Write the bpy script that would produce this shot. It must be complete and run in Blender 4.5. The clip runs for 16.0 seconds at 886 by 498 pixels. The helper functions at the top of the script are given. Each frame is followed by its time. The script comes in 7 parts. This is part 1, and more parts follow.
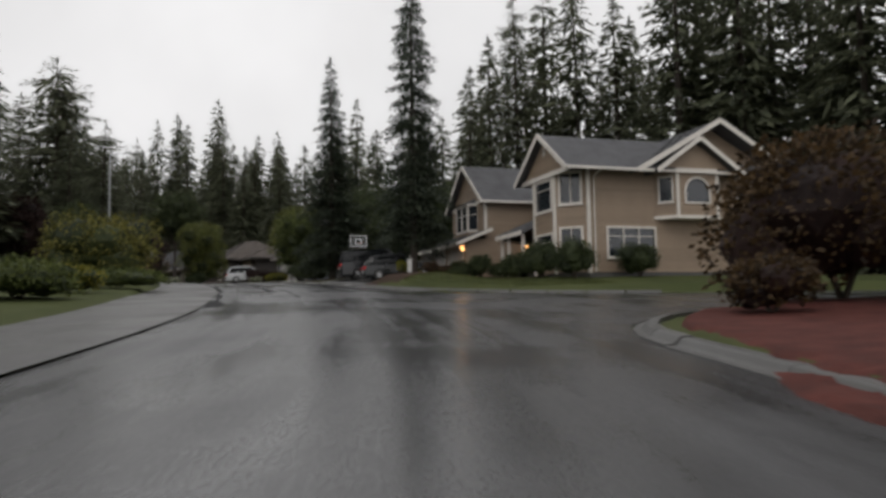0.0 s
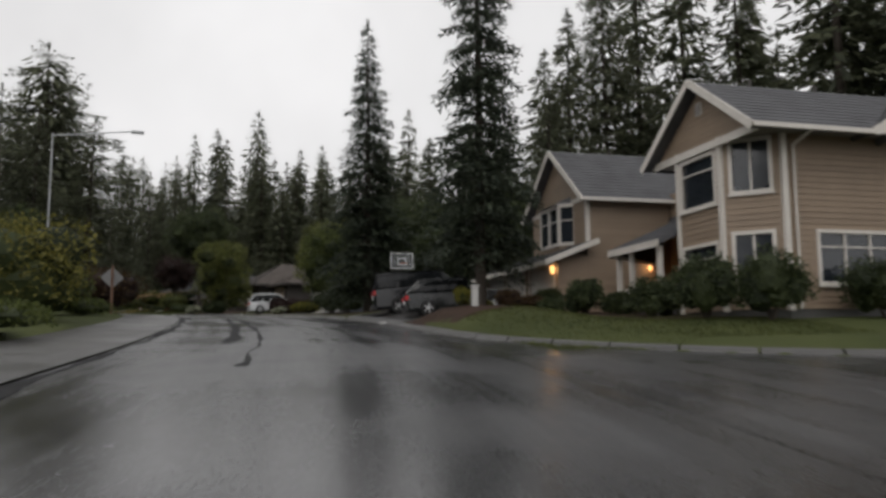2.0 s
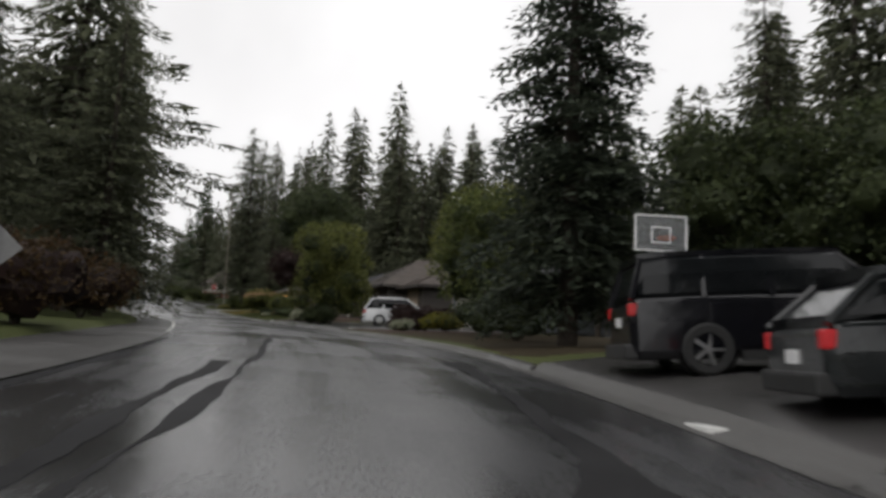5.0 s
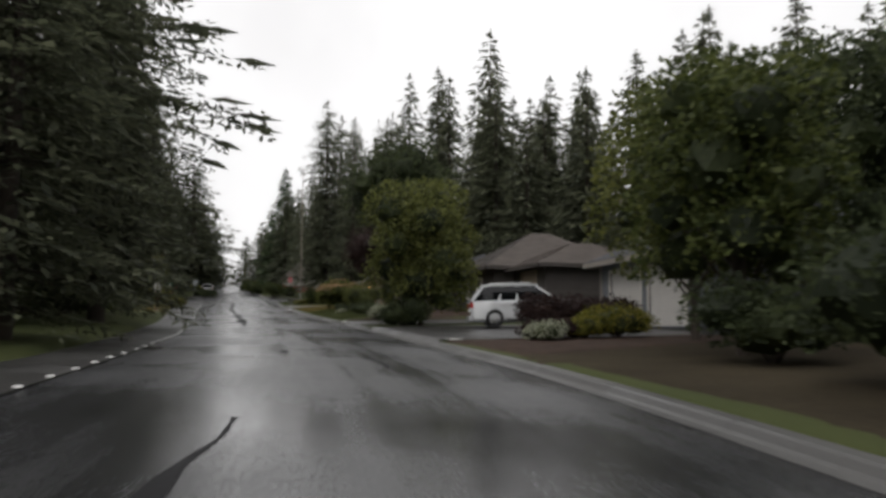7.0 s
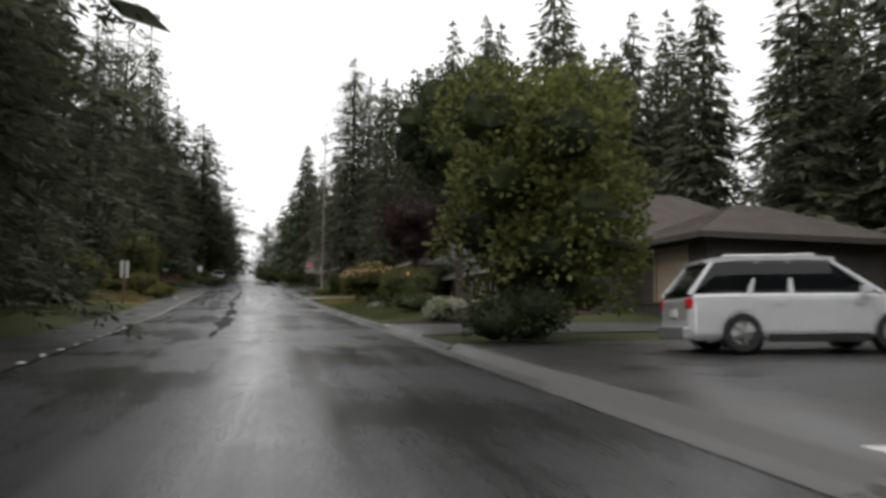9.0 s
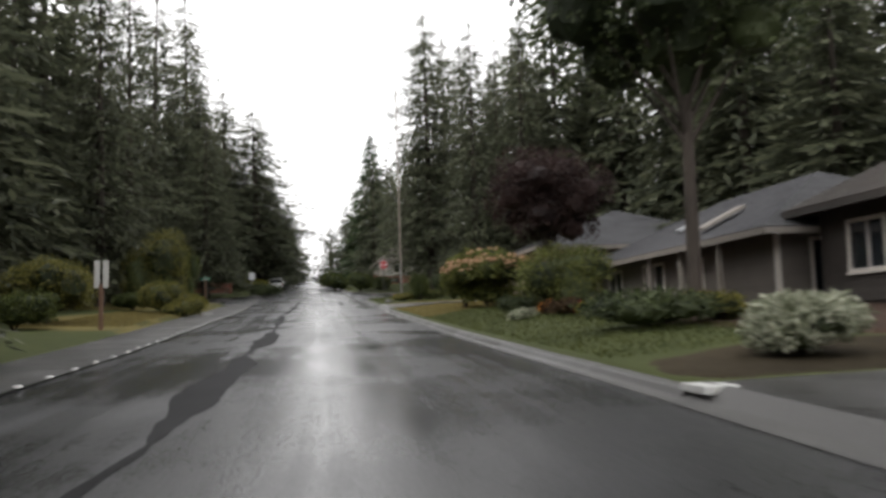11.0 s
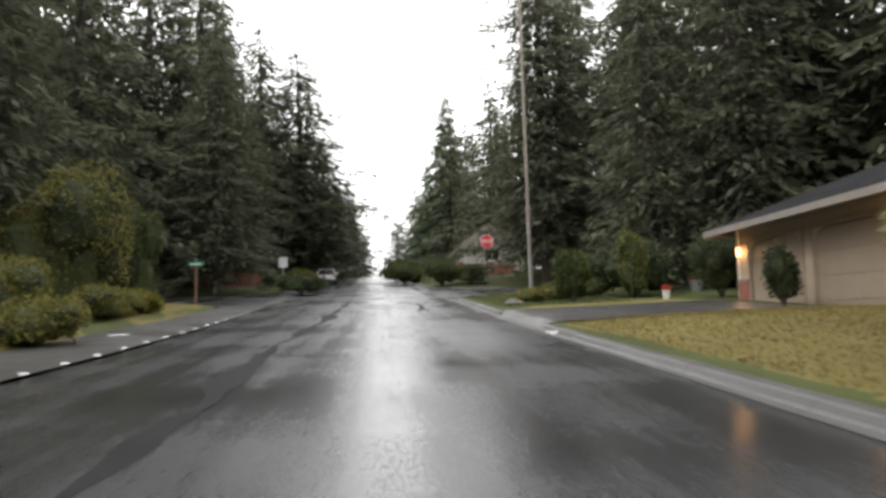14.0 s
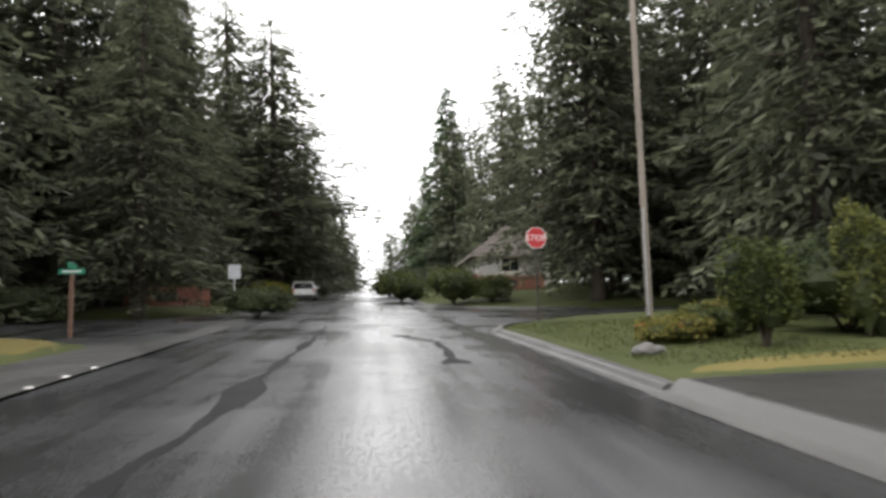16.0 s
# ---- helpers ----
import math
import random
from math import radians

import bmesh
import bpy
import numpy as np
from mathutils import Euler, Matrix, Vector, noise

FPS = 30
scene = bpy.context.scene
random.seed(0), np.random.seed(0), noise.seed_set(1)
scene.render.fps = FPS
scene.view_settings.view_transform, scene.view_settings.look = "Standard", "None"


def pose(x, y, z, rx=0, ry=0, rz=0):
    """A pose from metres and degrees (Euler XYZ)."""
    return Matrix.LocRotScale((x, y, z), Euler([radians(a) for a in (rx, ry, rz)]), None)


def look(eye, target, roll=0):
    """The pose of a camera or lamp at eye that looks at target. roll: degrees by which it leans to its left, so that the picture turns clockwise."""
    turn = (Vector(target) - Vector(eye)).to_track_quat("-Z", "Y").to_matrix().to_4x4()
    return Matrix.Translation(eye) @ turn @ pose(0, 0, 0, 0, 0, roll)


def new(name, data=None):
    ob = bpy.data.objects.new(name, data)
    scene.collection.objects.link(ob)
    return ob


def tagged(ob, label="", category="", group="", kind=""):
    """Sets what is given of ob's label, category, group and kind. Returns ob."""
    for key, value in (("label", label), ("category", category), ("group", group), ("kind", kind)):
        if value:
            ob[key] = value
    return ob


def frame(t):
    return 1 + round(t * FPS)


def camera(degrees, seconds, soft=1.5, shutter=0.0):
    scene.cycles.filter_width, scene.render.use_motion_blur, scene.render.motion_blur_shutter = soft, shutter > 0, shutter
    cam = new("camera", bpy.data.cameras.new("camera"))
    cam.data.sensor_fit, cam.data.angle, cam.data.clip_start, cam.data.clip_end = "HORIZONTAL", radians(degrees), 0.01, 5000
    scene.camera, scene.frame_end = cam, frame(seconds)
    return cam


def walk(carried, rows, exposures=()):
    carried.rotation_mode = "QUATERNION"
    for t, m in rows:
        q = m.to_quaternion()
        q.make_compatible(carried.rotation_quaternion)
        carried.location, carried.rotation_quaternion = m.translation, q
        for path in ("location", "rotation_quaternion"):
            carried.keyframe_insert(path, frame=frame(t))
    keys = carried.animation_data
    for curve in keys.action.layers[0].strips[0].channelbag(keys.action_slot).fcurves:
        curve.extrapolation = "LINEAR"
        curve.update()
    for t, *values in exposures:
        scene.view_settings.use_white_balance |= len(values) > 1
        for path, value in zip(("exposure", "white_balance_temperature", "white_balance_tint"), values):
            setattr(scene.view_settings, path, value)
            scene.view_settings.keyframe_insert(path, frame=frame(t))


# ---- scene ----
cam = camera(57.9, 16.0, soft=3.2, shutter=0.4)
PATH = [
    (0, (-0.09, -0.625, 1.596), (-0.087, 1.368, 1.76), -1.0),
    (0.5, (-0.146, 3.312, 1.862), (-0.161, 5.306, 2.011), -3.1),
    (1, (-0.295, 7.256, 2.215), (-0.306, 9.251, 2.361), -1.6),
    (1.5, (-0.677, 11.226, 2.409), (-0.752, 13.217, 2.59), -1.1),
    (2, (-1.098, 15.014, 2.644), (-1.23, 16.996, 2.878), -0.4),
    (2.5, (-1.647, 18.846, 2.906), (-1.814, 20.818, 3.19), 2.1),
    (3, (-2.336, 22.832, 3.132), (-2.542, 24.802, 3.407), 1.4),
    (3.5, (-3.229, 26.718, 3.464), (-3.484, 28.686, 3.715), 0.8),
    (4, (-4.225, 30.754, 3.736), (-4.543, 32.716, 3.962), 0.6),
    (4.5, (-5.362, 34.872, 4.013), (-5.752, 36.818, 4.255), 0.9),
    (5, (-6.513, 38.88, 4.223), (-7.003, 40.804, 4.47), 2.6),
    (7.5, (-15.027, 58.87, 5.501), (-15.771, 60.716, 5.694), 0.8),
    (8, (-17.274, 62.807, 5.681), (-18.054, 64.639, 5.872), 1.8),
    (8.5, (-19.58, 66.846, 5.793), (-20.336, 68.688, 5.98), 1.3),
    (10.8, (-31.857, 85.333, 6.49), (-32.71, 87.133, 6.667), -2.5),
    (11, (-32.959, 86.966, 6.533), (-33.858, 88.743, 6.719), -1.7),
    (11.5, (-35.852, 91.129, 6.754), (-36.78, 92.892, 6.927), -0.6),
    (12, (-38.735, 95.201, 6.937), (-39.651, 96.962, 7.18), -0.2),
    (12.5, (-41.69, 99.301, 7.092), (-42.647, 101.041, 7.326), -2.5),
    (13, (-44.504, 103.24, 7.292), (-45.475, 104.971, 7.54), -1.2),
    (13.5, (-47.107, 106.911, 7.484), (-48.152, 108.604, 7.692), -1.2),
    (14, (-49.645, 110.522, 7.655), (-50.687, 112.22, 7.836), -1.4),
    (14.5, (-52.161, 113.976, 7.76), (-53.202, 115.673, 7.952), -2.3),
    (15, (-54.507, 117.398, 8.124), (-55.552, 119.094, 8.299), -2.8),
    (15.5, (-56.765, 120.485, 8.384), (-57.793, 122.186, 8.605), -1.6),
    (16, (-58.986, 123.474, 8.635), (-60.008, 125.18, 8.851), -1.3),
]
EXPOSURES = [(0.0, -0.5), (3.0, -0.49), (5.0, -0.28), (8.0, -0.14), (11.0, 0.52), (13.0, 0.85), (14.5, 1.1), (16.0, 1.15)]
walk(cam, [(t, look(eye, target, roll)) for t, eye, target, roll in PATH], EXPOSURES)

# ---- world and light: a bright overcast sky ----
SUN_EL, SUN_AZ = radians(48), radians(200)
world = bpy.data.worlds.new("overcast")
scene.world = world
world.use_nodes = True
wn, wl = world.node_tree.nodes, world.node_tree.links
sky = wn.new("ShaderNodeTexSky")
sky.sky_type, sky.sun_disc, sky.sun_elevation, sky.sun_rotation = "NISHITA", False, SUN_EL, SUN_AZ
sky.air_density, sky.dust_density = 1.0, 4.0
grey = wn.new("ShaderNodeHueSaturation")
grey.inputs["Saturation"].default_value = 0.12
cloud = wn.new("ShaderNodeTexNoise")
cloud.inputs["Scale"].default_value, cloud.inputs["Detail"].default_value = 2.2, 5.0
ramp = wn.new("ShaderNodeMapRange")
ramp.inputs["From Min"].default_value, ramp.inputs["From Max"].default_value = 0.3, 0.7
ramp.inputs["To Min"].default_value, ramp.inputs["To Max"].default_value = 0.86, 1.12
flat = wn.new("ShaderNodeMix")
flat.data_type = "RGBA"
flat.inputs[0].default_value = 0.8
flat.inputs[7].default_value = (7.5, 7.4, 7.42, 1)
tone = wn.new("ShaderNodeMix")
tone.data_type, tone.blend_type = "RGBA", "MULTIPLY"
tone.inputs[0].default_value = 1.0
wl.new(sky.outputs[0], grey.inputs["Color"])
wl.new(grey.outputs[0], flat.inputs[6])
wl.new(flat.outputs[2], tone.inputs[6])
wl.new(cloud.outputs[0], ramp.inputs[0])
wl.new(ramp.outputs[0], tone.inputs[7])
wl.new(tone.outputs[2], wn["Background"].inputs[0])
wn["Background"].inputs[1].default_value = 0.178
sun = new("sun", bpy.data.lights.new("sun", "SUN"))
sun.data.energy, sun.data.angle, sun.data.color = 0.5, radians(25), (1.0, 0.97, 0.93)
sun.matrix_world = look((0, 0, 0), (-math.sin(SUN_AZ) * math.cos(SUN_EL), -math.cos(SUN_AZ) * math.cos(SUN_EL), -math.sin(SUN_EL)))


# ---- materials ----
def material(name, base, rough=0.6, metal=0.0, vary=0.25, scale=3.0, fine=40.0, bump=0.15, spec=0.5, obrand=0.0, island=0.0,
             wet=0.0, second=None, coat=0.0, stretch=(1, 1, 1)):
    """Two scales of noise over a base colour, with fine relief."""
    m = bpy.data.materials.new(name)
    m.use_nodes = True
    n, l = m.node_tree.nodes, m.node_tree.links
    b = n["Principled BSDF"]
    b.inputs["Roughness"].default_value, b.inputs["Metallic"].default_value = rough, metal
    b.inputs["Specular IOR Level"].default_value, b.inputs["Coat Weight"].default_value = spec, coat
    co = n.new("ShaderNodeTexCoord")
    mp = n.new("ShaderNodeMapping")
    mp.inputs["Scale"].default_value = stretch
    l.new(co.outputs["Object"], mp.inputs[0])
    big, small = n.new("ShaderNodeTexNoise"), n.new("ShaderNodeTexNoise")
    for tex, sc, det in ((big, scale, 4.0), (small, fine, 3.0)):
        tex.inputs["Scale"].default_value, tex.inputs["Detail"].default_value = sc, det
        l.new(mp.outputs[0], tex.inputs["Vector"])
    add = n.new("ShaderNodeMath")
    add.operation = "MULTIPLY_ADD"
    l.new(big.outputs[0], add.inputs[0])
    add.inputs[1].default_value = 0.65
    half = n.new("ShaderNodeMath")
    half.operation = "MULTIPLY"
    l.new(small.outputs[0], half.inputs[0])
    half.inputs[1].default_value = 0.35
    l.new(half.outputs[0], add.inputs[2])
    fac = add.outputs[0]
    for weight, node, out in ((obrand, "ShaderNodeObjectInfo", "Random"), (island, "ShaderNodeNewGeometry", "Random Per Island")):
        if weight:
            src = n.new(node)
            mul = n.new("ShaderNodeMath")
            mul.operation = "MULTIPLY_ADD"
            l.new(src.outputs[out], mul.inputs[0])
            mul.inputs[1].default_value = weight
            l.new(fac, mul.inputs[2])
            sub = n.new("ShaderNodeMath")
            sub.operation = "SUBTRACT"
            l.new(mul.outputs[0], sub.inputs[0])
            sub.inputs[1].default_value = weight / 2
            fac = sub.outputs[0]
    cr = n.new("ShaderNodeValToRGB")
    lo = [c * (1 - vary) for c in base]
    hi = list(second) if second else [min(1, c * (1 + vary)) for c in base]
    cr.color_ramp.elements[0].position, cr.color_ramp.elements[1].position = 0.3, 0.7
    cr.color_ramp.elements[0].color, cr.color_ramp.elements[1].color = (*lo, 1), (*hi, 1)
    l.new(fac, cr.inputs[0])
    l.new(cr.outputs[0], b.inputs["Base Color"])
    if wet:
        rr = n.new("ShaderNodeMapRange")
        rr.inputs["From Min"].default_value, rr.inputs["From Max"].default_value = 0.35, 0.65
        rr.inputs["To Min"].default_value, rr.inputs["To Max"].default_value = max(0.04, rough - wet), min(1, rough + wet)
        l.new(fac, rr.inputs[0])
        l.new(rr.outputs[0], b.inputs["Roughness"])
    if bump:
        bp = n.new("ShaderNodeBump")
        bp.inputs["Strength"].default_value, bp.inputs["Distance"].default_value = bump, 0.02
        l.new(small.outputs[0], bp.inputs["Height"])
        l.new(bp.outputs[0], b.inputs["Normal"])
    return m


def foliage(name, base, second, rough=0.55, glow=0.0):
    m = material(name, base, rough, vary=0.35, scale=0.8, fine=6.0, bump=0.0, island=0.55, second=second, spec=0.24)
    n, l = m.node_tree.nodes, m.node_tree.links
    b = n["Principled BSDF"]
    tr = n.new("ShaderNodeBsdfTranslucent")
    mx = n.new("ShaderNodeMixShader")
    mx.inputs[0].default_value = 0.42
    for s in b.inputs["Base Color"].links:
        l.new(s.from_socket, tr.inputs[0])
    l.new(b.outputs[0], mx.inputs[1])
    l.new(tr.outputs[0], mx.inputs[2])
    l.new(mx.outputs[0], n["Material Output"].inputs[0])
    return m


def glow(name, colour, strength):
    m = material(name, colour, 0.4, bump=0)
    b = m.node_tree.nodes["Principled BSDF"]
    b.inputs["Emission Color"].default_value, b.inputs["Emission Strength"].default_value = (*colour, 1), strength
    return m


ASPHALT = material("wet_asphalt", (0.034, 0.034, 0.036), 0.27, vary=0.3, scale=0.22, fine=30, bump=0.12, wet=0.14, stretch=(1, 1, 1))


def tracked(m, dark, light, dry):
    """Wheel tracks and drainage streaks that run along the street, in its own offsets and stations."""
    n, l = m.node_tree.nodes, m.node_tree.links
    b = n["Principled BSDF"]
    uv = n.new("ShaderNodeUVMap")
    uv.uv_map = "street"
    total = None
    for sx, sy, weight in ((0.75, 0.022, 0.62), (2.6, 0.09, 0.38)):
        mp = n.new("ShaderNodeMapping")
        mp.inputs["Scale"].default_value = (sx, sy, 1)
        tex = n.new("ShaderNodeTexNoise")
        tex.inputs["Scale"].default_value, tex.inputs["Detail"].default_value = 1.0, 4.0
        l.new(uv.outputs[0], mp.inputs[0])
        l.new(mp.outputs[0], tex.inputs["Vector"])
        mul = n.new("ShaderNodeMath")
        mul.operation = "MULTIPLY_ADD"
        mul.inputs[1].default_value, mul.inputs[2].default_value = weight, 0.0
        l.new(tex.outputs[0], mul.inputs[0])
        if total:
            l.new(total, mul.inputs[2])
        total = mul.outputs[0]
    for sock, lo, hi in (("Base Color", dark, light), ("Roughness", 1 / dry, dry)):
        rg = n.new("ShaderNodeMapRange")
        rg.inputs["From Min"].default_value, rg.inputs["From Max"].default_value = 0.36, 0.64
        rg.inputs["To Min"].default_value, rg.inputs["To Max"].default_value = lo, hi
        l.new(total, rg.inputs[0])
        mx = n.new("ShaderNodeMix" if sock == "Base Color" else "ShaderNodeMath")
        old = b.inputs[sock].links[0].from_socket
        if sock == "Base Color":
            mx.data_type, mx.blend_type = "RGBA", "MULTIPLY"
            mx.inputs[0].default_value = 1.0
            l.new(old, mx.inputs[6])
            l.new(rg.outputs[0], mx.inputs[7])
            l.new(mx.outputs[2], b.inputs[sock])
        else:
            mx.operation = "MULTIPLY"
            l.new(old, mx.inputs[0])
            l.new(rg.outputs[0], mx.inputs[1])
            l.new(mx.outputs[0], b.inputs[sock])
    return m


tracked(ASPHALT, 0.62, 1.4, 1.35)
WALKWAY = material("wet_walkway", (0.05, 0.048, 0.046), 0.42, vary=0.3, scale=0.5, fine=35, bump=0.2, wet=0.14)
TAR = material("tar_strip", (0.021, 0.021, 0.022), 0.65, vary=0.4, scale=1, fine=20, bump=0.2, spec=0.06)
DRIVE = material("driveway_asphalt", (0.04, 0.038, 0.037), 0.36, vary=0.3, scale=0.5, fine=30, bump=0.2, wet=0.12)
CONCRETE = material("wet_concrete", (0.07, 0.068, 0.065), 0.5, vary=0.25, scale=0.7, fine=25, bump=0.25, wet=0.12, obrand=0.25)
LAWN = material("lawn_soil", (0.05, 0.064, 0.022), 0.9, vary=0.25, scale=0.25, fine=30, bump=0.4, second=(0.075, 0.085, 0.03), spec=0.15)
GRASS = foliage("grass_blades", (0.06, 0.08, 0.024), (0.105, 0.115, 0.036))
DRYGRASS = foliage("dry_grass_blades", (0.19, 0.158, 0.056), (0.26, 0.21, 0.08))
SIGNBACK = material("dull_sign_back", (0.2, 0.2, 0.2), 0.6, metal=0.3, vary=0.15, scale=4, fine=20, bump=0.05)
DRYLAWN = material("dry_lawn", (0.13, 0.11, 0.035), 0.9, vary=0.15, scale=0.35, fine=30, bump=0.2, second=(0.165, 0.135, 0.048), spec=0.15)
BARK = material("bark_mulch", (0.042, 0.025, 0.017), 0.9, vary=0.5, scale=2, fine=18, bump=0.9, spec=0.2)
REDMULCH = material("red_mulch", (0.075, 0.022, 0.017), 0.9, vary=0.5, scale=2, fine=18, bump=0.9, spec=0.2)
SOIL = material("forest_soil", (0.04, 0.032, 0.02), 0.95, vary=0.5, scale=0.3, fine=9, bump=0.6, spec=0.1)
TRUNK = material("conifer_bark", (0.052, 0.041, 0.033), 0.9, vary=0.4, scale=2, fine=14, bump=0.8, stretch=(1, 1, 0.25))
FIR = foliage("fir_needles", (0.09, 0.102, 0.068), (0.15, 0.16, 0.1))
SPRUCE = foliage("spruce_needles", (0.045, 0.058, 0.043), (0.085, 0.102, 0.07))
CEDAR = foliage("cedar_needles", (0.045, 0.075, 0.034), (0.08, 0.115, 0.05))
LEAF = foliage("green_leaves", (0.06, 0.082, 0.026), (0.12, 0.14, 0.042))
LIGHTLEAF = foliage("yellow_green_leaves", (0.13, 0.14, 0.022), (0.27, 0.24, 0.045))
# also coats the solid cores that darken the insides of lighter plants
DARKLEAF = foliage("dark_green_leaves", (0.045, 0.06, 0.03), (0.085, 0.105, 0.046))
MAPLELEAF = foliage("maple_leaves", (0.1, 0.118, 0.036), (0.19, 0.2, 0.06))
MOUND = foliage("clipped_olive_leaves", (0.13, 0.13, 0.035), (0.24, 0.22, 0.06))
REDLEAF = foliage("red_brown_leaves", (0.045, 0.03, 0.018), (0.1, 0.062, 0.028))
# also coats the darkening cores of red and purple plants
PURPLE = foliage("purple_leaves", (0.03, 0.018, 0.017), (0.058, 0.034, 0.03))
PALELEAF = foliage("variegated_leaves", (0.28, 0.31, 0.2), (0.55, 0.56, 0.44))
PEACH = foliage("peach_blossoms", (0.58, 0.33, 0.19), (0.74, 0.53, 0.37))
SIDING = material("tan_siding", (0.25, 0.185, 0.13), 0.6, vary=0.1, scale=1.5, fine=20, bump=0.1, obrand=0.3)
# brown siding, its colour darkened to include the shade beneath the eaves
DARKWALL = material("eave_shade_brown_siding", (0.055, 0.047, 0.042), 0.65, vary=0.15, scale=1.5, fine=20, bump=0.1, obrand=0.25)
GREYBLUE = material("slate_blue_siding", (0.13, 0.14, 0.155), 0.6, vary=0.12, scale=1.5, fine=20, bump=0.1, obrand=0.25)
TAUPE = material("taupe_siding", (0.125, 0.11, 0.096), 0.6, vary=0.12, scale=1.5, fine=20, bump=0.1, obrand=0.25)
CREAM = material("cream_siding", (0.4, 0.32, 0.235), 0.6, vary=0.1, scale=1.5, fine=20, bump=0.1, obrand=0.2)
WHITEWALL = material("off_white_siding", (0.46, 0.445, 0.42), 0.6, vary=0.08, scale=1.5, fine=20, bump=0.1, obrand=0.2)
TRIM = material("white_trim_paint", (0.62, 0.58, 0.53), 0.5, vary=0.07, scale=2, fine=15, bump=0.05)
TANDOOR = material("tan_garage_door_paint", (0.31, 0.245, 0.185), 0.5, vary=0.08, scale=2, fine=15, bump=0.05)
DULLTRIM = material("weathered_trim_paint", (0.24, 0.215, 0.19), 0.6, vary=0.12, scale=2, fine=15, bump=0.05)
DOORPAINT = material("garage_door_paint", (0.52, 0.5, 0.47), 0.45, vary=0.07, scale=2, fine=15, bump=0.05)
SHINGLE = material("grey_shingle", (0.075, 0.075, 0.08), 0.75, vary=0.35, scale=1.2, fine=16, bump=0.6, obrand=0.35)
BROWNSHINGLE = material("brown_shingle", (0.09, 0.075, 0.066), 0.75, vary=0.3, scale=1.2, fine=16, bump=0.6, obrand=0.35)
GLASS = material("window_glass", (0.02, 0.024, 0.03), 0.06, vary=0.3, scale=0.4, fine=2, bump=0.0, spec=0.8)
BRICK = material("red_brick", (0.3, 0.12, 0.085), 0.75, vary=0.25, scale=4, fine=25, bump=0.4, obrand=0.5)
MORTAR = material("mortar", (0.3, 0.27, 0.24), 0.9, vary=0.2, scale=3, fine=25, bump=0.4)
STEEL = material("galvanised_steel", (0.42, 0.43, 0.44), 0.45, metal=0.7, vary=0.15, scale=4, fine=20, bump=0.05)
DARKSTEEL = material("dark_steel", (0.06, 0.055, 0.05), 0.55, metal=0.4, vary=0.2, scale=4, fine=20, bump=0.1)
WOODPOLE = material("weathered_wood", (0.22, 0.19, 0.16), 0.85, vary=0.25, scale=2, fine=20, bump=0.5, stretch=(1, 1, 0.15))
BROWNWOOD = material("brown_wood_post", (0.16, 0.09, 0.06), 0.8, vary=0.3, scale=2, fine=20, bump=0.4, stretch=(1, 1, 0.2))
SIGNRED = material("stop_sign_red", (0.42, 0.025, 0.03), 0.4, vary=0.08, bump=0)
SIGNWHITE = material("sign_white", (0.75, 0.75, 0.75), 0.4, vary=0.06, bump=0)
SIGNGREEN = material("street_sign_green", (0.02, 0.2, 0.12), 0.4, vary=0.08, bump=0)
WHITEPOST = material("white_post_paint", (0.52, 0.51, 0.49), 0.55, vary=0.1, scale=4, fine=20, bump=0.1)
BLACKPAINT = material("black_car_paint", (0.006, 0.006, 0.008), 0.15, vary=0.2, bump=0, spec=0.45, coat=0.35)
GREENPAINT = material("dark_green_grey_car_paint", (0.014, 0.016, 0.017), 0.18, vary=0.2, bump=0, spec=0.45, coat=0.3)
SILVER = material("silver_white_car_paint", (0.62, 0.63, 0.64), 0.2, metal=0.15, vary=0.05, bump=0, spec=0.6, coat=1.0)
WHITECAR = material("white_car_paint", (0.7, 0.7, 0.7), 0.25, vary=0.05, bump=0, coat=1.0)
TYRE = material("tyre_rubber", (0.018, 0.018, 0.018), 0.8, vary=0.2, fine=30, bump=0.3)
RIM = material("alloy_rim", (0.5, 0.5, 0.5), 0.3, metal=0.9, vary=0.1, bump=0)
CARGLASS = material("car_glass", (0.008, 0.009, 0.01), 0.08, vary=0.2, bump=0, spec=0.35)
PLASTIC = material("black_plastic", (0.02, 0.02, 0.02), 0.5, vary=0.2, fine=30, bump=0.1)
TAIL = material("tail_light_red", (0.45, 0.01, 0.012), 0.15, vary=0.1, bump=0)
TAILON = glow("lit_tail_light", (0.5, 0.015, 0.02), 0.12)
HEAD = material("headlight_clear", (0.6, 0.6, 0.6), 0.1, vary=0.05, bump=0, spec=0.9)
CLEARBOARD = material("clear_backboard", (0.28, 0.29, 0.3), 0.2, vary=0.1, bump=0)
CLEARBOARD.node_tree.nodes["Principled BSDF"].inputs["Alpha"].default_value = 0.35
ORANGE = material("orange_rim_paint", (0.5, 0.1, 0.03), 0.5, bump=0)
MARKER = material("white_road_button", (0.7, 0.7, 0.68), 0.3, vary=0.1, bump=0)
LAMP = glow("warm_lamp_glass", (1.0, 0.5, 0.17), 3.5)
FLOWER = material("orange_flowers", (0.75, 0.3, 0.03), 0.7, bump=0)
REDFLOWER = material("red_flowers", (0.45, 0.04, 0.03), 0.7, bump=0)
ROCK = material("grey_boulder", (0.13, 0.125, 0.12), 0.7, vary=0.3, scale=2, fine=12, bump=0.6)


# ---- mesh helpers ----
def mesh_of(name, verts, faces, smooth=False):
    me = bpy.data.meshes.new(name)
    me.from_pydata(verts, [], faces)
    me.update()
    if smooth:
        me.shade_smooth()
    return me


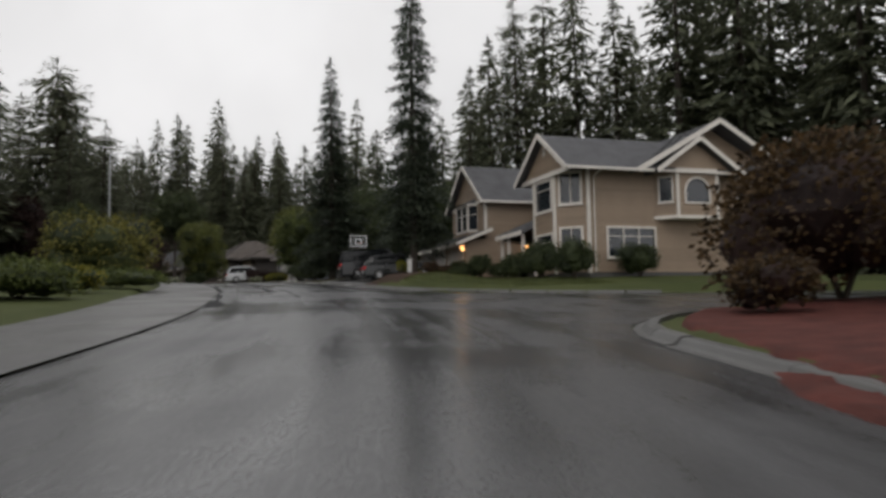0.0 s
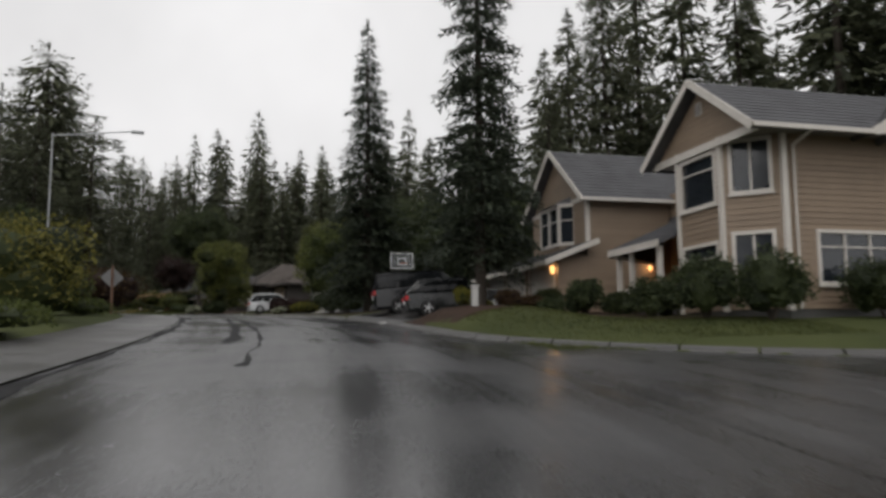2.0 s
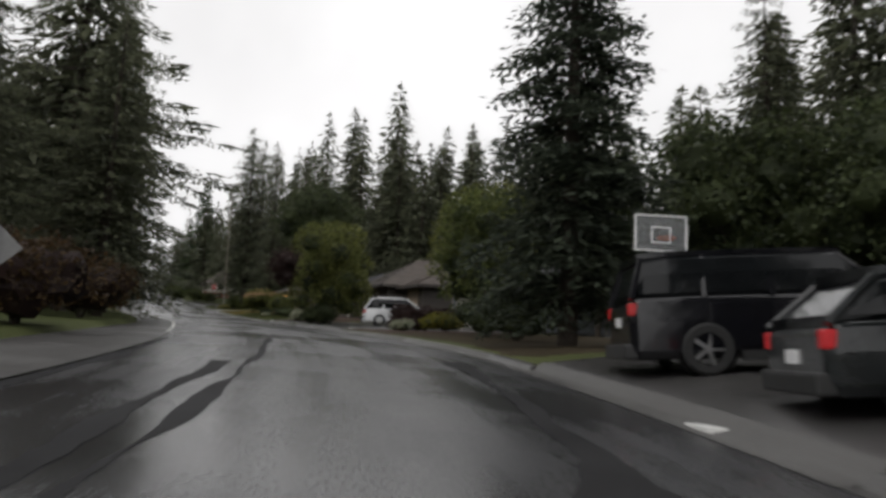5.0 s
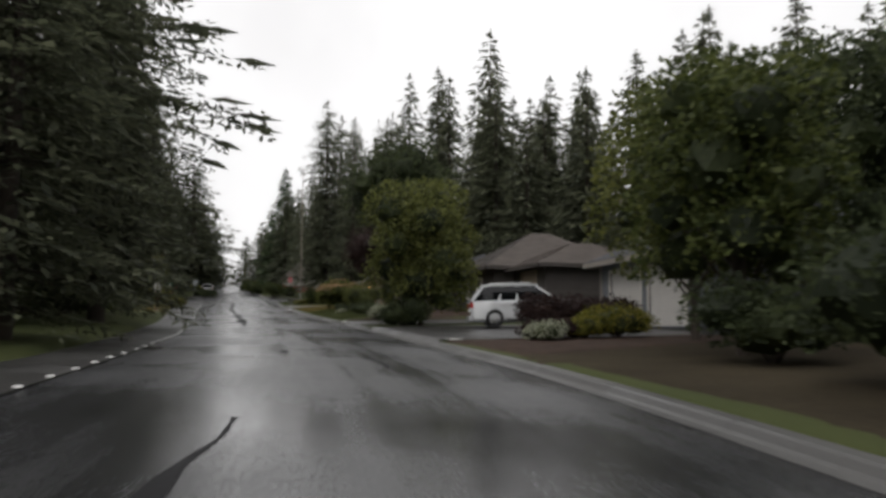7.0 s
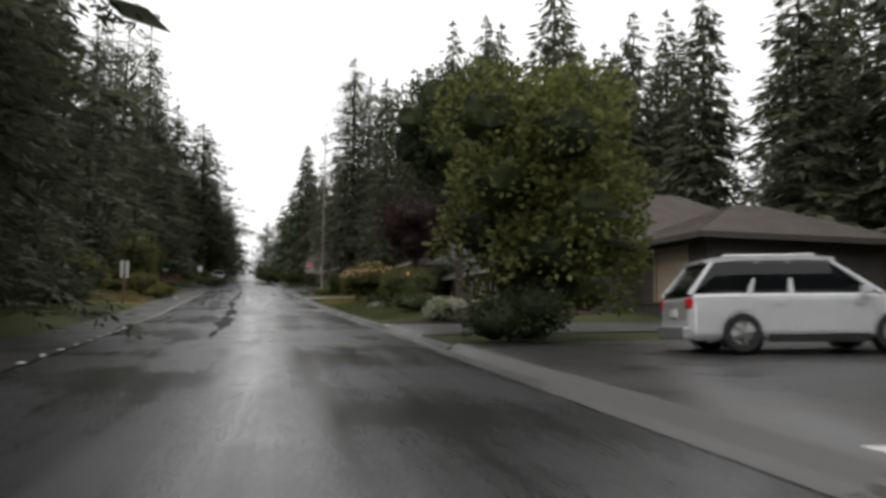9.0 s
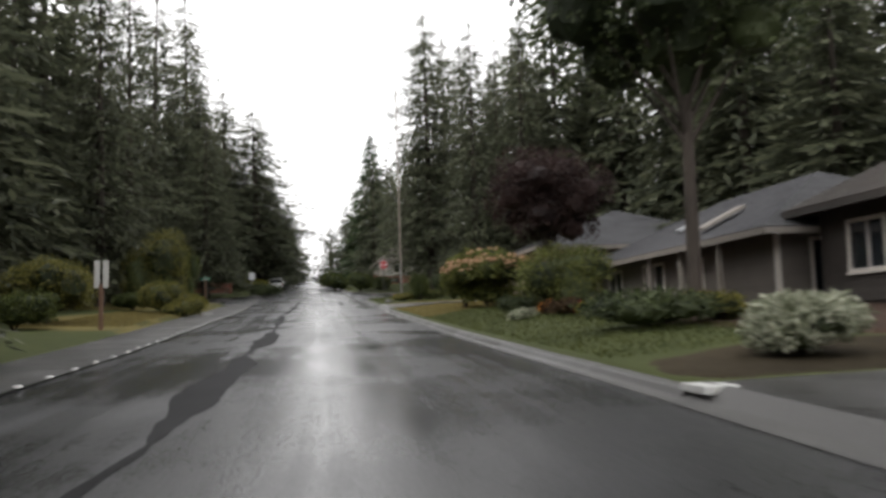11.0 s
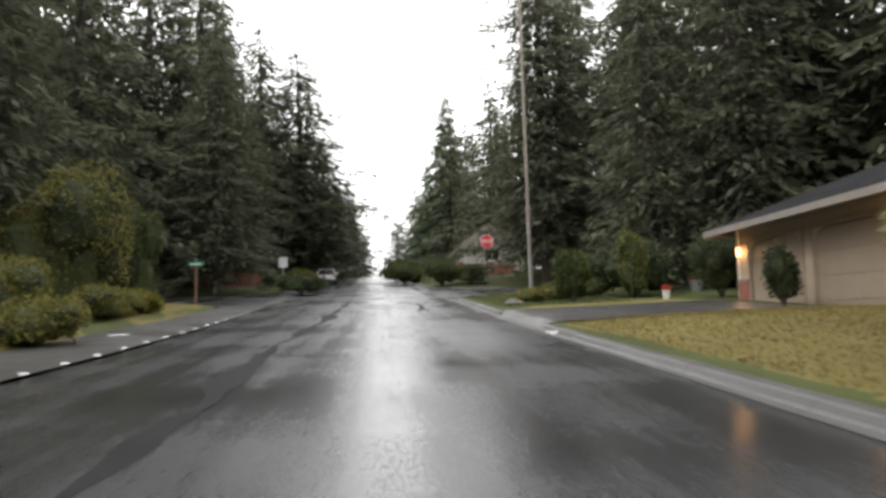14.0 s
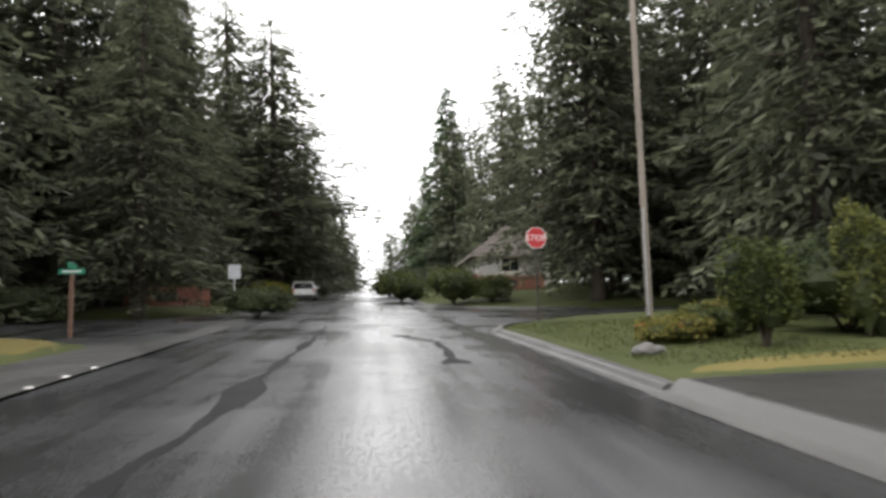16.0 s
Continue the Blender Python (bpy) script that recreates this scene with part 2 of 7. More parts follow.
def part(name, bm, mat, parent=None, label="", smooth=False, m=None):
    """Links a bmesh (or a mesh) as one object under a thing or part."""
    if isinstance(bm, bmesh.types.BMesh):
        me = bpy.data.meshes.new(name)
        bmesh.ops.recalc_face_normals(bm, faces=bm.faces)
        bm.to_mesh(me)
        bm.free()
    else:
        me = bm
    if smooth:
        me.shade_smooth()
    if not me.materials:
        me.materials.append(mat)
    ob = new(name, me)
    ob.parent = parent
    if m is not None:
        ob.matrix_basis = m
    return tagged(ob, label)


def thing(name, m, label, category, group="", kind=""):
    ob = new(name)
    ob.matrix_basis = m
    return tagged(ob, label, category, group, kind)


def box(bm, x0, x1, y0, y1, z0, z1, m=None, bevel=0.0):
    g = bmesh.ops.create_cube(bm, size=1.0)
    vs = g["verts"]
    for v in vs:
        v.co = Vector((x0 + (v.co.x + 0.5) * (x1 - x0), y0 + (v.co.y + 0.5) * (y1 - y0), z0 + (v.co.z + 0.5) * (z1 - z0)))
    if bevel:
        es = list({e for v in vs for e in v.link_edges})
        vs = bmesh.ops.bevel(bm, geom=es, offset=bevel, segments=2, affect="EDGES", profile=0.6)["verts"]
        vs = list({v for v in vs})
    if m is not None:
        bmesh.ops.transform(bm, matrix=m, verts=vs)
    return vs


def boxm(*a, **k):
    bm = bmesh.new()
    box(bm, *a, **k)
    return bm


def tube(bm, p0, p1, r0, r1, n=8, cap=True):
    p0, p1 = Vector(p0), Vector(p1)
    q = (p1 - p0).to_track_quat("Z", "Y").to_matrix()
    rings = []
    for p, r in ((p0, r0), (p1, r1)):
        rings.append([bm.verts.new(p + q @ Vector((r * math.cos(2 * math.pi * i / n), r * math.sin(2 * math.pi * i / n), 0))) for i in range(n)])
    for i in range(n):
        bm.faces.new((rings[0][i], rings[0][(i + 1) % n], rings[1][(i + 1) % n], rings[1][i]))
    if cap:
        bm.faces.new(rings[0][::-1])
        bm.faces.new(rings[1])


def tubem(*a, **k):
    bm = bmesh.new()
    tube(bm, *a, **k)
    return bm


def prism(bm, pts, y0, y1):
    """A closed outline in x, z drawn out along y."""
    a = [bm.verts.new((x, y0, z)) for x, z in pts]
    b = [bm.verts.new((x, y1, z)) for x, z in pts]
    bm.faces.new(a)
    bm.faces.new(b[::-1])
    for i in range(len(pts)):
        j = (i + 1) % len(pts)
        bm.faces.new((a[j], a[i], b[i], b[j]))


# ---- the lie of the land: a street that climbs and bends to the left ----
LINE = np.array([(0.1, -160.6), (0.1, -60.0), (0.1, -20.0), (-0.1, -0.6), (-0.3, 7.3), (-1.1, 15.0), (-2.3, 22.8), (-4.2, 30.8), (-6.5, 38.9), (-15.0, 58.9), (-19.6, 66.8), (-31.9, 85.3), (-38.7, 95.2), (-44.5, 103.2), (-49.6, 110.5), (-54.5, 117.4), (-59.0, 123.5), (-70.8, 139.6), (-95.0, 171.5), (-130.3, 220.0), (-189.1, 300.9), (-306.7, 462.7)])
RISE = np.array([(-150, -2.65), (-110, -2.36), (-70, -2.07), (-30, -1.3), (-20, -0.75), (-10, -0.2), (0, 0.38), (10, 1.04), (20, 1.68), (30, 2.35), (40, 2.97), (50, 3.55), (60, 4.11), (70, 4.51), (80, 4.82), (90, 5.14), (100, 5.48), (110, 5.85), (120, 6.24), (130, 6.68), (140, 7.2), (150, 7.78), (160, 8.42), (170, 9.02), (180, 9.75), (200, 11.3), (220, 12.8), (240, 14.2), (260, 15.5), (280, 16.67), (320, 17.81), (400, 18.38), (499, 18.38)])


def glide(k, v, q):
    g = np.gradient(v, k, axis=0)
    i = np.clip(np.searchsorted(k, q) - 1, 0, len(k) - 2)
    h = (k[i + 1] - k[i])[:, None]
    u = ((q - k[i]) / (k[i + 1] - k[i]))[:, None]
    return (2 * u**3 - 3 * u**2 + 1) * v[i] + (u**3 - 2 * u**2 + u) * h * g[i] + (3 * u**2 - 2 * u**3) * v[i + 1] + (u**3 - u**2) * h * g[i + 1]


chord = np.r_[0, np.cumsum(np.linalg.norm(np.diff(LINE, axis=0), axis=1))]
chord -= chord[3]
SS = np.arange(-150, 500, 1.0)
CC = glide(chord, LINE, SS)
for _ in range(30):
    CC[1:-1] = (CC[:-2] + 2 * CC[1:-1] + CC[2:]) / 4
TT = np.gradient(CC, axis=0)
TT /= np.linalg.norm(TT, axis=1)[:, None]
NN = np.c_[TT[:, 1], -TT[:, 0]]
KERB = 3.65
EDGE_S = (-150, 30, 45, 60, 75, 88, 104, 115, 125, 134, 147, 166, 240)
EDGE_IN = (-4.6, -4.6, -4.5, -3.85, -3.95, -3.8, -4.4, -4.6, -5.1, -5.35, -5.15, -5.2, -4.6)
EDGE_OUT = (-7.6, -7.6, -7.1, -6.3, -5.5, -5.6, -6.1, -6.6, -7.2, -7.7, -7.5, -7.1, -6.4)


def lane_edge(s):
    """Offset of the line between the lane and the walkway on its left."""
    return float(np.interp(s, EDGE_S, EDGE_IN))


def verge_edge(s):
    """Offset of the walkway's outer side."""
    return float(np.interp(s, EDGE_S, EDGE_OUT))


# rounded corners of the streets that join: station, offset, radius of the corner before and after the street
JOINS = (((11.0, 11.15, 7.5), (38.0, 12.65, 9.0)), ((164.0, 12.15, 8.5), (190.5, 12.15, 8.5)))
LEFT_JOIN = ((161.0, 10.6, 3.4), (187.0, 13.4, 7.0))


def verge(s, d, joins):
    """How far a place lies inside the verge, past the kerb of a joining street."""
    for (s0, d0, r0), (s1, d1, r1) in joins:
        if s0 < s < s1:
            a = r0 - (math.hypot(s - s0, d0 - d) if d < d0 else s - s0)
            b = r1 - (math.hypot(s1 - s, d1 - d) if d < d1 else s1 - s)
            return max(a, b)
    return 9.0


def rise(s):
    return float(np.interp(s, RISE[:, 0], RISE[:, 1]))


def near(x, y):
    """Distance along the street and to its right."""
    i = int(np.argmin(np.hypot(CC[:, 0] - x, CC[:, 1] - y)))
    v = np.array([x, y]) - CC[i]
    return float(SS[i] + v @ TT[i]), float(v @ NN[i])


def spot(s, d):
    """The place s along the street and d to its right."""
    i = min(max(int(math.floor(s + 150)), 0), len(SS) - 2)
    u = s + 150 - i
    c, n = CC[i] * (1 - u) + CC[i + 1] * u, NN[i] * (1 - u) + NN[i + 1] * u
    inner = max(-70, min(70, d))
    p = c + n * inner + (d - inner) * np.array([0.94, 0.31])
    return float(p[0]), float(p[1])


def heading(s):
    """Degrees, counter-clockwise from +x, in which the street runs."""
    i = min(max(int(round(s + 150)), 0), len(SS) - 1)
    return math.degrees(math.atan2(TT[i][1], TT[i][0]))


def smooth(a, b, x):
    u = min(1, max(0, (x - a) / (b - a)))
    return u * u * (3 - 2 * u)


def bank(s, d):
    """How far the verge lies above the roadway."""
    left = verge_edge(s)
    if left < d < KERB:
        return 0.0
    out = d - KERB if d > 0 else left - d
    inside = verge(s, d, JOINS) if d > 0 else verge(s, -d, (LEFT_JOIN,))
    lift = 0.13 * smooth(0.3, 0.47, out) + (0.025 if d > 0 else 0.03) * min(out, 12)
    if d > 0:
        lift += 0.22 * smooth(0.4, 2.6, out) * smooth(31, 35, s) * (1 - smooth(56, 64, s))
        lift += 0.4 * smooth(0.25, 1.25, out) * (1 - smooth(2.2, 5.0, out)) * smooth(33, 39, s) * (1 - smooth(43.8, 46.2, s))
        lift += 0.26 * smooth(0.5, 3.0, out) * smooth(104, 110, s) * (1 - smooth(138, 146, s))
        lift += 0.5 * smooth(1, 5, out) * smooth(185, 191, s)
    return lift * smooth(0.3, 1.0, inside)


def gz(x, y):
    s, d = near(x, y)
    return rise(s) + bank(s, d)


def ground_at(s, d):
    return rise(s) + bank(s, d)


# ---- ground, road, kerbs ----
def sheet(name, rows, cols, mat, height, label, category, kind="structure"):
    """A mesh over stations s and offsets d (a list, or one for each station), at height(s, d)."""
    grid = [(s, d) for s in rows for d in (cols(s) if callable(cols) else cols)]
    vs = [(*spot(s, d), height(s, d)) for s, d in grid]
    n = len(grid) // len(rows)
    fs = [(i * n + j, i * n + j + 1, (i + 1) * n + j + 1, (i + 1) * n + j) for i in range(len(rows) - 1) for j in range(n - 1)]
    ob = new(name, mesh_of(name, vs, fs, True))
    along = ob.data.uv_layers.new(name="street")
    along.data.foreach_set("uv", np.array([grid[loop.vertex_index][::-1] for loop in ob.data.loops], dtype=np.float32).ravel())
    ob.data.materials.append(mat)
    return tagged(ob, label, category, kind=kind)


ROWS_FINE = sorted(set([-140, -110, -90, -70, -55] + list(range(-45, 240, 2)) + [v + 0.5 * k for v in list(range(12, 40)) + list(range(156, 192)) for k in (0, 1)] + list(range(240, 500, 12))))
SIDE = [4.6, 5.3, 6.0, 6.8, 7.6, 8.4, 9.2, 10, 11.2, 12.5, 14.4, 16.5, 22, 30, 45, 70, 120, 220, 420]


def ground_height(s, d):
    z = rise(s) + bank(s, d)
    if verge_edge(s) + 0.01 < d < KERB - 0.05:
        z = rise(s) - 0.14
    elif KERB - 0.05 <= d < KERB + 0.35:
        z = rise(s) - 0.08
    if abs(d) > 100:
        z += 0.02 * (abs(d) - 100)
    return z


sheet("ground", ROWS_FINE, lambda s: [-d - 1.0 * (d < 20) for d in SIDE[::-1] if d > 7.5] + [verge_edge(s) + e for e in (-0.5, -0.25, -0.02, 0.02)] + [-3, 0, 3, KERB - 0.07, KERB + 0.01, KERB + 0.15, KERB + 0.33, KERB + 0.47] + SIDE, LAWN, ground_height,
      "short damp lawn and soil reaching to the woods", "ground")


def crown(s, d):
    return rise(s) + 0.02 - 0.0022 * d * d


ROAD_ROWS = sorted(set([-140, -90, -60] + list(range(-45, 300, 2)) + list(range(300, 498, 10))))
sheet("road", ROAD_ROWS, lambda s: [lane_edge(s), -3.2, -1.6, 0, 1.3, 2.6, 3.3, KERB + 0.02], ASPHALT, crown, "wet dark asphalt street climbing and bending left", "road")
sheet("pavement", ROAD_ROWS, lambda s: [verge_edge(s) - 0.05, (verge_edge(s) + lane_edge(s)) / 2, lane_edge(s) + 0.004], WALKWAY, lambda s, d: rise(s) + 0.012 + 0.006 * (lane_edge(s) - d),
      "wet asphalt walkway beside the street", "walkway")


def strip(name, s0, s1, d0, d1, mat, lift, label, category, cols=6, kind="structure", step=1.5):
    n = max(2, int(abs(s1 - s0) / step) + 1)
    rows = [s0 + (s1 - s0) * i / (n - 1) for i in range(n)]
    offs = sorted({d0 + (d1 - d0) * i / cols for i in range(cols + 1)} | {d for d in (KERB, KERB + 0.1, KERB + 0.2, KERB + 0.3, KERB + 0.45, -6.4, -6.6, -6.85) if min(d0, d1) < d < max(d0, d1)})

    def meet(s, d):
        w = smooth(KERB, KERB + 0.42, d) if d > 0 else smooth(-lane_edge(s), 0.6 - lane_edge(s), -d)
        return (crown(s, d) + 0.004) * (1 - w) + (rise(s) + lift) * w + (ground_at(s, d) - rise(s))

    return sheet(name, rows, offs, mat, meet, label, category, kind)


# side street on the right near the start, and the crossing street
strip("side_street", 18.5, 29.0, KERB - 0.3, 62, ASPHALT, 0.03, "wet asphalt side street joining from the right", "road", 30)
strip("cross_street", 172.5, 182.0, KERB - 0.3, 70, ASPHALT, 0.03, "wet asphalt street crossing at a junction", "road", 30)
strip("cross_street", 164.4, 180.0, -75, -4.9, ASPHALT, 0.03, "wet asphalt street crossing at a junction", "road", 30)

# kerbs in cast lengths, with gaps at streets and driveways
DRIVES = [(46.0, 55.5, 24, DRIVE), (80.5, 93.5, 24, DRIVE), (97.5, 103.8, 16, DRIVE), (143.6, 150.6, 7.7, DRIVE)]


def kerb_mesh(length):
    """Rolled kerb with its gutter, x along the street, y away from it."""
    bm = bmesh.new()
    pts = [(0.0, -0.1), (0.0, 0.022), (0.16, 0.026), (0.2, 0.05), (0.25, 0.115), (0.29, 0.135), (0.46, 0.14), (0.475, 0.12), (0.475, -0.1)]
    a = [bm.verts.new((0.006, y, z)) for y, z in pts]
    b = [bm.verts.new((length - 0.006, y, z)) for y, z in pts]
    bm.faces.new(a)
    bm.faces.new(b[::-1])
    for i in range(len(pts)):
        j = (i + 1) % len(pts)
        bm.faces.new((a[j], a[i], b[i], b[j]))
    bmesh.ops.recalc_face_normals(bm, faces=bm.faces)
    me = bpy.data.meshes.new("kerb_stone")
    bm.to_mesh(me)
    bm.free()
    me.materials.append(CONCRETE)
    return me


kerb = tagged(new("kerb"), "pale concrete rolled kerb and gutter along the street", "kerb", kind="structure")
kerb_me = kerb_mesh(3.0)


def lay_kerb(s0, s1):
    """One cast length from station s0 to s1."""
    x0, y0 = spot(s0, KERB)
    x1, y1 = spot(s1, KERB)
    way, org = Vector((x0 - x1, y0 - y1, rise(s0) - rise(s1))), Vector((x1, y1, rise(s1)))
    ax = way.normalized()
    ay = Vector((0, 0, 1)).cross(ax).normalized()
    m = Matrix((ax, ay, ax.cross(ay))).transposed().to_4x4()
    part("kerb_stone", kerb_me, CONCRETE, kerb, m=Matrix.Translation(org - Vector((0, 0, 0.02))) @ m @ Matrix.Diagonal((way.length / 3.0, 1, 1, 1)))


for a, b in ((-42, 11.0), (38.0, 46.0), (55.5, 80.5), (93.5, 97.5), (103.8, 143.6), (150.6, 164.0), (190.5, 238)):
    n = max(1, round((b - a) / 3.0))
    for k in range(n):
        lay_kerb(a + (b - a) * k / n, a + (b - a) * (k + 1) / n)

# rounded kerb returns at the junctions
def kerb_return(cx_s, cx_d, r, a0, a1, label):
    """A quarter ring of rolled kerb round a corner, by stations."""
    ob = tagged(new("kerb_return"), label, "kerb", kind="structure")
    n = 9
    prof = [(0.0, -0.05), (0.02, 0.02), (0.16, 0.03), (0.25, 0.12), (0.3, 0.14), (0.45, 0.14), (0.46, -0.05)]
    for k in range(n):
        vs, fs = [], []
        for e in (0.02, 0.98):
            a = radians(a0 + (a1 - a0) * (k + e) / n)
            for o, z in prof:
                ss, dd = cx_s + (r - o) * math.cos(a), cx_d + (r - o) * math.sin(a)
                vs.append((*spot(ss, dd), rise(ss) + z))
        m = len(prof)
        fs = [(i, i + 1, m + i + 1, m + i) for i in range(m - 1)] + [tuple(range(m)), tuple(range(2 * m - 1, m - 1, -1))]
        me = mesh_of("kerb_stone", vs, fs)
        me.materials.append(CONCRETE)
        part("kerb_stone", me, CONCRETE, ob)


def corner(cx_s, cx_d, r, a0, a1, mat):
    """Paving between a kerb return and the meeting of two streets."""
    n, k = 14, 7
    ps, pd = cx_s + r * (1 if a1 == 360 else -1), cx_d - r
    vs, fs = [], []
    for i in range(n + 1):
        a = radians(a0 + (a1 - a0) * i / n)
        for j in range(k + 1):
            u = j / k
            s, d = ps + (cx_s + r * math.cos(a) - ps) * u, pd + (cx_d + r * math.sin(a) - pd) * u
            w = smooth(KERB, KERB + 0.42, d)
            vs.append((*spot(s, d), (crown(s, min(d, 4.6)) + 0.003) * (1 - w) + (rise(s) + 0.028) * w))
    for i in range(n):
        for j in range(k):
            q = i * (k + 1) + j
            fs.append((q, q + 1, q + k + 2, q + k + 1))
    me = mesh_of("street_corner", vs, fs, True)
    me.materials.append(mat)
    tagged(new("street_corner", me), "wet asphalt corner between two streets", "road", kind="structure")


for cs, cd, r, a0, a1 in [(*c, 270, 360) for c, _ in JOINS] + [(*c, 180, 270) for _, c in JOINS]:
    kerb_return(cs, cd, r, a0, a1, "pale concrete kerb curving round the street corner")
    corner(cs, cd, r, a0, a1, ASPHALT)

# paving of the two corners on the other side
for (cs, cd, r), way in zip(LEFT_JOIN, (1, -1)):
    vs, fs = [], []
    for i in range(15):
        a = radians(90.0 * i / 14)
        for j in range(8):
            u = j / 7
            s, d = cs + way * (r - r * (1 - math.sin(a)) * u), -(cd - r + r * (1 - math.cos(a)) * u)
            vs.append((*spot(s, d), rise(s) + 0.022))
    fs = [(i * 8 + j, i * 8 + j + 1, i * 8 + j + 9, i * 8 + j + 8) for i in range(14) for j in range(7)]
    me = mesh_of("street_corner", vs, fs, True)
    me.materials.append(ASPHALT)
    tagged(new("street_corner", me), "wet asphalt corner between two streets", "road", kind="structure")

for a, b, depth, mat in DRIVES:
    strip("driveway", a, b, KERB - 0.05, KERB + depth, mat, 0.035, "wet driveway sloping up from the street", "driveway", 10)
    # the gutter runs on, dropped, across the driveway's mouth
    rows = [a + (b - a) * k / 14 for k in range(15)]
    sheet("dropped_kerb", rows, [KERB - 0.02, KERB + 0.1, KERB + 0.2, KERB + 0.3, KERB + 0.42, KERB + 0.5], CONCRETE,
          lambda s, d: (crown(s, d) + 0.01) * (1 - smooth(KERB, KERB + 0.42, d)) + (rise(s) + 0.05) * smooth(KERB, KERB + 0.42, d) + ground_at(s, d) - rise(s),
          "pale dropped concrete kerb across a driveway", "kerb")


# ---- patches of ground cover ----
def patch(name, pts, mat, lift, label, category, fine=0.7):
    """A piece of ground cover, its outline given by stations, draped over the land."""
    bm = bmesh.new()
    out = []
    n = len(pts)
    for i in range(n):
        a, b = pts[i - 1], pts[i]
        c, d = pts[(i + 1) % n], pts[(i + 2) % n]
        for u in (0, 0.25, 0.5, 0.75):
            out.append([0.5 * ((2 * b[k]) + (c[k] - a[k]) * u + (2 * a[k] - 5 * b[k] + 4 * c[k] - d[k]) * u * u + (3 * b[k] - a[k] - 3 * c[k] + d[k]) * u**3) for k in (0, 1)])
    f = bm.faces.new([bm.verts.new((s, d, 0)) for s, d in out])
    bmesh.ops.triangulate(bm, faces=[f])
    for _ in range(4):
        bmesh.ops.subdivide_edges(bm, edges=[e for e in bm.edges if e.calc_length() > fine], cuts=1, use_grid_fill=True)
    bmesh.ops.triangulate(bm, faces=bm.faces[:])
    rim = {v for v in bm.verts if v.is_boundary}
    for v in bm.verts:
        s, d = v.co.x, v.co.y
        v.co = (*spot(s, d), ground_at(s, d) + (-0.03 if v in rim else lift) + 0.01 * noise.noise(Vector((s, d, 0)) * 1.7))
    ob = part(name, bm, mat, smooth=True)
    return tagged(ob, label, category, kind="structure")


patch("mulch_bed", [(4, 4.35), (10.5, 4.3), (13.5, 5.0), (16.0, 7.0), (17.6, 10.2), (17.8, 15), (15, 20), (4, 20)], REDMULCH, 0.05, "red bark mulch bed at the street corner", "mulch")
patch("mulch_bed", [(36, 9.5), (39, 8.2), (43, 8.0), (44.5, 9.5), (44, 13), (40, 13.5), (36, 14)], BARK, 0.06, "brown bark mulch bed in front of the house", "mulch")
patch("mulch_bed", [(39.6, 4.6), (41, 4.15), (45.9, 4.05), (46.3, 8), (45.6, 14), (43, 14.5), (41.0, 10), (38.6, 8.2)], BARK, 0.05, "brown bark mulch bed beside the driveway", "mulch")
patch("mulch_bed", [(57, 4.6), (62, 4.2), (73.4, 4.15), (77, 10), (76, 16), (64, 16), (57, 12)], SOIL, 0.02, "dark soil under the garden trees", "soil")
patch("mulch_bed", [(73.5, 4.3), (78, 4.15), (80.2, 4.3), (80.6, 8), (80.2, 12.5), (77, 12), (75, 8)], BARK, 0.04, "dark bark mulch bed beside the driveway", "mulch")
patch("mulch_bed", [(104.2, 4.5), (106.5, 4.6), (107.4, 7.5), (106.6, 11), (104.3, 11.5), (103.9, 8)], SOIL, 0.04, "dark soil bed at the driveway edge", "mulch")
patch("dry_lawn", [(130, 4.3), (138, 4.25), (143, 4.3), (143.4, 8), (143.2, 11.4), (138, 11.4), (132.5, 8)], DRYLAWN, 0.02, "dry yellowed front lawn", "lawn")
patch("dry_lawn", [(151.4, 4.5), (153.2, 6.4), (153.4, 10.8), (151.8, 11.2), (151.3, 8)], DRYLAWN, 0.02, "dry yellowed strip of lawn", "lawn")
patch("mulch_bed", [(108, 8.0), (118, 7.4), (128, 7.0), (131, 9), (128, 14), (116, 15), (108, 14)], BARK, 0.06, "dark mulch bed in a front garden", "mulch")
patch("dry_lawn", [(126, -7.5), (138, -7.9), (146, -7.7), (146, -12), (136, -14), (128, -12)], DRYLAWN, 0.02, "half-dry lawn beside the walkway", "lawn")
patch("dry_lawn", [(150, -7.7), (158, -7.5), (161.5, -7.7), (163.3, -9.6), (163.8, -13), (163.5, -18), (150, -18)], DRYLAWN, 0.02, "half-dry lawn at the corner", "lawn")
for a, b, side in ((-40, 10, -1), (10, 70, -1), (70, 155, -1), (176, 230, -1), (40, 155, 1), (190, 230, 1)):
    d0, d1 = (-17, -60) if side < 0 else (27, 70)
    patch("forest_floor", [(a, d0), (b, d0), (b, d1), (a, d1)], SOIL, 0.05, "dark forest floor under the conifers", "forest floor", 6.0)


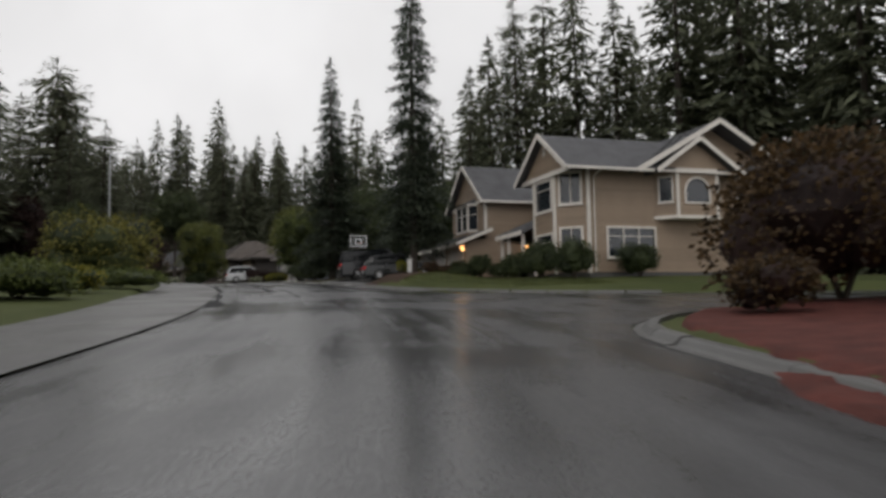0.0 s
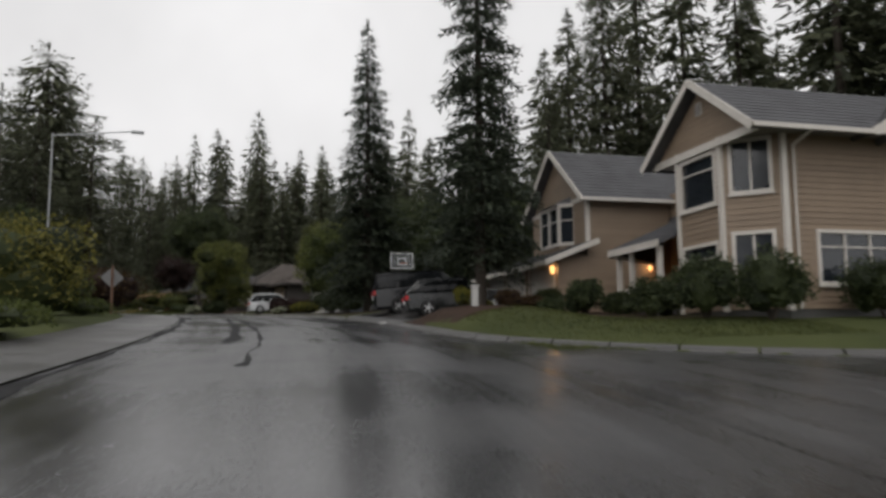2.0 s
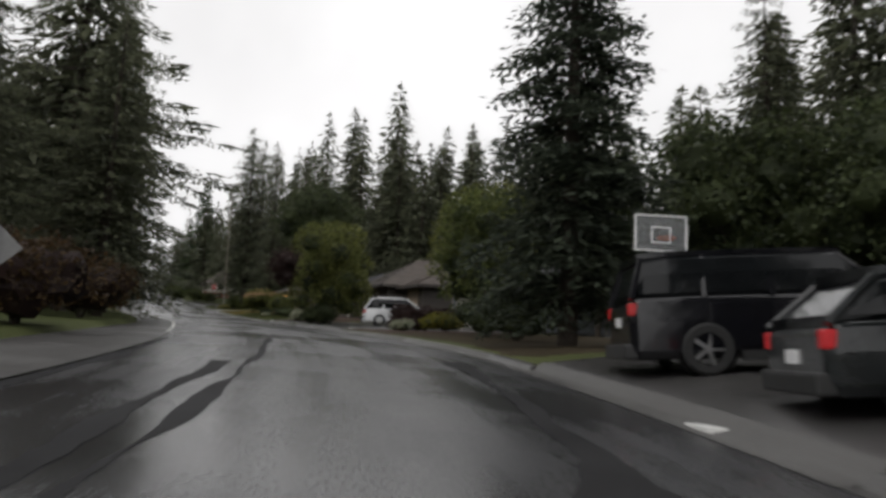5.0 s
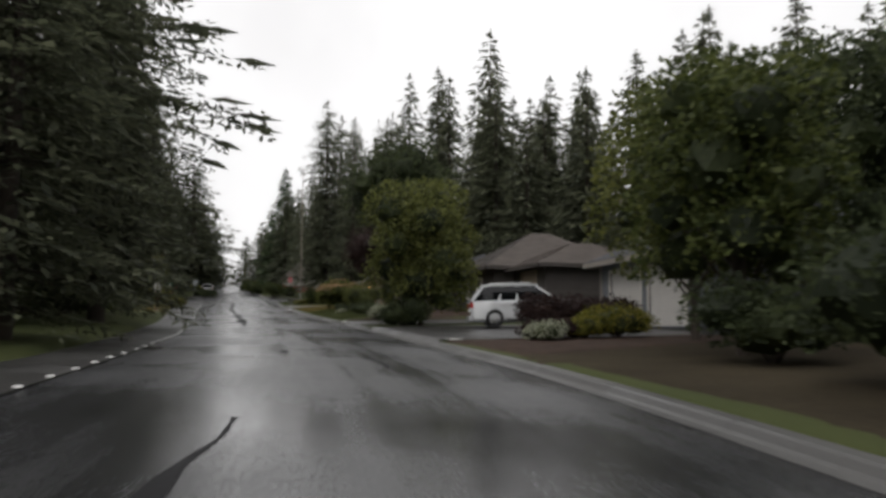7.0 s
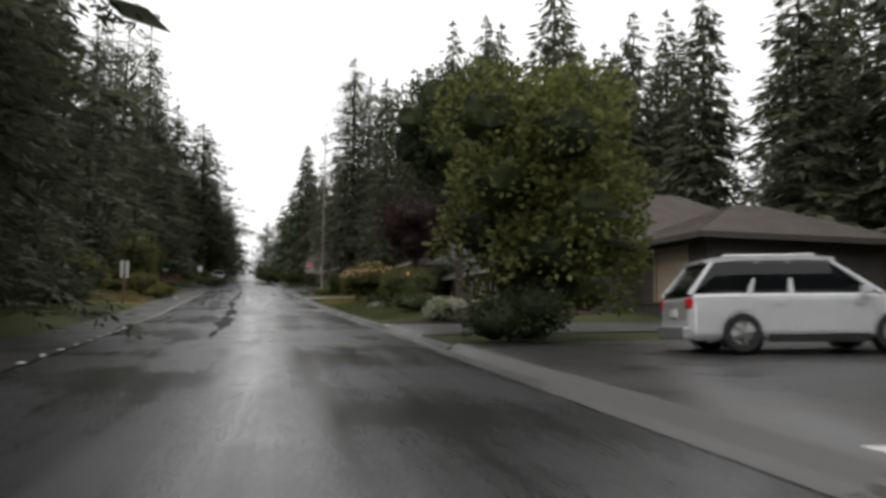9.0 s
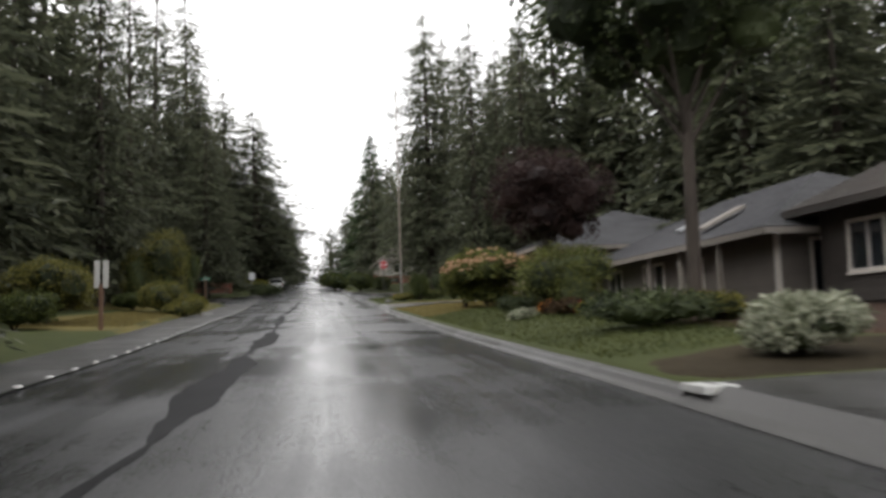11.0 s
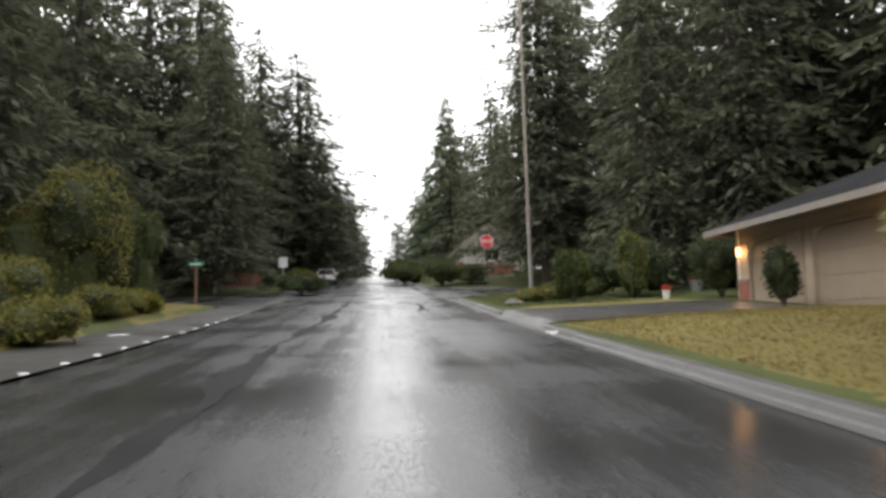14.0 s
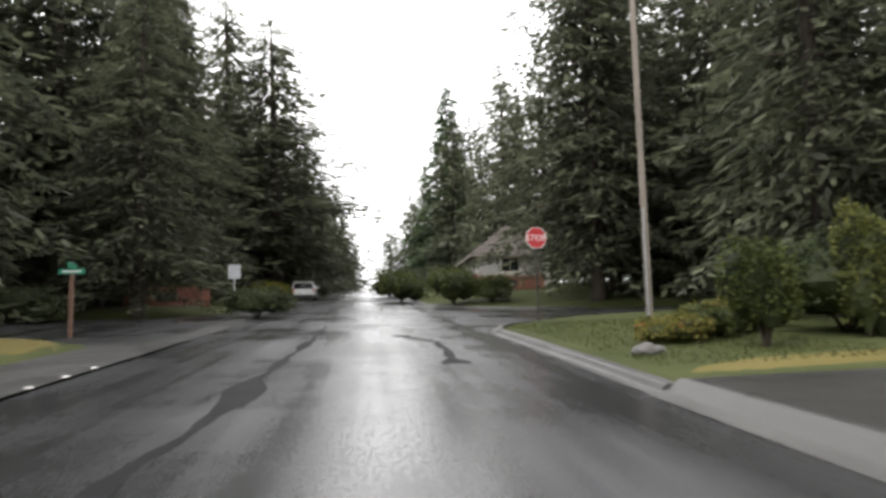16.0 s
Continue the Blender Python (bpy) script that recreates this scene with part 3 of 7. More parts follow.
# dark tar seams on the roadway
def seam(pts, width, label):
    vs, fs = [], []
    rng = random.Random(len(pts) * 7 + int(pts[0][0]))
    fine = []
    for (s0, d0), (s1, d1) in zip(pts, pts[1:]):
        n = max(2, int(abs(s1 - s0) / 0.4))
        fine += [(s0 + (s1 - s0) * k / n, d0 + (d1 - d0) * k / n) for k in range(n)]
    fine.append(pts[-1])
    for s, d in fine:
        w = width * (0.12 + 2.0 * max(0.0, 0.22 + noise.noise(Vector((s * 0.3, d, 9)))) + 0.4 * rng.random())
        o = 0.14 * noise.noise(Vector((s * 0.5, d, 3)))
        for e in (-w, w):
            vs.append((*spot(s, d + o + e), crown(s, d + o + e) + 0.005))
    fs = [(2 * i, 2 * i + 1, 2 * i + 3, 2 * i + 2) for i in range(len(fine) - 1)]
    me = mesh_of("tar_seam", vs, fs)
    me.materials.append(TAR)
    tagged(new("tar_seam", me), label, "tar seam", kind="structure")


seam([(24, -4.4), (35, -4.45), (47, -4.25), (56, -3.85), (62, -3.7)], 0.13, "dark wet seam along the walkway edge")
seam([(29, -1.72), (36, -1.6), (44, -1.75), (53, -1.6), (60, -1.25), (66, -0.95)], 0.1, "dark curved tar seam in the lane")
seam([(35, -2.3), (43.5, -2.27), (50, -2.2), (55, -1.95)], 0.15, "dark curved tar seam in the lane")
seam([(41, 1.3), (45, 1.8), (50, 2.2), (57, 2.6)], 0.3, "dark oily patch in the lane")
seam([(71.9, 1.26), (75.4, 1.32)], 0.04, "short dark crack in asphalt")
seam([(76.4, -0.5), (77.4, -0.45)], 0.08, "short dark tar patch in asphalt")
seam([(98, -1.55), (108, -1.6), (120, -1.7), (130, -2.0), (140, -2.2), (150, -1.8), (160, -1.7), (171, -1.5)], 0.16, "long dark tar seam along the lane")
seam([(155, 1.6), (160.9, 1.7), (164, 0.9)], 0.28, "dark patch at the junction")

# white road buttons between walkway and lane
button = bmesh.new()
bmesh.ops.create_cone(button, segments=10, radius1=0.08, radius2=0.055, depth=0.022, cap_ends=True)
for v in button.verts:
    v.co.z += 0.011
button_me = bpy.data.meshes.new("road_button")
button.to_mesh(button_me)
button.free()
button_me.materials.append(MARKER)
s = 66.0
while s < 157:
    x, y = spot(s, lane_edge(s) - 0.06)
    ob = new("road_button", button_me)
    ob.location = (x, y, rise(s) + 0.014)
    tagged(ob, "small white raised road button", "road marker", "road buttons")
    s += 1.5


# ---- plants ----
def blades(verts, faces, root, way, side, length, width):
    """A kite of two triangles."""
    i = len(verts)
    verts += [root, root + way * length * 0.45 + side * width, root + way * length, root + way * length * 0.45 - side * width]
    faces.append((i, i + 1, i + 2, i + 3))


def spray(V, F, p, wy, up, length, rng):
    """A twig with leaflets along both its sides."""
    sd = up.cross(wy).normalized()
    for k in range(3):
        q = p + wy * (length * (0.04 + 0.28 * k))
        e = 1 if k % 2 else -1
        way = (wy * 0.8 + sd * e * rng.uniform(0.45, 0.9) + Vector((0, 0, rng.uniform(-0.35, 0.1)))).normalized()
        blades(V, F, q, way, up.cross(way).normalized(), length * (0.52 - 0.07 * k), length * 0.07)


def conifer_meshes(h, r, seed, whorl=0.55, droop=0.35, ragged=0.3, power=0.9, low=0.06, leaf=1.0, steps=9, near_by=False, limbs=1.0, heart=0.0):
    """Trunk and crown of a conifer: limbs in loose whorls, each a drooping spray of flat twigs."""
    rng = np.random.RandomState(seed)
    bm = bmesh.new()
    k = 6
    lean = rng.uniform(-0.01, 0.01, 2)
    pts = [(lean[0] * h * (i / k) ** 2, lean[1] * h * (i / k) ** 2, h * i / k) for i in range(k + 1)]
    for i in range(k):
        tube(bm, pts[i], pts[i + 1], h * 0.0135 * (1 - i / k) + 0.02, h * 0.0135 * (1 - (i + 1) / k) + 0.015, 7, False)
    V, F = [], []
    z = h * low
    while z < h * 0.995:
        u = (z - h * low) / (h * (1 - low))
        reach = r * ((1 - u) ** power) * (1 - 0.3 * max(0, 0.1 - u) / 0.1) + 0.15
        n = max(3, int((5 + 4.5 * (1 - u)) * limbs))
        for b in range(n):
            if rng.rand() < ragged * 0.3:
                continue
            az = rng.uniform(0, 2 * np.pi)
            L = reach * rng.uniform(1 - ragged, 1 + ragged * 0.35)
            zz = z + rng.uniform(-0.25, 0.25) * whorl
            up = 0.22 - 0.4 * (1 - u) + rng.uniform(-0.1, 0.1) + 0.5 * max(0, u - 0.85)
            c, sn = math.cos(az), math.sin(az)
            ax, sd = Vector((c, sn, 0)), Vector((-sn, c, 0))
            m = max(3, int(steps * (1.5 if near_by else 1.0) * L / r + 2))
            off = Vector((lean[0] * h * u * u, lean[1] * h * u * u, zz))
            for j in range(m):
                w = 0.12 + 0.86 * (j + 0.5) / m
                p = off + ax * (L * w) + Vector((0, 0, L * (up * w - droop * w * w) + 0.25 * droop * L * max(0, w - 0.7)))
                tl = (0.3 * L * (1 - w) ** 0.5 + 0.1 * L + 0.09 * r) * rng.uniform(0.65, 1.2) * leaf * (0.72 if near_by else 1.0)
                for e in (-1, 1):
                    wy = (ax * rng.uniform(0.35, 0.9) + sd * e + Vector((0, 0, rng.uniform(-0.55, 0.0)))).normalized()
                    tilt = Vector((rng.uniform(-0.5, 0.5), rng.uniform(-0.5, 0.5), 1))
                    if near_by:
                        spray(V, F, p, wy, tilt, tl, rng)
                    else:
                        blades(V, F, p, wy, tilt.cross(wy).normalized(), tl, tl * 0.17)
                wy = (ax * 0.6 + sd * rng.uniform(-0.6, 0.6) + Vector((0, 0, -rng.uniform(0.4, 1.1)))).normalized()
                if near_by:
                    spray(V, F, p, wy, sd + ax * 0.3, tl * 0.7, rng)
                else:
                    blades(V, F, p, wy, wy.cross(ax).normalized(), tl * 0.7, tl * 0.14)
            if near_by:
                tube(bm, off, off + ax * L * 0.55 + Vector((0, 0, L * (up * 0.55 - droop * 0.3))), 0.012 * L + 0.01, 0.008, 4, False)
            p = off + ax * L * 0.86 + Vector((0, 0, L * (up * 0.86 - droop * 0.72)))
            blades(V, F, p, (ax + Vector((0, 0, -0.3 + 0.5 * u))).normalized(), sd, 0.2 * L, 0.05 * L)
        z += whorl * (0.7 + 0.5 * rng.rand()) * (0.5 + 0.55 * (1 - u))
    top = Vector((lean[0] * h, lean[1] * h, h * 0.97))
    for a in range(6):
        blades(V, F, top, Vector((0.12 * math.cos(a), 0.12 * math.sin(a), 1)).normalized(), Vector((math.sin(a), math.cos(a), 0)), 0.05 * h, 0.05)
    if heart:
        # the dense shaded twigs round the trunk: many short sprays on an uneven cone
        z = h * (low + 0.02)
        fine = 0.72 if near_by else 1.18
        while z < h * 0.93:
            u = (z - h * low) / (h * (1 - low))
            reach = r * ((1 - u) ** power) * heart
            for b in range(int((44 * (1 - u) + 8) * (1.6 if near_by else 0.72))):
                az = rng.uniform(0, 2 * np.pi)
                q = reach * rng.uniform(0.3, 1.15)
                p = Vector((lean[0] * h * u * u + q * math.cos(az), lean[1] * h * u * u + q * math.sin(az), z + rng.uniform(-0.4, 0.4)))
                wy = Vector((math.cos(az) + rng.normal(0, 0.6), math.sin(az) + rng.normal(0, 0.6), -0.7)).normalized()
                sd = Vector((-math.sin(az), math.cos(az), rng.normal(0, 0.4))).normalized()
                blades(V, F, p, wy, sd, 0.22 * r * rng.uniform(0.6, 1.1) * fine, 0.029 * r * fine)
            z += 0.55
    crown_me = mesh_of("crown", [tuple(v) for v in V], F)
    trunk_me = bpy.data.meshes.new("trunk")
    bm.to_mesh(trunk_me)
    bm.free()
    trunk_me.shade_smooth()
    return trunk_me, crown_me


def conifer_kind(name, label, h, r, seed, mat, **k):
    t, c = conifer_meshes(h, r, seed, **k)
    return name, label, h, r, t, c, mat


FIRLABEL = "broad dark green fir tree with layered boughs"
KINDS = {
    "spruce": conifer_kind("spruce_tree", "tall narrow dark spruce tree with drooping boughs", 20, 3.0, 3, SPRUCE, whorl=0.72, droop=0.42, ragged=0.42, power=0.86, low=0.09, leaf=1.5, steps=5, near_by=True, limbs=1.7, heart=0.62),
    "lifted": conifer_kind("spruce_tree", "broad dark spruce tree with lifted lower boughs", 20, 3.0, 7, SPRUCE, whorl=0.72, droop=0.36, ragged=0.42, power=0.8, low=0.12, leaf=1.5, steps=5, near_by=True, limbs=1.7, heart=0.62),
    "fir": conifer_kind("fir_tree", FIRLABEL, 24, 5.2, 5, FIR, whorl=0.95, droop=0.28, ragged=0.35, power=0.8, low=0.04, leaf=0.72, steps=7, heart=0.6),
    "fir2": conifer_kind("fir_tree", FIRLABEL, 25, 5.0, 11, FIR, whorl=0.95, droop=0.4, ragged=0.4, power=0.72, low=0.03, leaf=0.72, steps=7, heart=0.6),
    "fir3": conifer_kind("fir_tree", "tall dark green fir tree in the woods", 28, 4.8, 17, FIR, whorl=1.1, droop=0.4, ragged=0.45, power=0.68, low=0.05, leaf=0.8, steps=6, heart=0.6),
    "wood": conifer_kind("fir_tree", "tall dark green fir tree in the woods", 26, 4.8, 41, FIR, whorl=1.25, droop=0.4, ragged=0.4, power=0.7, low=0.03, leaf=0.95, steps=6, limbs=0.75, heart=0.6),
    "near": conifer_kind("fir_tree", FIRLABEL, 24, 5.2, 31, FIR, whorl=1.15, droop=0.3, ragged=0.38, power=0.8, low=0.08, leaf=1.02, steps=4, near_by=True, limbs=1.15, heart=0.55),
    "near2": conifer_kind("fir_tree", FIRLABEL, 24, 5.0, 37, FIR, whorl=1.15, droop=0.4, ragged=0.42, power=0.72, low=0.07, leaf=1.02, steps=4, near_by=True, limbs=1.15, heart=0.55),
    "sweep": conifer_kind("fir_tree", "broad dark fir tree with long layered boughs", 22, 8.0, 43, FIR, whorl=1.2, droop=0.15, ragged=0.3, power=0.62, low=0.28, leaf=0.62, steps=8, near_by=True, limbs=1.35, heart=0.44),
    "cedar": conifer_kind("cedar_tree", "dense pyramid-shaped green cedar tree", 26, 5.6, 23, CEDAR, whorl=0.8, droop=0.5, ragged=0.18, power=0.9, low=0.02, leaf=0.9, steps=7, heart=0.6),
    "open": conifer_kind("hemlock_tree", "ragged conifer with long open drooping boughs", 26, 6.0, 29, FIR, whorl=1.0, droop=0.3, ragged=0.45, power=0.6, low=0.1, leaf=0.9, steps=6, near_by=True, limbs=1.2, heart=0.35),
}


def grow(kind, x, y, h, r=None, turn=0.0):
    s, d = near(x, y)
    if kind in ("fir", "fir2", "fir3", "wood") and 34 < s < 200 and abs(d) < 18:
        kind = "near2" if kind == "fir2" else "near"
    name, label, h0, r0, t, c, mat = KINDS[kind]
    k, kr = h / h0, r / r0 * (1.0 if kind in ("spruce", "lifted") else 1.2)
    ob = thing(name, Matrix.Translation((x, y, gz(x, y) - 0.1)) @ Matrix.Rotation(radians(turn), 4, "Z") @ Matrix.Diagonal((kr, kr, k, 1)), label, "tree", "conifers")
    part("trunk", t, TRUNK, ob)
    part("crown", c, mat, ob)
    return ob


# single conifers: kind, x, y, height, spread
TREES = [
    ("sweep", -37.0, 75.6, 21.8, 8.2), ("spruce", -8.5, 60.7, 17.4, 3.0), ("lifted", -1.7, 45.4, 20.0, 2.35),
    ("fir2", -41.9, 147.5, 34.5, 6.5), ("fir3", -15.8, 148.8, 35.0, 5.0), ("fir", -26, 126.8, 22.5, 4.6), ("fir3", -20.3, 117.7, 20.7, 4.0),
    ("fir3", -1.1, 74.4, 14.4, 3.2), ("near2", -2.6, 66.4, 12.4, 3.0), ("near", 2.4, 67.0, 16.0, 3.2), ("open", -40.0, 83.0, 22.0, 5.4),
    ("cedar", -114.8, 218.2, 28.0, 6.6), ("near", -108.2, 176.7, 25.6, 10.0), ("near", -112.3, 174.9, 28.2, 8.8), ("open", -74.6, 166.3, 31.5, 6.4),
    ("fir2", -55.6, 155.2, 31.8, 5.0), ("fir3", -53.8, 161.2, 34.2, 5.0),
]
TREES_MORE = [
    ("fir2", 3.0, 79.3, 21.6, 4.2), ("fir", 4.9, 77.2, 24.2, 4.5), ("open", 7.3, 74.0, 27.0, 5.0), ("fir3", 10.6, 78.7, 30.5, 5.0), ("fir2", 12.8, 72.3, 28.5, 5.2),
    ("fir3", 15.8, 69.6, 25.4, 4.6), ("fir", 19.1, 77.1, 26.1, 5.0), ("fir3", 18.5, 60.5, 28.4, 5.0), ("fir2", 22.5, 57.6, 29.1, 5.4), ("fir3", 25.9, 60.3, 28.7, 5.0),
    ("fir3", 22, 66, 30, 5.5), ("fir2", 30, 58, 31, 5.5), ("fir", 36, 47, 29, 6), ("fir3", 42, 50, 30, 6), ("fir2", 27, 70, 31, 6),
    ("fir", 27.9, 50.9, 28.4, 5.6), ("fir2", 29.4, 44.0, 27.4, 5.4), ("fir3", 34, 52, 28, 5.5), ("fir3", 31, 65, 30, 5.5), ("fir", 38, 40, 27, 5.5), ("fir2", 33, 36, 25, 5.0),
]
TREES_FAR = [
    ("fir", -36.0, 150.0, 25.0, 5.0), ("fir3", -29.3, 146.5, 25.4, 4.4), ("fir3", 0.1, 83.4, 17.5, 3.4),
    ("fir2", 4.8, 90.6, 22.5, 4.8), ("fir3", -2.7, 98.7, 18.8, 4.4), ("fir3", -32.5, 156, 27.0, 4.4), ("fir2", -27.1, 147.2, 22.3, 4.6), ("fir3", -20.8, 132.7, 21.6, 4.6),
    ("fir", -17.7, 127.8, 25.4, 4.8), ("fir3", -13.3, 122.7, 22.3, 4.8), ("fir2", -63.5, 168.9, 27.8, 5.6), ("fir3", -9, 112, 22, 4.6), ("fir2", -4, 106, 21, 4.6),
    ("fir3", -12, 138, 26, 5), ("fir", -38, 161, 28, 5), ("fir2", -47, 168, 30, 5),
]
TREES_LEFT = [
    ("fir2", -73.5, 109.5, 24.0, 5.2), ("fir", -78.6, 118.6, 25.5, 5.4), ("fir3", -80.3, 126.5, 25.5, 5.0), ("fir2", -102.9, 157.9, 36.0, 7.0), ("fir", -101.7, 158.1, 23.5, 5.4),
    ("fir2", -103.3, 151.7, 22.5, 5.4), ("fir3", -102.5, 147.0, 24.5, 5.4), ("fir3", -127.2, 205.8, 14.5, 4.0), ("fir2", -116.0, 186.0, 23.0, 5.0), ("fir", -121.5, 196.0, 19.0, 4.6),
    ("fir3", -108, 160, 24, 5), ("fir2", -86, 119, 25, 5.5), ("fir", -67.0, 100.0, 22.0, 5.0), ("fir3", -56.5, 95.0, 20.0, 4.8), ("fir2", -66, 92, 22, 5), ("fir3", -47.5, 88.0, 21.5, 5.0),
    ("fir", -55, 80, 23, 5.4), ("fir2", -46, 71, 22, 5.2), ("fir3", -40, 61, 20, 4.8), ("fir", -47, 54, 22, 5.2), ("fir3", -35, 46, 18, 4.4), ("fir2", -42, 36, 20, 5), ("fir3", -92, 128, 26, 5), ("fir2", -112, 146, 24, 5.5),
    ("fir3", -120, 160, 25, 5.5), ("fir", -30.0, 69.5, 14.0, 4.0), ("fir3", -29.0, 61.0, 12.0, 3.2),
]
TREES_RIGHT = [
    ("fir2", -49.9, 155.7, 31.0, 5.5), ("fir2", -54.1, 162.9, 33.0, 5.5), ("fir2", -89.1, 136.9, 30.0, 6.0), ("fir2", -52.8, 94.1, 24.0, 5.5),
    ("fir3", -57.5, 151.0, 25.0, 4.8), ("fir3", -41.5, 146.3, 24.8, 5.0), 
    ("fir", -64.4, 162.7, 21.5, 5.0), ("fir3", -58.5, 158.3, 22.0, 4.8), ("fir2", -55.6, 166.4, 24.1, 5.0), ("fir", -44, 156, 26, 5), ("fir3", -38, 138, 24, 5), ("fir2", -33, 132, 19, 5),
    ("fir3", -88, 190, 22, 4.6), ("fir2", -97, 203, 22, 5), ("fir3", -76, 186, 24, 5), ("fir", -150, 262, 20, 6), ("fir3", -170, 265, 18, 6), ("fir2", -140, 225, 18, 5), ("fir3", -184, 304, 21, 7), ("fir2", -172, 300, 19, 7),
    ("fir", -196, 298, 20, 7),
]
for i, (kind, x, y, h, r) in enumerate(TREES + TREES_MORE + TREES_FAR + TREES_LEFT + TREES_RIGHT):
    grow(kind, x, y, h, r, (i * 67) % 360)

# firs round the last house and beyond the crossing: kind, station, offset, height, spread
for i, (kind, s, d, h, r) in enumerate((("near2", 186, -17, 33, 7.6), ("fir2", 161, -21, 35, 7.4), ("fir2", 155, -26, 34, 7.4), ("fir", 149, -25, 34, 7.0), ("fir2", 139, -27, 33, 7.0), ("fir", 184, -25, 37, 8.0), ("near2", 198, -14, 29, 6.5), ("near", 189, 16, 30, 6.4), ("near2", 187, 24, 31, 7.0), ("near", 196, 20, 31, 7.0), ("fir3", 142, 33, 27, 4.6), ("fir2", 145, 38, 29, 5.0), ("fir2", 148, 33, 26, 5.0), ("fir", 152, 32, 27, 5.2), ("fir3", 159, 31, 28, 5.2), ("near2", 183.5, 21, 29, 4.8),
                                        ("near", 181.5, 26, 28, 5.2), ("near2", 162.5, 13.5, 24, 4.4), ("fir", 190, 22, 26, 5))):
    grow(kind, *spot(s, d), h, r, 50 * i)


# the woods behind, at scattered stations
wood = random.Random(8)
for a, b, d0, d1, step in ((60, 156, -17, -24, 6.5), (70, 156, -28, -40, 9), (-30, 60, -22, -40, 9), (182, 235, -11, -16, 6.0), (176, 235, -20, -32, 8), (112, 160, 30, 44, 7), (60, 112, 36, 50, 8),
                           (212, 240, 14, 22, 7), (208, 240, 26, 40, 8), (168, 205, 32, 44, 7), (28, 60, 40, 55, 7), (240, 330, -8, -20, 9), (240, 330, 9, 22, 9)):
    s = a
    while s < b:
        d = wood.uniform(min(d0, d1), max(d0, d1))
        x, y = spot(s + wood.uniform(-2, 2), d)
        grow(wood.choice(("wood", "wood", "fir3")), x, y, wood.uniform(17, 25), wood.uniform(3.8, 5.0), wood.uniform(0, 360))
        s += step


def leafy(lobes, count, leaf, seed, core=0.66, droop=0.0):
    """Many small leaves over and inside a crown of lobes (x, y, z, rx, ry, rz)."""
    rng = np.random.RandomState(seed)
    V, F = [], []
    vol = np.array([l[3] * l[4] + l[4] * l[5] + l[3] * l[5] for l in lobes])
    for i in rng.choice(len(lobes), count, p=vol / vol.sum()):
        cx, cy, cz, rx, ry, rz = lobes[i]
        q = rng.normal(size=3)
        q /= np.linalg.norm(q)
        if q[2] < -0.55:
            q[2] *= -0.5
        k = 1.04 - abs(rng.normal(0, 0.2)) + 0.2 * noise.noise(Vector((q[0] * 2.2 + cx, q[1] * 2.2 + cy, q[2] * 2.2 + seed)))
        p = Vector((cx + rx * q[0] * k, cy + ry * q[1] * k, max(0.03, cz + rz * q[2] * k)))
        wy = Vector((q[0] + rng.normal(0, 0.7), q[1] + rng.normal(0, 0.7), q[2] * 0.6 + rng.normal(0, 0.5) - droop)).normalized()
        sd = wy.cross(Vector(rng.normal(size=3))).normalized()
        blades(V, F, p, wy, sd, leaf * rng.uniform(0.7, 1.4), leaf * rng.uniform(0.28, 0.45))
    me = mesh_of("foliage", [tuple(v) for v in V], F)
    # solid lumps within the leaves, mostly coloured darker to paint the inner shade
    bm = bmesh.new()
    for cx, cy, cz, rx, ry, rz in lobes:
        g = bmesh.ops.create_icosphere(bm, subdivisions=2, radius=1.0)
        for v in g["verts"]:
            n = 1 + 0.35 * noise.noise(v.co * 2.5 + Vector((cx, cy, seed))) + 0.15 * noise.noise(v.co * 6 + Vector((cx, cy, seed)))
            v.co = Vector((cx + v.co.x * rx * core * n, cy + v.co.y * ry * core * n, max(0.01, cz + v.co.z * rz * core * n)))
    cm = bpy.data.meshes.new("shade_core")
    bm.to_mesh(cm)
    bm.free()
    return me, cm


def lumps(rx, ry, rz, n, seed, base=0.5):
    rng = random.Random(seed)
    out = [(0, 0, rz * base, rx * 0.72, ry * 0.72, rz * (1 - base) * 1.0)]
    for i in range(n):
        a = 2 * math.pi * (i + rng.random() * 0.6) / n
        e = rng.uniform(0.32, 0.55)
        k = rng.uniform(0.38, 0.55)
        out.append((rx * e * math.cos(a), ry * e * math.sin(a), rz * rng.uniform(0.32, 0.72), rx * k, ry * k, rz * k * 0.8))
    return out


def bush(x, y, rx, ry, h, mat, label, seed, count=2500, leaf=0.09, n=6, name="shrub", category="shrub", turn=0.0, flowers=None, core=0.68, base=0.5, sink=0.03):
    ob = thing(name, pose(x, y, gz(x, y) - sink, 0, 0, turn), label, category)
    lobes = lumps(rx, ry, h, n, seed, base)
    me, cm = leafy(lobes, int(count * 1.3), leaf * 1.3, seed, core)
    part("foliage", me, mat, ob)
    # dark core colour stands in for shade inside the shrub
    part("shade_core", cm, DARKLEAF if mat not in (REDLEAF, PURPLE) else PURPLE, ob)
    bm = bmesh.new()
    for k in range(4):
        tube(bm, (0, 0, -0.05), (rx * 0.3 * math.cos(k * 1.7), ry * 0.3 * math.sin(k * 1.7), h * 0.5), 0.03 + 0.01 * h, 0.015, 5)
    part("stem", bm, TRUNK, ob)
    if flowers:
        fm, fc = leafy([(a, b, c, d * 1.04, e * 1.04, f * 1.04) for a, b, c, d, e, f in lobes], flowers[1], flowers[2], seed + 5, 0.3)
        part("blossom", fm, flowers[0], ob)
    return ob


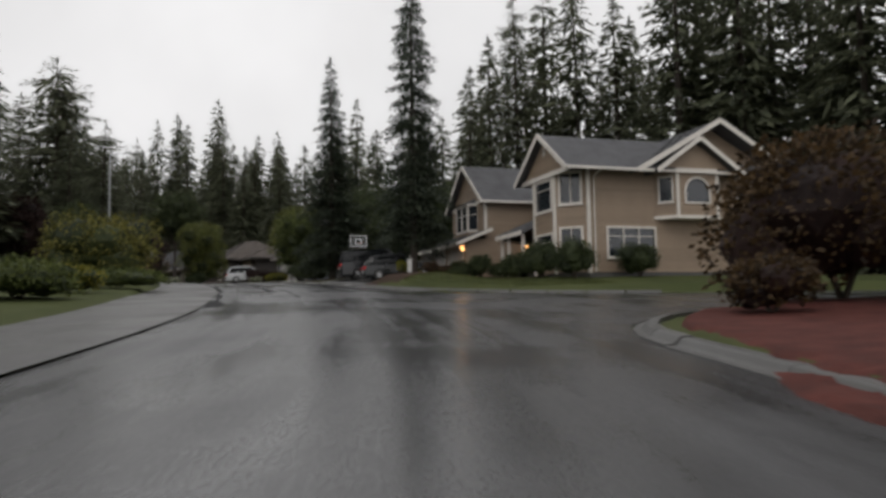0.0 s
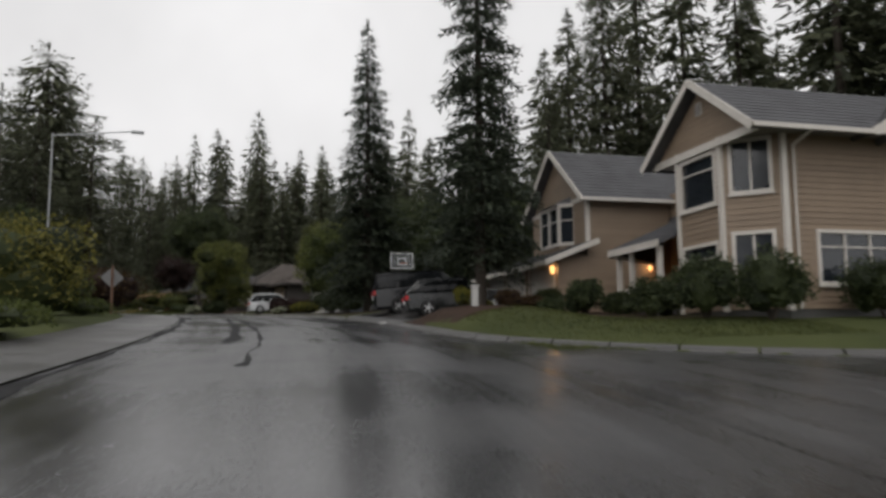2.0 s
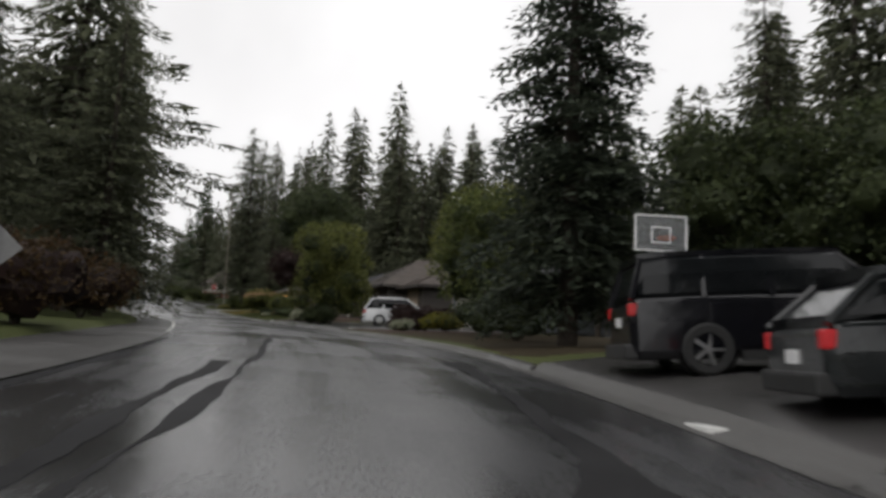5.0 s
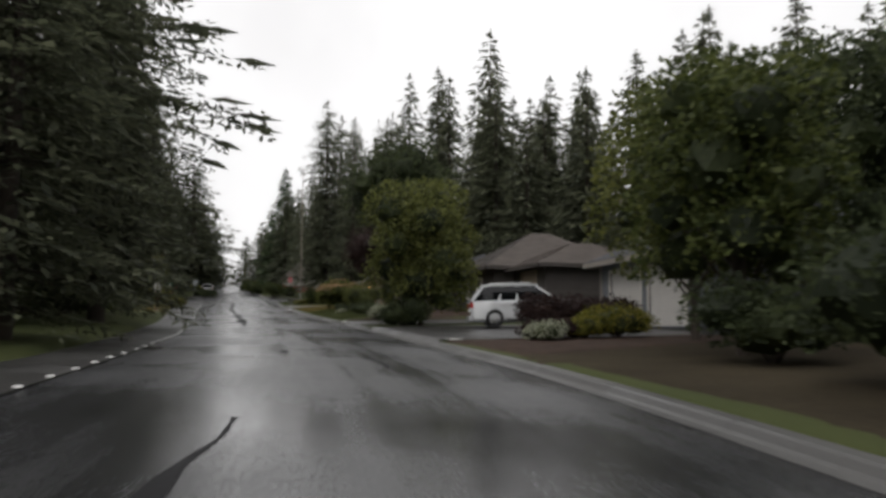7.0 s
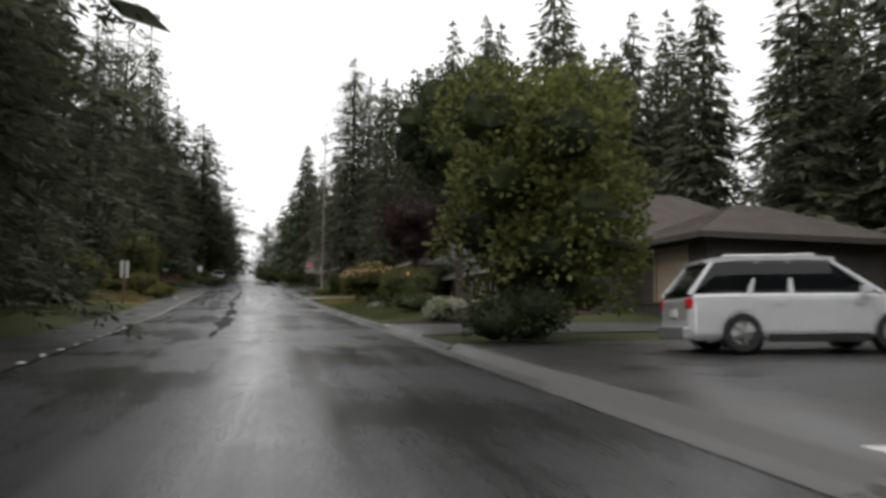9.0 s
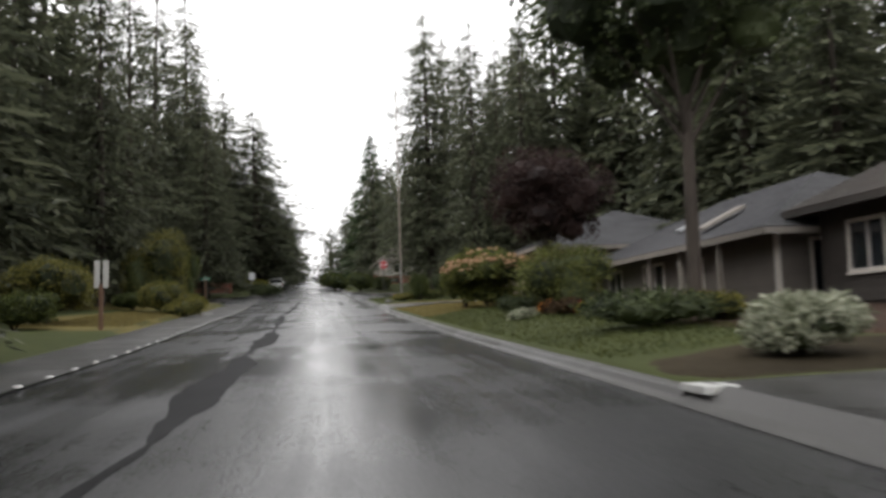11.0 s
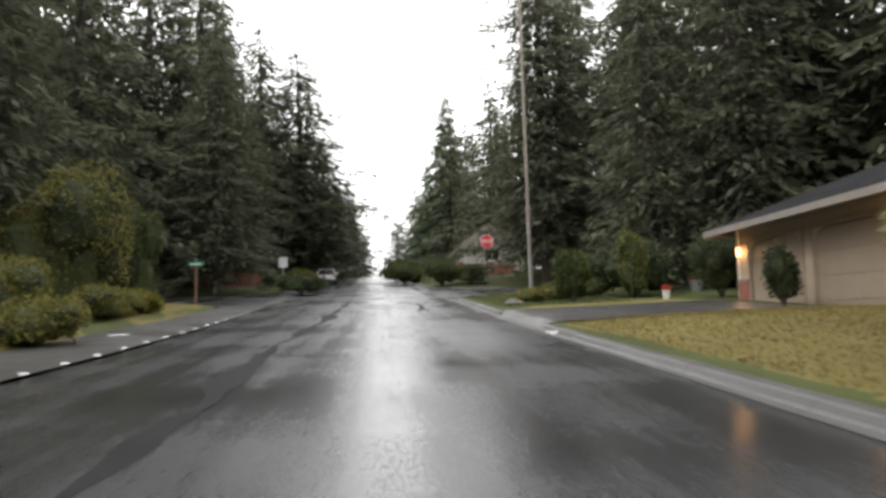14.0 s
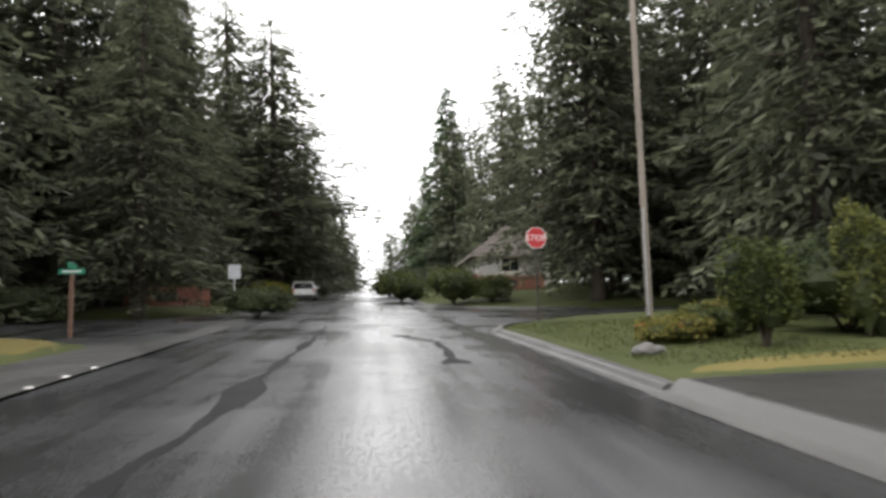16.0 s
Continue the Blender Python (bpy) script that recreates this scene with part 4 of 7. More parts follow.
def rhododendron(x, y):
    """A wide mushroom of leaves over bare stems, its sunny side covered in flower heads."""
    ob = thing("rhododendron", pose(x, y, gz(x, y) - 0.03), "large rhododendron half covered in peach blossoms", "shrub")
    rng = random.Random(57)
    lobes = [(0, 0, 1.7, 1.5, 1.5, 0.95)]
    for k in range(9):
        a = 2 * math.pi * k / 9 + rng.uniform(-0.2, 0.2)
        lobes.append((1.35 * math.cos(a), 1.35 * math.sin(a), 1.55 + rng.uniform(-0.2, 0.25), 0.85, 0.85, 0.62))
    lobes.append((0.0, 0.0, 0.62, 1.35, 1.35, 0.62))
    me, cm = leafy(lobes, 10500, 0.14, 57, 0.62)
    part("foliage", me, MAPLELEAF, ob)
    # darker green core paints the shade beneath the outer leaves
    part("shade_core", cm, DARKLEAF, ob)
    for k in range(7):
        a = 0.9 * k
        bm = bmesh.new()
        tube(bm, (0.12 * math.cos(a), 0.12 * math.sin(a), -0.05), (0.8 * math.cos(a), 0.8 * math.sin(a), 1.3), 0.05, 0.025, 6)
        part("stem", bm, TRUNK, ob)
    # rounded heads, each a cluster of petals, away from the leafy end
    V, F = [], []
    gen = np.random.RandomState(58)
    for _ in range(330):
        cx, cy, cz, rx, ry, rz = lobes[gen.randint(0, 10)]
        q = gen.normal(size=3)
        q /= np.linalg.norm(q)
        q[2] = abs(q[2])
        p = Vector((cx + rx * q[0] * 1.05, cy + ry * q[1] * 1.05, cz + rz * q[2] * 1.05))
        if -0.6 * p.x + 0.8 * p.y > 0.5 + 0.3 * gen.normal():
            continue
        for _ in range(26):
            w = Vector(gen.normal(size=3)).normalized()
            w.z = abs(w.z) * 0.8 + 0.1
            blades(V, F, p + w * 0.05, w.normalized(), w.cross(Vector(gen.normal(size=3))).normalized(), 0.085, 0.034)
    part("blossom", mesh_of("blossom", [tuple(v) for v in V], F), PEACH, ob, "clusters of peach blossom")
    return ob


def broadleaf(x, y, h, r, mat, label, seed, count=9000, leaf=0.13, clear=0.15, name="broadleaf_tree", core=0.5):
    """A tree: tapered trunk, limbs and a crown of many leaf clumps with gaps."""
    rng = random.Random(seed)
    ob = thing(name, pose(x, y, gz(x, y) - 0.08), label, "tree")
    bm = bmesh.new()
    tube(bm, (0, 0, 0), (0.05, 0.03, h * 0.45), 0.013 * h + 0.04, 0.009 * h + 0.03, 8)
    lobes = []
    for k in range(15):
        a = 2.4 * k + rng.uniform(-0.3, 0.3)
        u = (k + 0.5) / 15
        z = h * (clear + 0.12 + (0.9 - clear - 0.12) * u)
        w = math.sin(math.pi * min(1, 0.18 + 0.74 * u)) ** 0.6
        e = r * w * rng.uniform(0.45, 0.68)
        c = (e * math.cos(a), e * math.sin(a), z)
        tube(bm, (0.05 * math.cos(a), 0.05 * math.sin(a), h * (max(0.12, clear * 0.8) + 0.2 * u)), c, 0.0055 * h + 0.01, 0.012, 5)
        q = r * rng.uniform(0.32, 0.46)
        lobes.append((*c, q, q, q * 0.95))
    lobes.append((0, 0, h * 0.6, r * 0.5, r * 0.5, h * 0.3))
    part("trunk", bm, TRUNK, ob)
    me, cm = leafy(lobes, int(count * 1.3), leaf * 1.35, seed, core)
    part("crown", me, mat, ob)
    # dark core colour stands in for shade deep in the crown
    part("shade_core", cm, DARKLEAF if mat is not PURPLE else PURPLE, ob)
    return ob


# ---- houses ----
def wall(house, org, turn, length, z0, z1, mat, holes=(), lap=0.18, thick=0.18, gable=None, name="wall", boards=True):
    """A wall from org along its own x, outside towards -y. holes: (x0, x1, z0, z1). gable: (height above z1, where along the wall)."""
    m = pose(org[0], org[1], 0, 0, 0, turn)
    xs = sorted({0.0, length, *[v for h in holes for v in h[:2]]})
    zs = sorted({z0, z1, *[v for h in holes for v in h[2:]]})
    bm = bmesh.new()
    for a, b in zip(xs, xs[1:]):
        for c, d in zip(zs, zs[1:]):
            if not any(h[0] <= a and b <= h[1] and h[2] <= c and d <= h[3] for h in holes):
                box(bm, a, b, 0.02, thick, c, d, m)
    if gable:
        vs = [bm.verts.new(m @ Vector(p)) for p in ((0, 0.02, z1), (length, 0.02, z1), (gable[1], 0.02, z1 + gable[0]), (0, thick, z1), (length, thick, z1), (gable[1], thick, z1 + gable[0]))]
        for f in ((0, 1, 2), (5, 4, 3), (0, 2, 5, 3), (1, 4, 5, 2), (0, 3, 4, 1)):
            bm.faces.new([vs[i] for i in f])
    bmesh.ops.remove_doubles(bm, verts=bm.verts[:], dist=0.0005)
    body = part(name, bm, mat, house)
    if not boards:
        return body
    z = z0
    top = z1 + (gable[0] - 0.1 if gable else 0)
    while z < top - 0.05:
        zt = min(z + lap, top)
        a, b = 0.0, length
        if gable and z > z1 - lap * 0.5:
            u = max(0, (zt - z1) / gable[0])
            a, b = gable[1] * u, length - (length - gable[1]) * u
        cuts = sorted((h[0], h[1]) for h in holes if h[2] < zt - 0.02 and h[3] > z + 0.02)
        x = a
        for c, d in cuts + [(b, b)]:
            if c - x > 0.05:
                bm = bmesh.new()
                prof = [(-0.022, z), (0.004, zt), (0.03, zt), (0.03, z)]
                p = [bm.verts.new(m @ Vector((x, yy, zz))) for yy, zz in prof]
                q = [bm.verts.new(m @ Vector((c, yy, zz))) for yy, zz in prof]
                bm.faces.new(p)
                bm.faces.new(q[::-1])
                for i in range(4):
                    bm.faces.new((p[(i + 1) % 4], p[i], q[i], q[(i + 1) % 4]))
                part("siding_board", bm, mat, body)
            x = max(x, d)
        z += lap
    return body


def window(house, org, turn, x0, x1, z0, z1, cross=(1, 1), trim=0.11):
    """A window in a wall laid as wall() lays it: casing, sill, bars and panes."""
    m = pose(org[0], org[1], 0, 0, 0, turn)
    bm = bmesh.new()
    for a, b, c, d in ((x0 - trim, x0, z0 - trim, z1 + trim), (x1, x1 + trim, z0 - trim, z1 + trim), (x0, x1, z1, z1 + trim), (x0, x1, z0 - trim, z0)):
        box(bm, a, b, -0.055, 0.1, c, d, m)
    win = part("window", bm, TRIM, house)
    part("sill", boxm(x0 - trim - 0.04, x1 + trim + 0.04, -0.1, 0.02, z0 - trim - 0.05, z0 - trim + 0.01, m), TRIM, win)
    nx, nz = cross
    bm = bmesh.new()
    for i in range(1, nx):
        x = x0 + (x1 - x0) * i / nx
        box(bm, x - 0.03, x + 0.03, -0.01, 0.07, z0, z1, m)
    for i in range(1, nz):
        z = z0 + (z1 - z0) * (0.72 if nz == 2 else i / nz)
        box(bm, x0, x1, -0.006, 0.066, z - 0.022, z + 0.022, m)
    if nx > 1 or nz > 1:
        part("window_bar", bm, TRIM, win)
    else:
        bm.free()
    for i in range(nx):
        a, b = x0 + (x1 - x0) * i / nx, x0 + (x1 - x0) * (i + 1) / nx
        part("pane", boxm(a, b, 0.045, 0.06, z0, z1, m), GLASS, win)
    return win


def roof(house, corners, mat, thick=0.16, name="roof"):
    """A roof slope from its eave pair to its ridge pair, laid in courses."""
    a, b, c, d = [Vector(p) for p in corners]
    n = (b - a).cross(d - a).normalized()
    if n.z < 0:
        n = -n
    bm = bmesh.new()
    rows = max(3, int((d - a).length / 0.3))
    line = []
    for k in range(rows):
        for u, o in ((k / rows, 0.034), ((k + 1) / rows, 0.006)):
            line.append((bm.verts.new(a.lerp(d, u) + n * o), bm.verts.new(b.lerp(c, u) + n * o)))
    low = [bm.verts.new(q - n * thick) for q in (a, b, c, d)]
    for p, q in zip(line, line[1:]):
        bm.faces.new((p[0], p[1], q[1], q[0]))
    bm.faces.new((low[0], low[3], low[2], low[1]))
    bm.faces.new((low[0], low[1], line[0][1], line[0][0]))
    bm.faces.new((line[-1][0], line[-1][1], low[2], low[3]))
    bm.faces.new([low[1], low[2]] + [p[1] for p in line[::-1]])
    bm.faces.new([low[3], low[0]] + [p[0] for p in line])
    return part(name, bm, mat, house)


def beam(house, p, q, w, h, mat=None, name="fascia"):
    """A board between two points."""
    p, q = Vector(p), Vector(q)
    way = q - p
    t = way.to_track_quat("X", "Z").to_matrix().to_4x4()
    return part(name, boxm(0, way.length, -w / 2, w / 2, -h / 2, h / 2, Matrix.Translation(p) @ t), mat or TRIM, house)


def lamp(house, at, power=40):
    x, y, z = at
    bm = bmesh.new()
    tube(bm, (x, y, z + 0.16), (x, y, z + 0.22), 0.1, 0.03, 8)
    tube(bm, (x, y, z - 0.14), (x, y, z - 0.18), 0.07, 0.03, 8)
    fixture = part("wall_lamp", bm, DARKSTEEL, house, "lit wall lamp beside the door")
    part("lamp_glass", tubem((x, y, z - 0.14), (x, y, z + 0.16), 0.06, 0.085, 8), LAMP, fixture, "glowing warm glass")
    ob = new("porch_light", bpy.data.lights.new("porch_light", "POINT"))
    ob.data.energy, ob.data.color, ob.data.shadow_soft_size = power, (1.0, 0.55, 0.24), 0.12
    ob.location = house.matrix_basis @ Vector(at)


def garage_door(house, org, turn, x0, x1, z0, z1, mat=None):
    m = pose(org[0], org[1], 0, 0, 0, turn)
    mat = mat or DOORPAINT
    door = part("garage_door", boxm(x0, x1, 0.08, 0.12, z0, z1, m), mat, house, "white panelled garage door" if mat is DOORPAINT else "tan panelled garage door")
    n = 4
    for k in range(n):
        a, b = z0 + (z1 - z0) * k / n, z0 + (z1 - z0) * (k + 1) / n
        part("door_panel", boxm(x0 + 0.01, x1 - 0.01, 0.045, 0.085, a + 0.008, b - 0.008, m, bevel=0.008), mat, door)
    bm = bmesh.new()
    for a, b, c, d in ((x0 - 0.1, x0, z0, z1 + 0.12), (x1, x1 + 0.1, z0, z1 + 0.12), (x0, x1, z1, z1 + 0.12)):
        box(bm, a, b, -0.05, 0.12, c, d, m)
    part("door_casing", bm, TRIM if mat is DOORPAINT else mat, house)
    return door


def bay_window(h, x, y0, y1, z0, z1, out=0.5, cut=0.45):
    """Three-sided bay standing out towards -x, with sill, head and a small roof."""
    plan = [(x + 0.05, y0), (x - out, y0 + cut), (x - out, y1 - cut), (x + 0.05, y1)]

    def slab(grow_by, za, zb):
        bm = bmesh.new()
        mid = (y0 + y1) / 2
        pts = [(px - (grow_by if px < x else 0), py + (grow_by if py > mid else -grow_by)) for px, py in plan]
        lo, hi = [bm.verts.new((px, py, za)) for px, py in pts], [bm.verts.new((px, py, zb)) for px, py in pts]
        bm.faces.new(lo)
        bm.faces.new(hi[::-1])
        for i in range(4):
            bm.faces.new((lo[i], lo[(i + 1) % 4], hi[(i + 1) % 4], hi[i]))
        return bm

    bay = part("bay_window", slab(0.06, z0 - 0.14, z0), TRIM, h, "white three-sided bay window")
    part("bay_head", slab(0.06, z1, z1 + 0.16), TRIM, bay)
    part("bay_skirt", slab(0.0, z0 - 0.6, z0 - 0.14), SIDING, bay)
    bm = bmesh.new()
    lo = [bm.verts.new((px - (0.2 if px < x else 0), py, z1 + 0.163)) for px, py in plan]
    hi = [bm.verts.new((x + 0.04, py, z1 + 0.5)) for py in (y0 + 0.3, y1 - 0.3)]
    for f in ((lo[0], lo[1], hi[0]), (lo[1], lo[2], hi[1], hi[0]), (lo[2], lo[3], hi[1]), (lo[3], lo[2], lo[1], lo[0])):
        bm.faces.new(f)
    part("bay_roof", bm, SHINGLE, bay)
    posts = [Vector((px, py, 0)) for px, py in plan]
    posts.insert(2, (posts[1] + posts[2]) / 2)
    for i, p in enumerate(posts):
        part("mullion", boxm(p.x - 0.06, p.x + 0.06, p.y - 0.07, p.y + 0.07, z0, z1), TRIM, bay)
        if i:
            q = posts[i - 1]
            way = (p - q)
            turn = math.degrees(math.atan2(way.y, way.x))
            part("pane", boxm(0.05, way.length - 0.05, -0.008, 0.008, z0, z1, pose(q.x, q.y, 0, 0, 0, turn)), GLASS, bay)
            part("window_bar", boxm(0.05, way.length - 0.05, -0.02, 0.02, z0 + 0.95, z0 + 1.0, pose(q.x, q.y, 0, 0, 0, turn)), TRIM, bay)


def front_bay(h, x0, x1, out, z0, z1):
    """Three-sided siding-clad bay standing out towards -y over a white base, with an arched window and its own gable."""
    a, b = x0 + out, x1 - out
    slant = out * 1.4142
    side = [(0.28, slant - 0.28, z0 + 0.75, z1 - 0.3)]
    wall(h, (x0, 0), -45, slant, z0, z1, SIDING, side, name="bay")
    wall(h, (b, -out), 45, slant, z0, z1, SIDING, side, name="bay")
    window(h, (x0, 0), -45, *side[0], (1, 1), 0.07)
    window(h, (b, -out), 45, *side[0], (1, 1), 0.07)
    hole = (0.45, b - a - 0.45, z0 + 0.65, z1 - 0.3)
    front = wall(h, (a, -out), 0, b - a, z0, z1, SIDING, [hole], name="bay")
    wx0, wx1, zt = a + hole[0], a + hole[1], hole[3]
    mid, rad = (wx0 + wx1) / 2, (wx1 - wx0) / 2
    spring = zt - rad
    arch = [(mid + rad * math.cos(math.pi * k / 12), spring + rad * math.sin(math.pi * k / 12)) for k in range(13)]
    bm = bmesh.new()
    prism(bm, [(wx0, hole[2]), (wx1, hole[2])] + arch, -out + 0.05, -out + 0.065)
    win = part("window", bm, GLASS, h, "arched window with dark glass")
    for e in (1, -1):
        corner_pts = [(mid + e * rad, zt)] + [(mid + e * rad * math.cos(math.pi * k / 12), spring + rad * math.sin(math.pi * k / 12)) for k in range(7)]
        bm = bmesh.new()
        prism(bm, corner_pts, -out, -out + 0.14)
        part("arch_corner", bm, SIDING, h)
    ring = [(wx0, hole[2]), (wx1, hole[2])] + arch + [(wx0, hole[2])]
    for p, q in zip(ring, ring[1:]):
        if (p[0] - q[0]) ** 2 + (p[1] - q[1]) ** 2 > 1e-6:
            beam(win, (p[0], -out - 0.02, p[1]), (q[0], -out - 0.02, q[1]), 0.06, 0.09, TRIM, "casing")
    for px, py in ((a, -out), (b, -out)):
        part("corner_trim", boxm(px - 0.07, px + 0.08, py - 0.05, py + 0.09, z0, z1), TRIM, h)

    def tray(grow_by, za, zb, mat, name):
        plan = [(x0 - grow_by, 0.0), (a - grow_by * 0.5, -out - grow_by), (b + grow_by * 0.5, -out - grow_by), (x1 + grow_by, 0.0)]
        bm = bmesh.new()
        lo, hi = [bm.verts.new((px, py, za)) for px, py in plan], [bm.verts.new((px, py, zb)) for px, py in plan]
        bm.faces.new(lo)
        bm.faces.new(hi[::-1])
        for i in range(4):
            bm.faces.new((lo[i], lo[(i + 1) % 4], hi[(i + 1) % 4], hi[i]))
        part(name, bm, mat, h)

    tray(0.08, z0 - 0.17, z0, TRIM, "bay_floor")
    tray(0.06, z1 + 0.005, z1 + 0.16, TRIM, "bay_head")
    ex0, ex1, mid2, ez, top = x0 - 0.6, x1 + 0.6, (x0 + x1) / 2, z1 - 0.05, z1 + 1.75
    bm = bmesh.new()
    prism(bm, [(x0 - 0.1, z1 + 0.17), (x1 + 0.1, z1 + 0.17), (mid2, top - 0.25)], -out, -out + 0.12)
    part("gable", bm, SIDING, h)
    for q in (ex0, ex1):
        roof(h, [(q, -out - 0.45, ez), (q, 2.0, ez), (mid2, 2.0, top), (mid2, -out - 0.45, top)], SHINGLE)
        beam(h, (q, -out - 0.48, ez - 0.06), (mid2, -out - 0.48, top - 0.04), 0.05, 0.22)


def tan_house():
    """Two storeys: a long wall to the side street, a gabled front to the road and a garage wing."""
    h = thing("house", pose(5.3, 37.22, 3.39, 0, 0, 18) @ Matrix.Scale(0.95, 4), "two-storey tan lap-sided house with white trim and grey roof", "house")
    e, far, back = 5.5, 13.8, 8.5
    fx, cut, fy = 0.63, 1.27, 3.8
    # long wall facing the side street
    holes = [(1.1, 3.8, 0.95, 2.4), (9.1, 10.9, 4.0, 5.15), (10.4, 11.05, 1.2, 2.3)]
    wall(h, (fx + cut, 0), 0, far - fx - cut, 0.15, e, SIDING, holes)
    for (a, b, c, d), cr in zip(holes, ((3, 2), (2, 1), (1, 1))):
        window(h, (fx + cut, 0), 0, a, b, c, d, cr)
    # cut-off corner with a window on each floor
    holes = [(0.35, 1.4, 0.85, 2.4), (0.35, 1.4, 3.75, 5.25)]
    wall(h, (fx, cut), -45, cut * 1.4142, 0.15, e, SIDING, holes, name="corner_wall")
    for a, b, c, d in holes:
        window(h, (fx, cut), -45, a, b, c, d, (2, 1))
    # narrow front towards the road
    holes = [(0.35, 2.2, 0.85, 2.2), (0.35, 2.2, 3.55, 5.05)]
    wall(h, (fx, fy), -90, fy - cut, 0.15, e, SIDING, holes)
    for a, b, c, d in holes:
        window(h, (fx, fy), -90, a, b, c, d, (1, 2))
    wall(h, (4.2, fy), 180, 4.2 - fx, 0.15, e, SIDING, name="return_wall")
    wall(h, (far, 0), 90, back, 0.15, e, SIDING, boards=False)
    wall(h, (far, back), 180, far - 4.2, 0.15, e, SIDING, boards=False)
    bm = bmesh.new()
    plan = [(fx + 0.02, cut), (fx + cut, 0.02), (far - 0.02, 0.02), (far - 0.02, back), (4.2, back), (4.2, fy - 0.02), (fx + 0.02, fy - 0.02)]
    lo, hi = [bm.verts.new((px, py, -1.2)) for px, py in plan], [bm.verts.new((px, py, 0.16)) for px, py in plan]
    bm.faces.new(lo[::-1])
    bm.faces.new(hi)
    for i in range(len(plan)):
        j = (i + 1) % len(plan)
        bm.faces.new((lo[i], lo[j], hi[j], hi[i]))
    part("foundation", bm, CONCRETE, h)
    for a, b in ((fx + cut, 0), (far - 0.1, 0), (fx, cut), (fx, fy - 0.12)):
        part("corner_trim", boxm(a - 0.07, a + 0.1, b - 0.07, b + 0.1, 0.1, e), TRIM, h)
    part("downspout", tubem((fx + cut + 0.3, -0.1, 0.15), (fx + cut + 0.3, -0.1, 5.0), 0.04, 0.04, 8), TRIM, h)
    beam(h, (fx + cut + 0.3, -0.1, 5.0), (fx + cut + 0.3, -0.9, 5.25), 0.07, 0.07, TRIM, "downspout")
    # gabled roof, ridge running back from the road
    gx, r, yr, ya, yb = 0.2, 7.55, 2.2, -0.95, 5.35
    part("frieze", boxm(gx + 0.3, gx + 0.4, ya + 0.2, yb - 0.2, 5.2, 5.44), TRIM, h)
    part("soffit", boxm(gx + 0.3, 4.2, fy, yb - 0.1, 5.3, 5.36), TRIM, h)
    part("soffit", boxm(gx + 0.32, far, ya + 0.1, 1.3, 5.38, 5.42), DULLTRIM, h)
    roof(h, [(gx, ya, e - 0.15), (far + 0.5, ya, e - 0.15), (far + 0.5, yr, r), (gx, yr, r)], SHINGLE)
    roof(h, [(far + 0.5, yb, e - 0.15), (gx, yb, e - 0.15), (gx, yr, r), (far + 0.5, yr, r)], SHINGLE)
    roof(h, [(far + 0.5, back + 0.6, e - 0.1), (4.0, back + 0.6, e - 0.1), (4.0, 4.2, e + 1.2), (far + 0.5, 4.2, e + 1.2)], SHINGLE)
    bm = bmesh.new()
    vs = [bm.verts.new((xx, py, pz)) for xx in (gx + 0.4, gx + 0.55) for py, pz in ((ya + 0.4, e - 0.1), (yb - 0.4, e - 0.1), (yr, r - 0.25))]
    for f in ((0, 1, 2), (5, 4, 3), (0, 2, 5, 3), (1, 4, 5, 2), (0, 3, 4, 1)):
        bm.faces.new([vs[i] for i in f])
    gable = part("gable", bm, SIDING, h)
    z = e - 0.05
    while z < r - 0.5:
        u = (z + 0.18 - e + 0.1) / (r - 0.25 - e + 0.1)
        part("siding_board", boxm(gx + 0.375, gx + 0.405, ya + 0.4 + (yr - ya - 0.4) * u, yb - 0.4 - (yb - 0.4 - yr) * u, z + 0.012, z + 0.18), SIDING, gable)
        z += 0.18
    beam(h, (gx - 0.02, ya - 0.07, e - 0.25), (gx - 0.02, yr, r - 0.03), 0.05, 0.24)
    beam(h, (gx - 0.02, yb + 0.07, e - 0.25), (gx - 0.02, yr, r - 0.03), 0.05, 0.24)
    beam(h, (gx + 0.05, ya - 0.04, e - 0.19), (far + 0.4, ya - 0.04, e - 0.19), 0.12, 0.13, TRIM, "gutter")
    vent = part("gable_vent", boxm(gx + 0.33, gx + 0.38, yr - 0.16, yr + 0.16, 6.45, 6.85), TRIM, h)
    for k in range(4):
        part("slat", boxm(gx + 0.31, gx + 0.335, yr - 0.13, yr + 0.13, 6.49 + 0.09 * k, 6.53 + 0.09 * k), SHINGLE, vent)
    # cross gable over the long wall, with a three-sided bay below it
    gx0, gx1, gp, gt = 4.3, 14.3, 9.35, e + 2.7
    wall(h, (5.1, -0.03), 0, 8.5, e, e + 0.02, SIDING, gable=(2.4, 4.25), name="gable_wall")
    for a in (gx0, gx1):
        roof(h, [(a, -1.0, e - 0.12), (a, 6.0, e - 0.12), (gp, 6.0, gt), (gp, -1.0, gt)], SHINGLE)
        beam(h, (a, -1.03, e - 0.2), (gp, -1.03, gt - 0.06), 0.05, 0.26)
    front_bay(h, 5.8, 9.9, 0.85, 3.05, e - 0.15)
    # recessed entrance between the front and the garage wing
    wall(h, (4.2, 10.5), -90, 6.7, 0.15, e, SIDING, [(4.4, 5.3, 4.62, 5.25), (5.0, 6.0, 0.3, 2.35)], name="porch_wall")
    window(h, (4.2, 10.5), -90, 4.4, 5.3, 4.62, 5.25, (3, 2), 0.08)
    part("front_door", boxm(4.22, 4.28, 4.5, 5.5, 0.3, 2.35), BROWNWOOD, h, "brown front door")
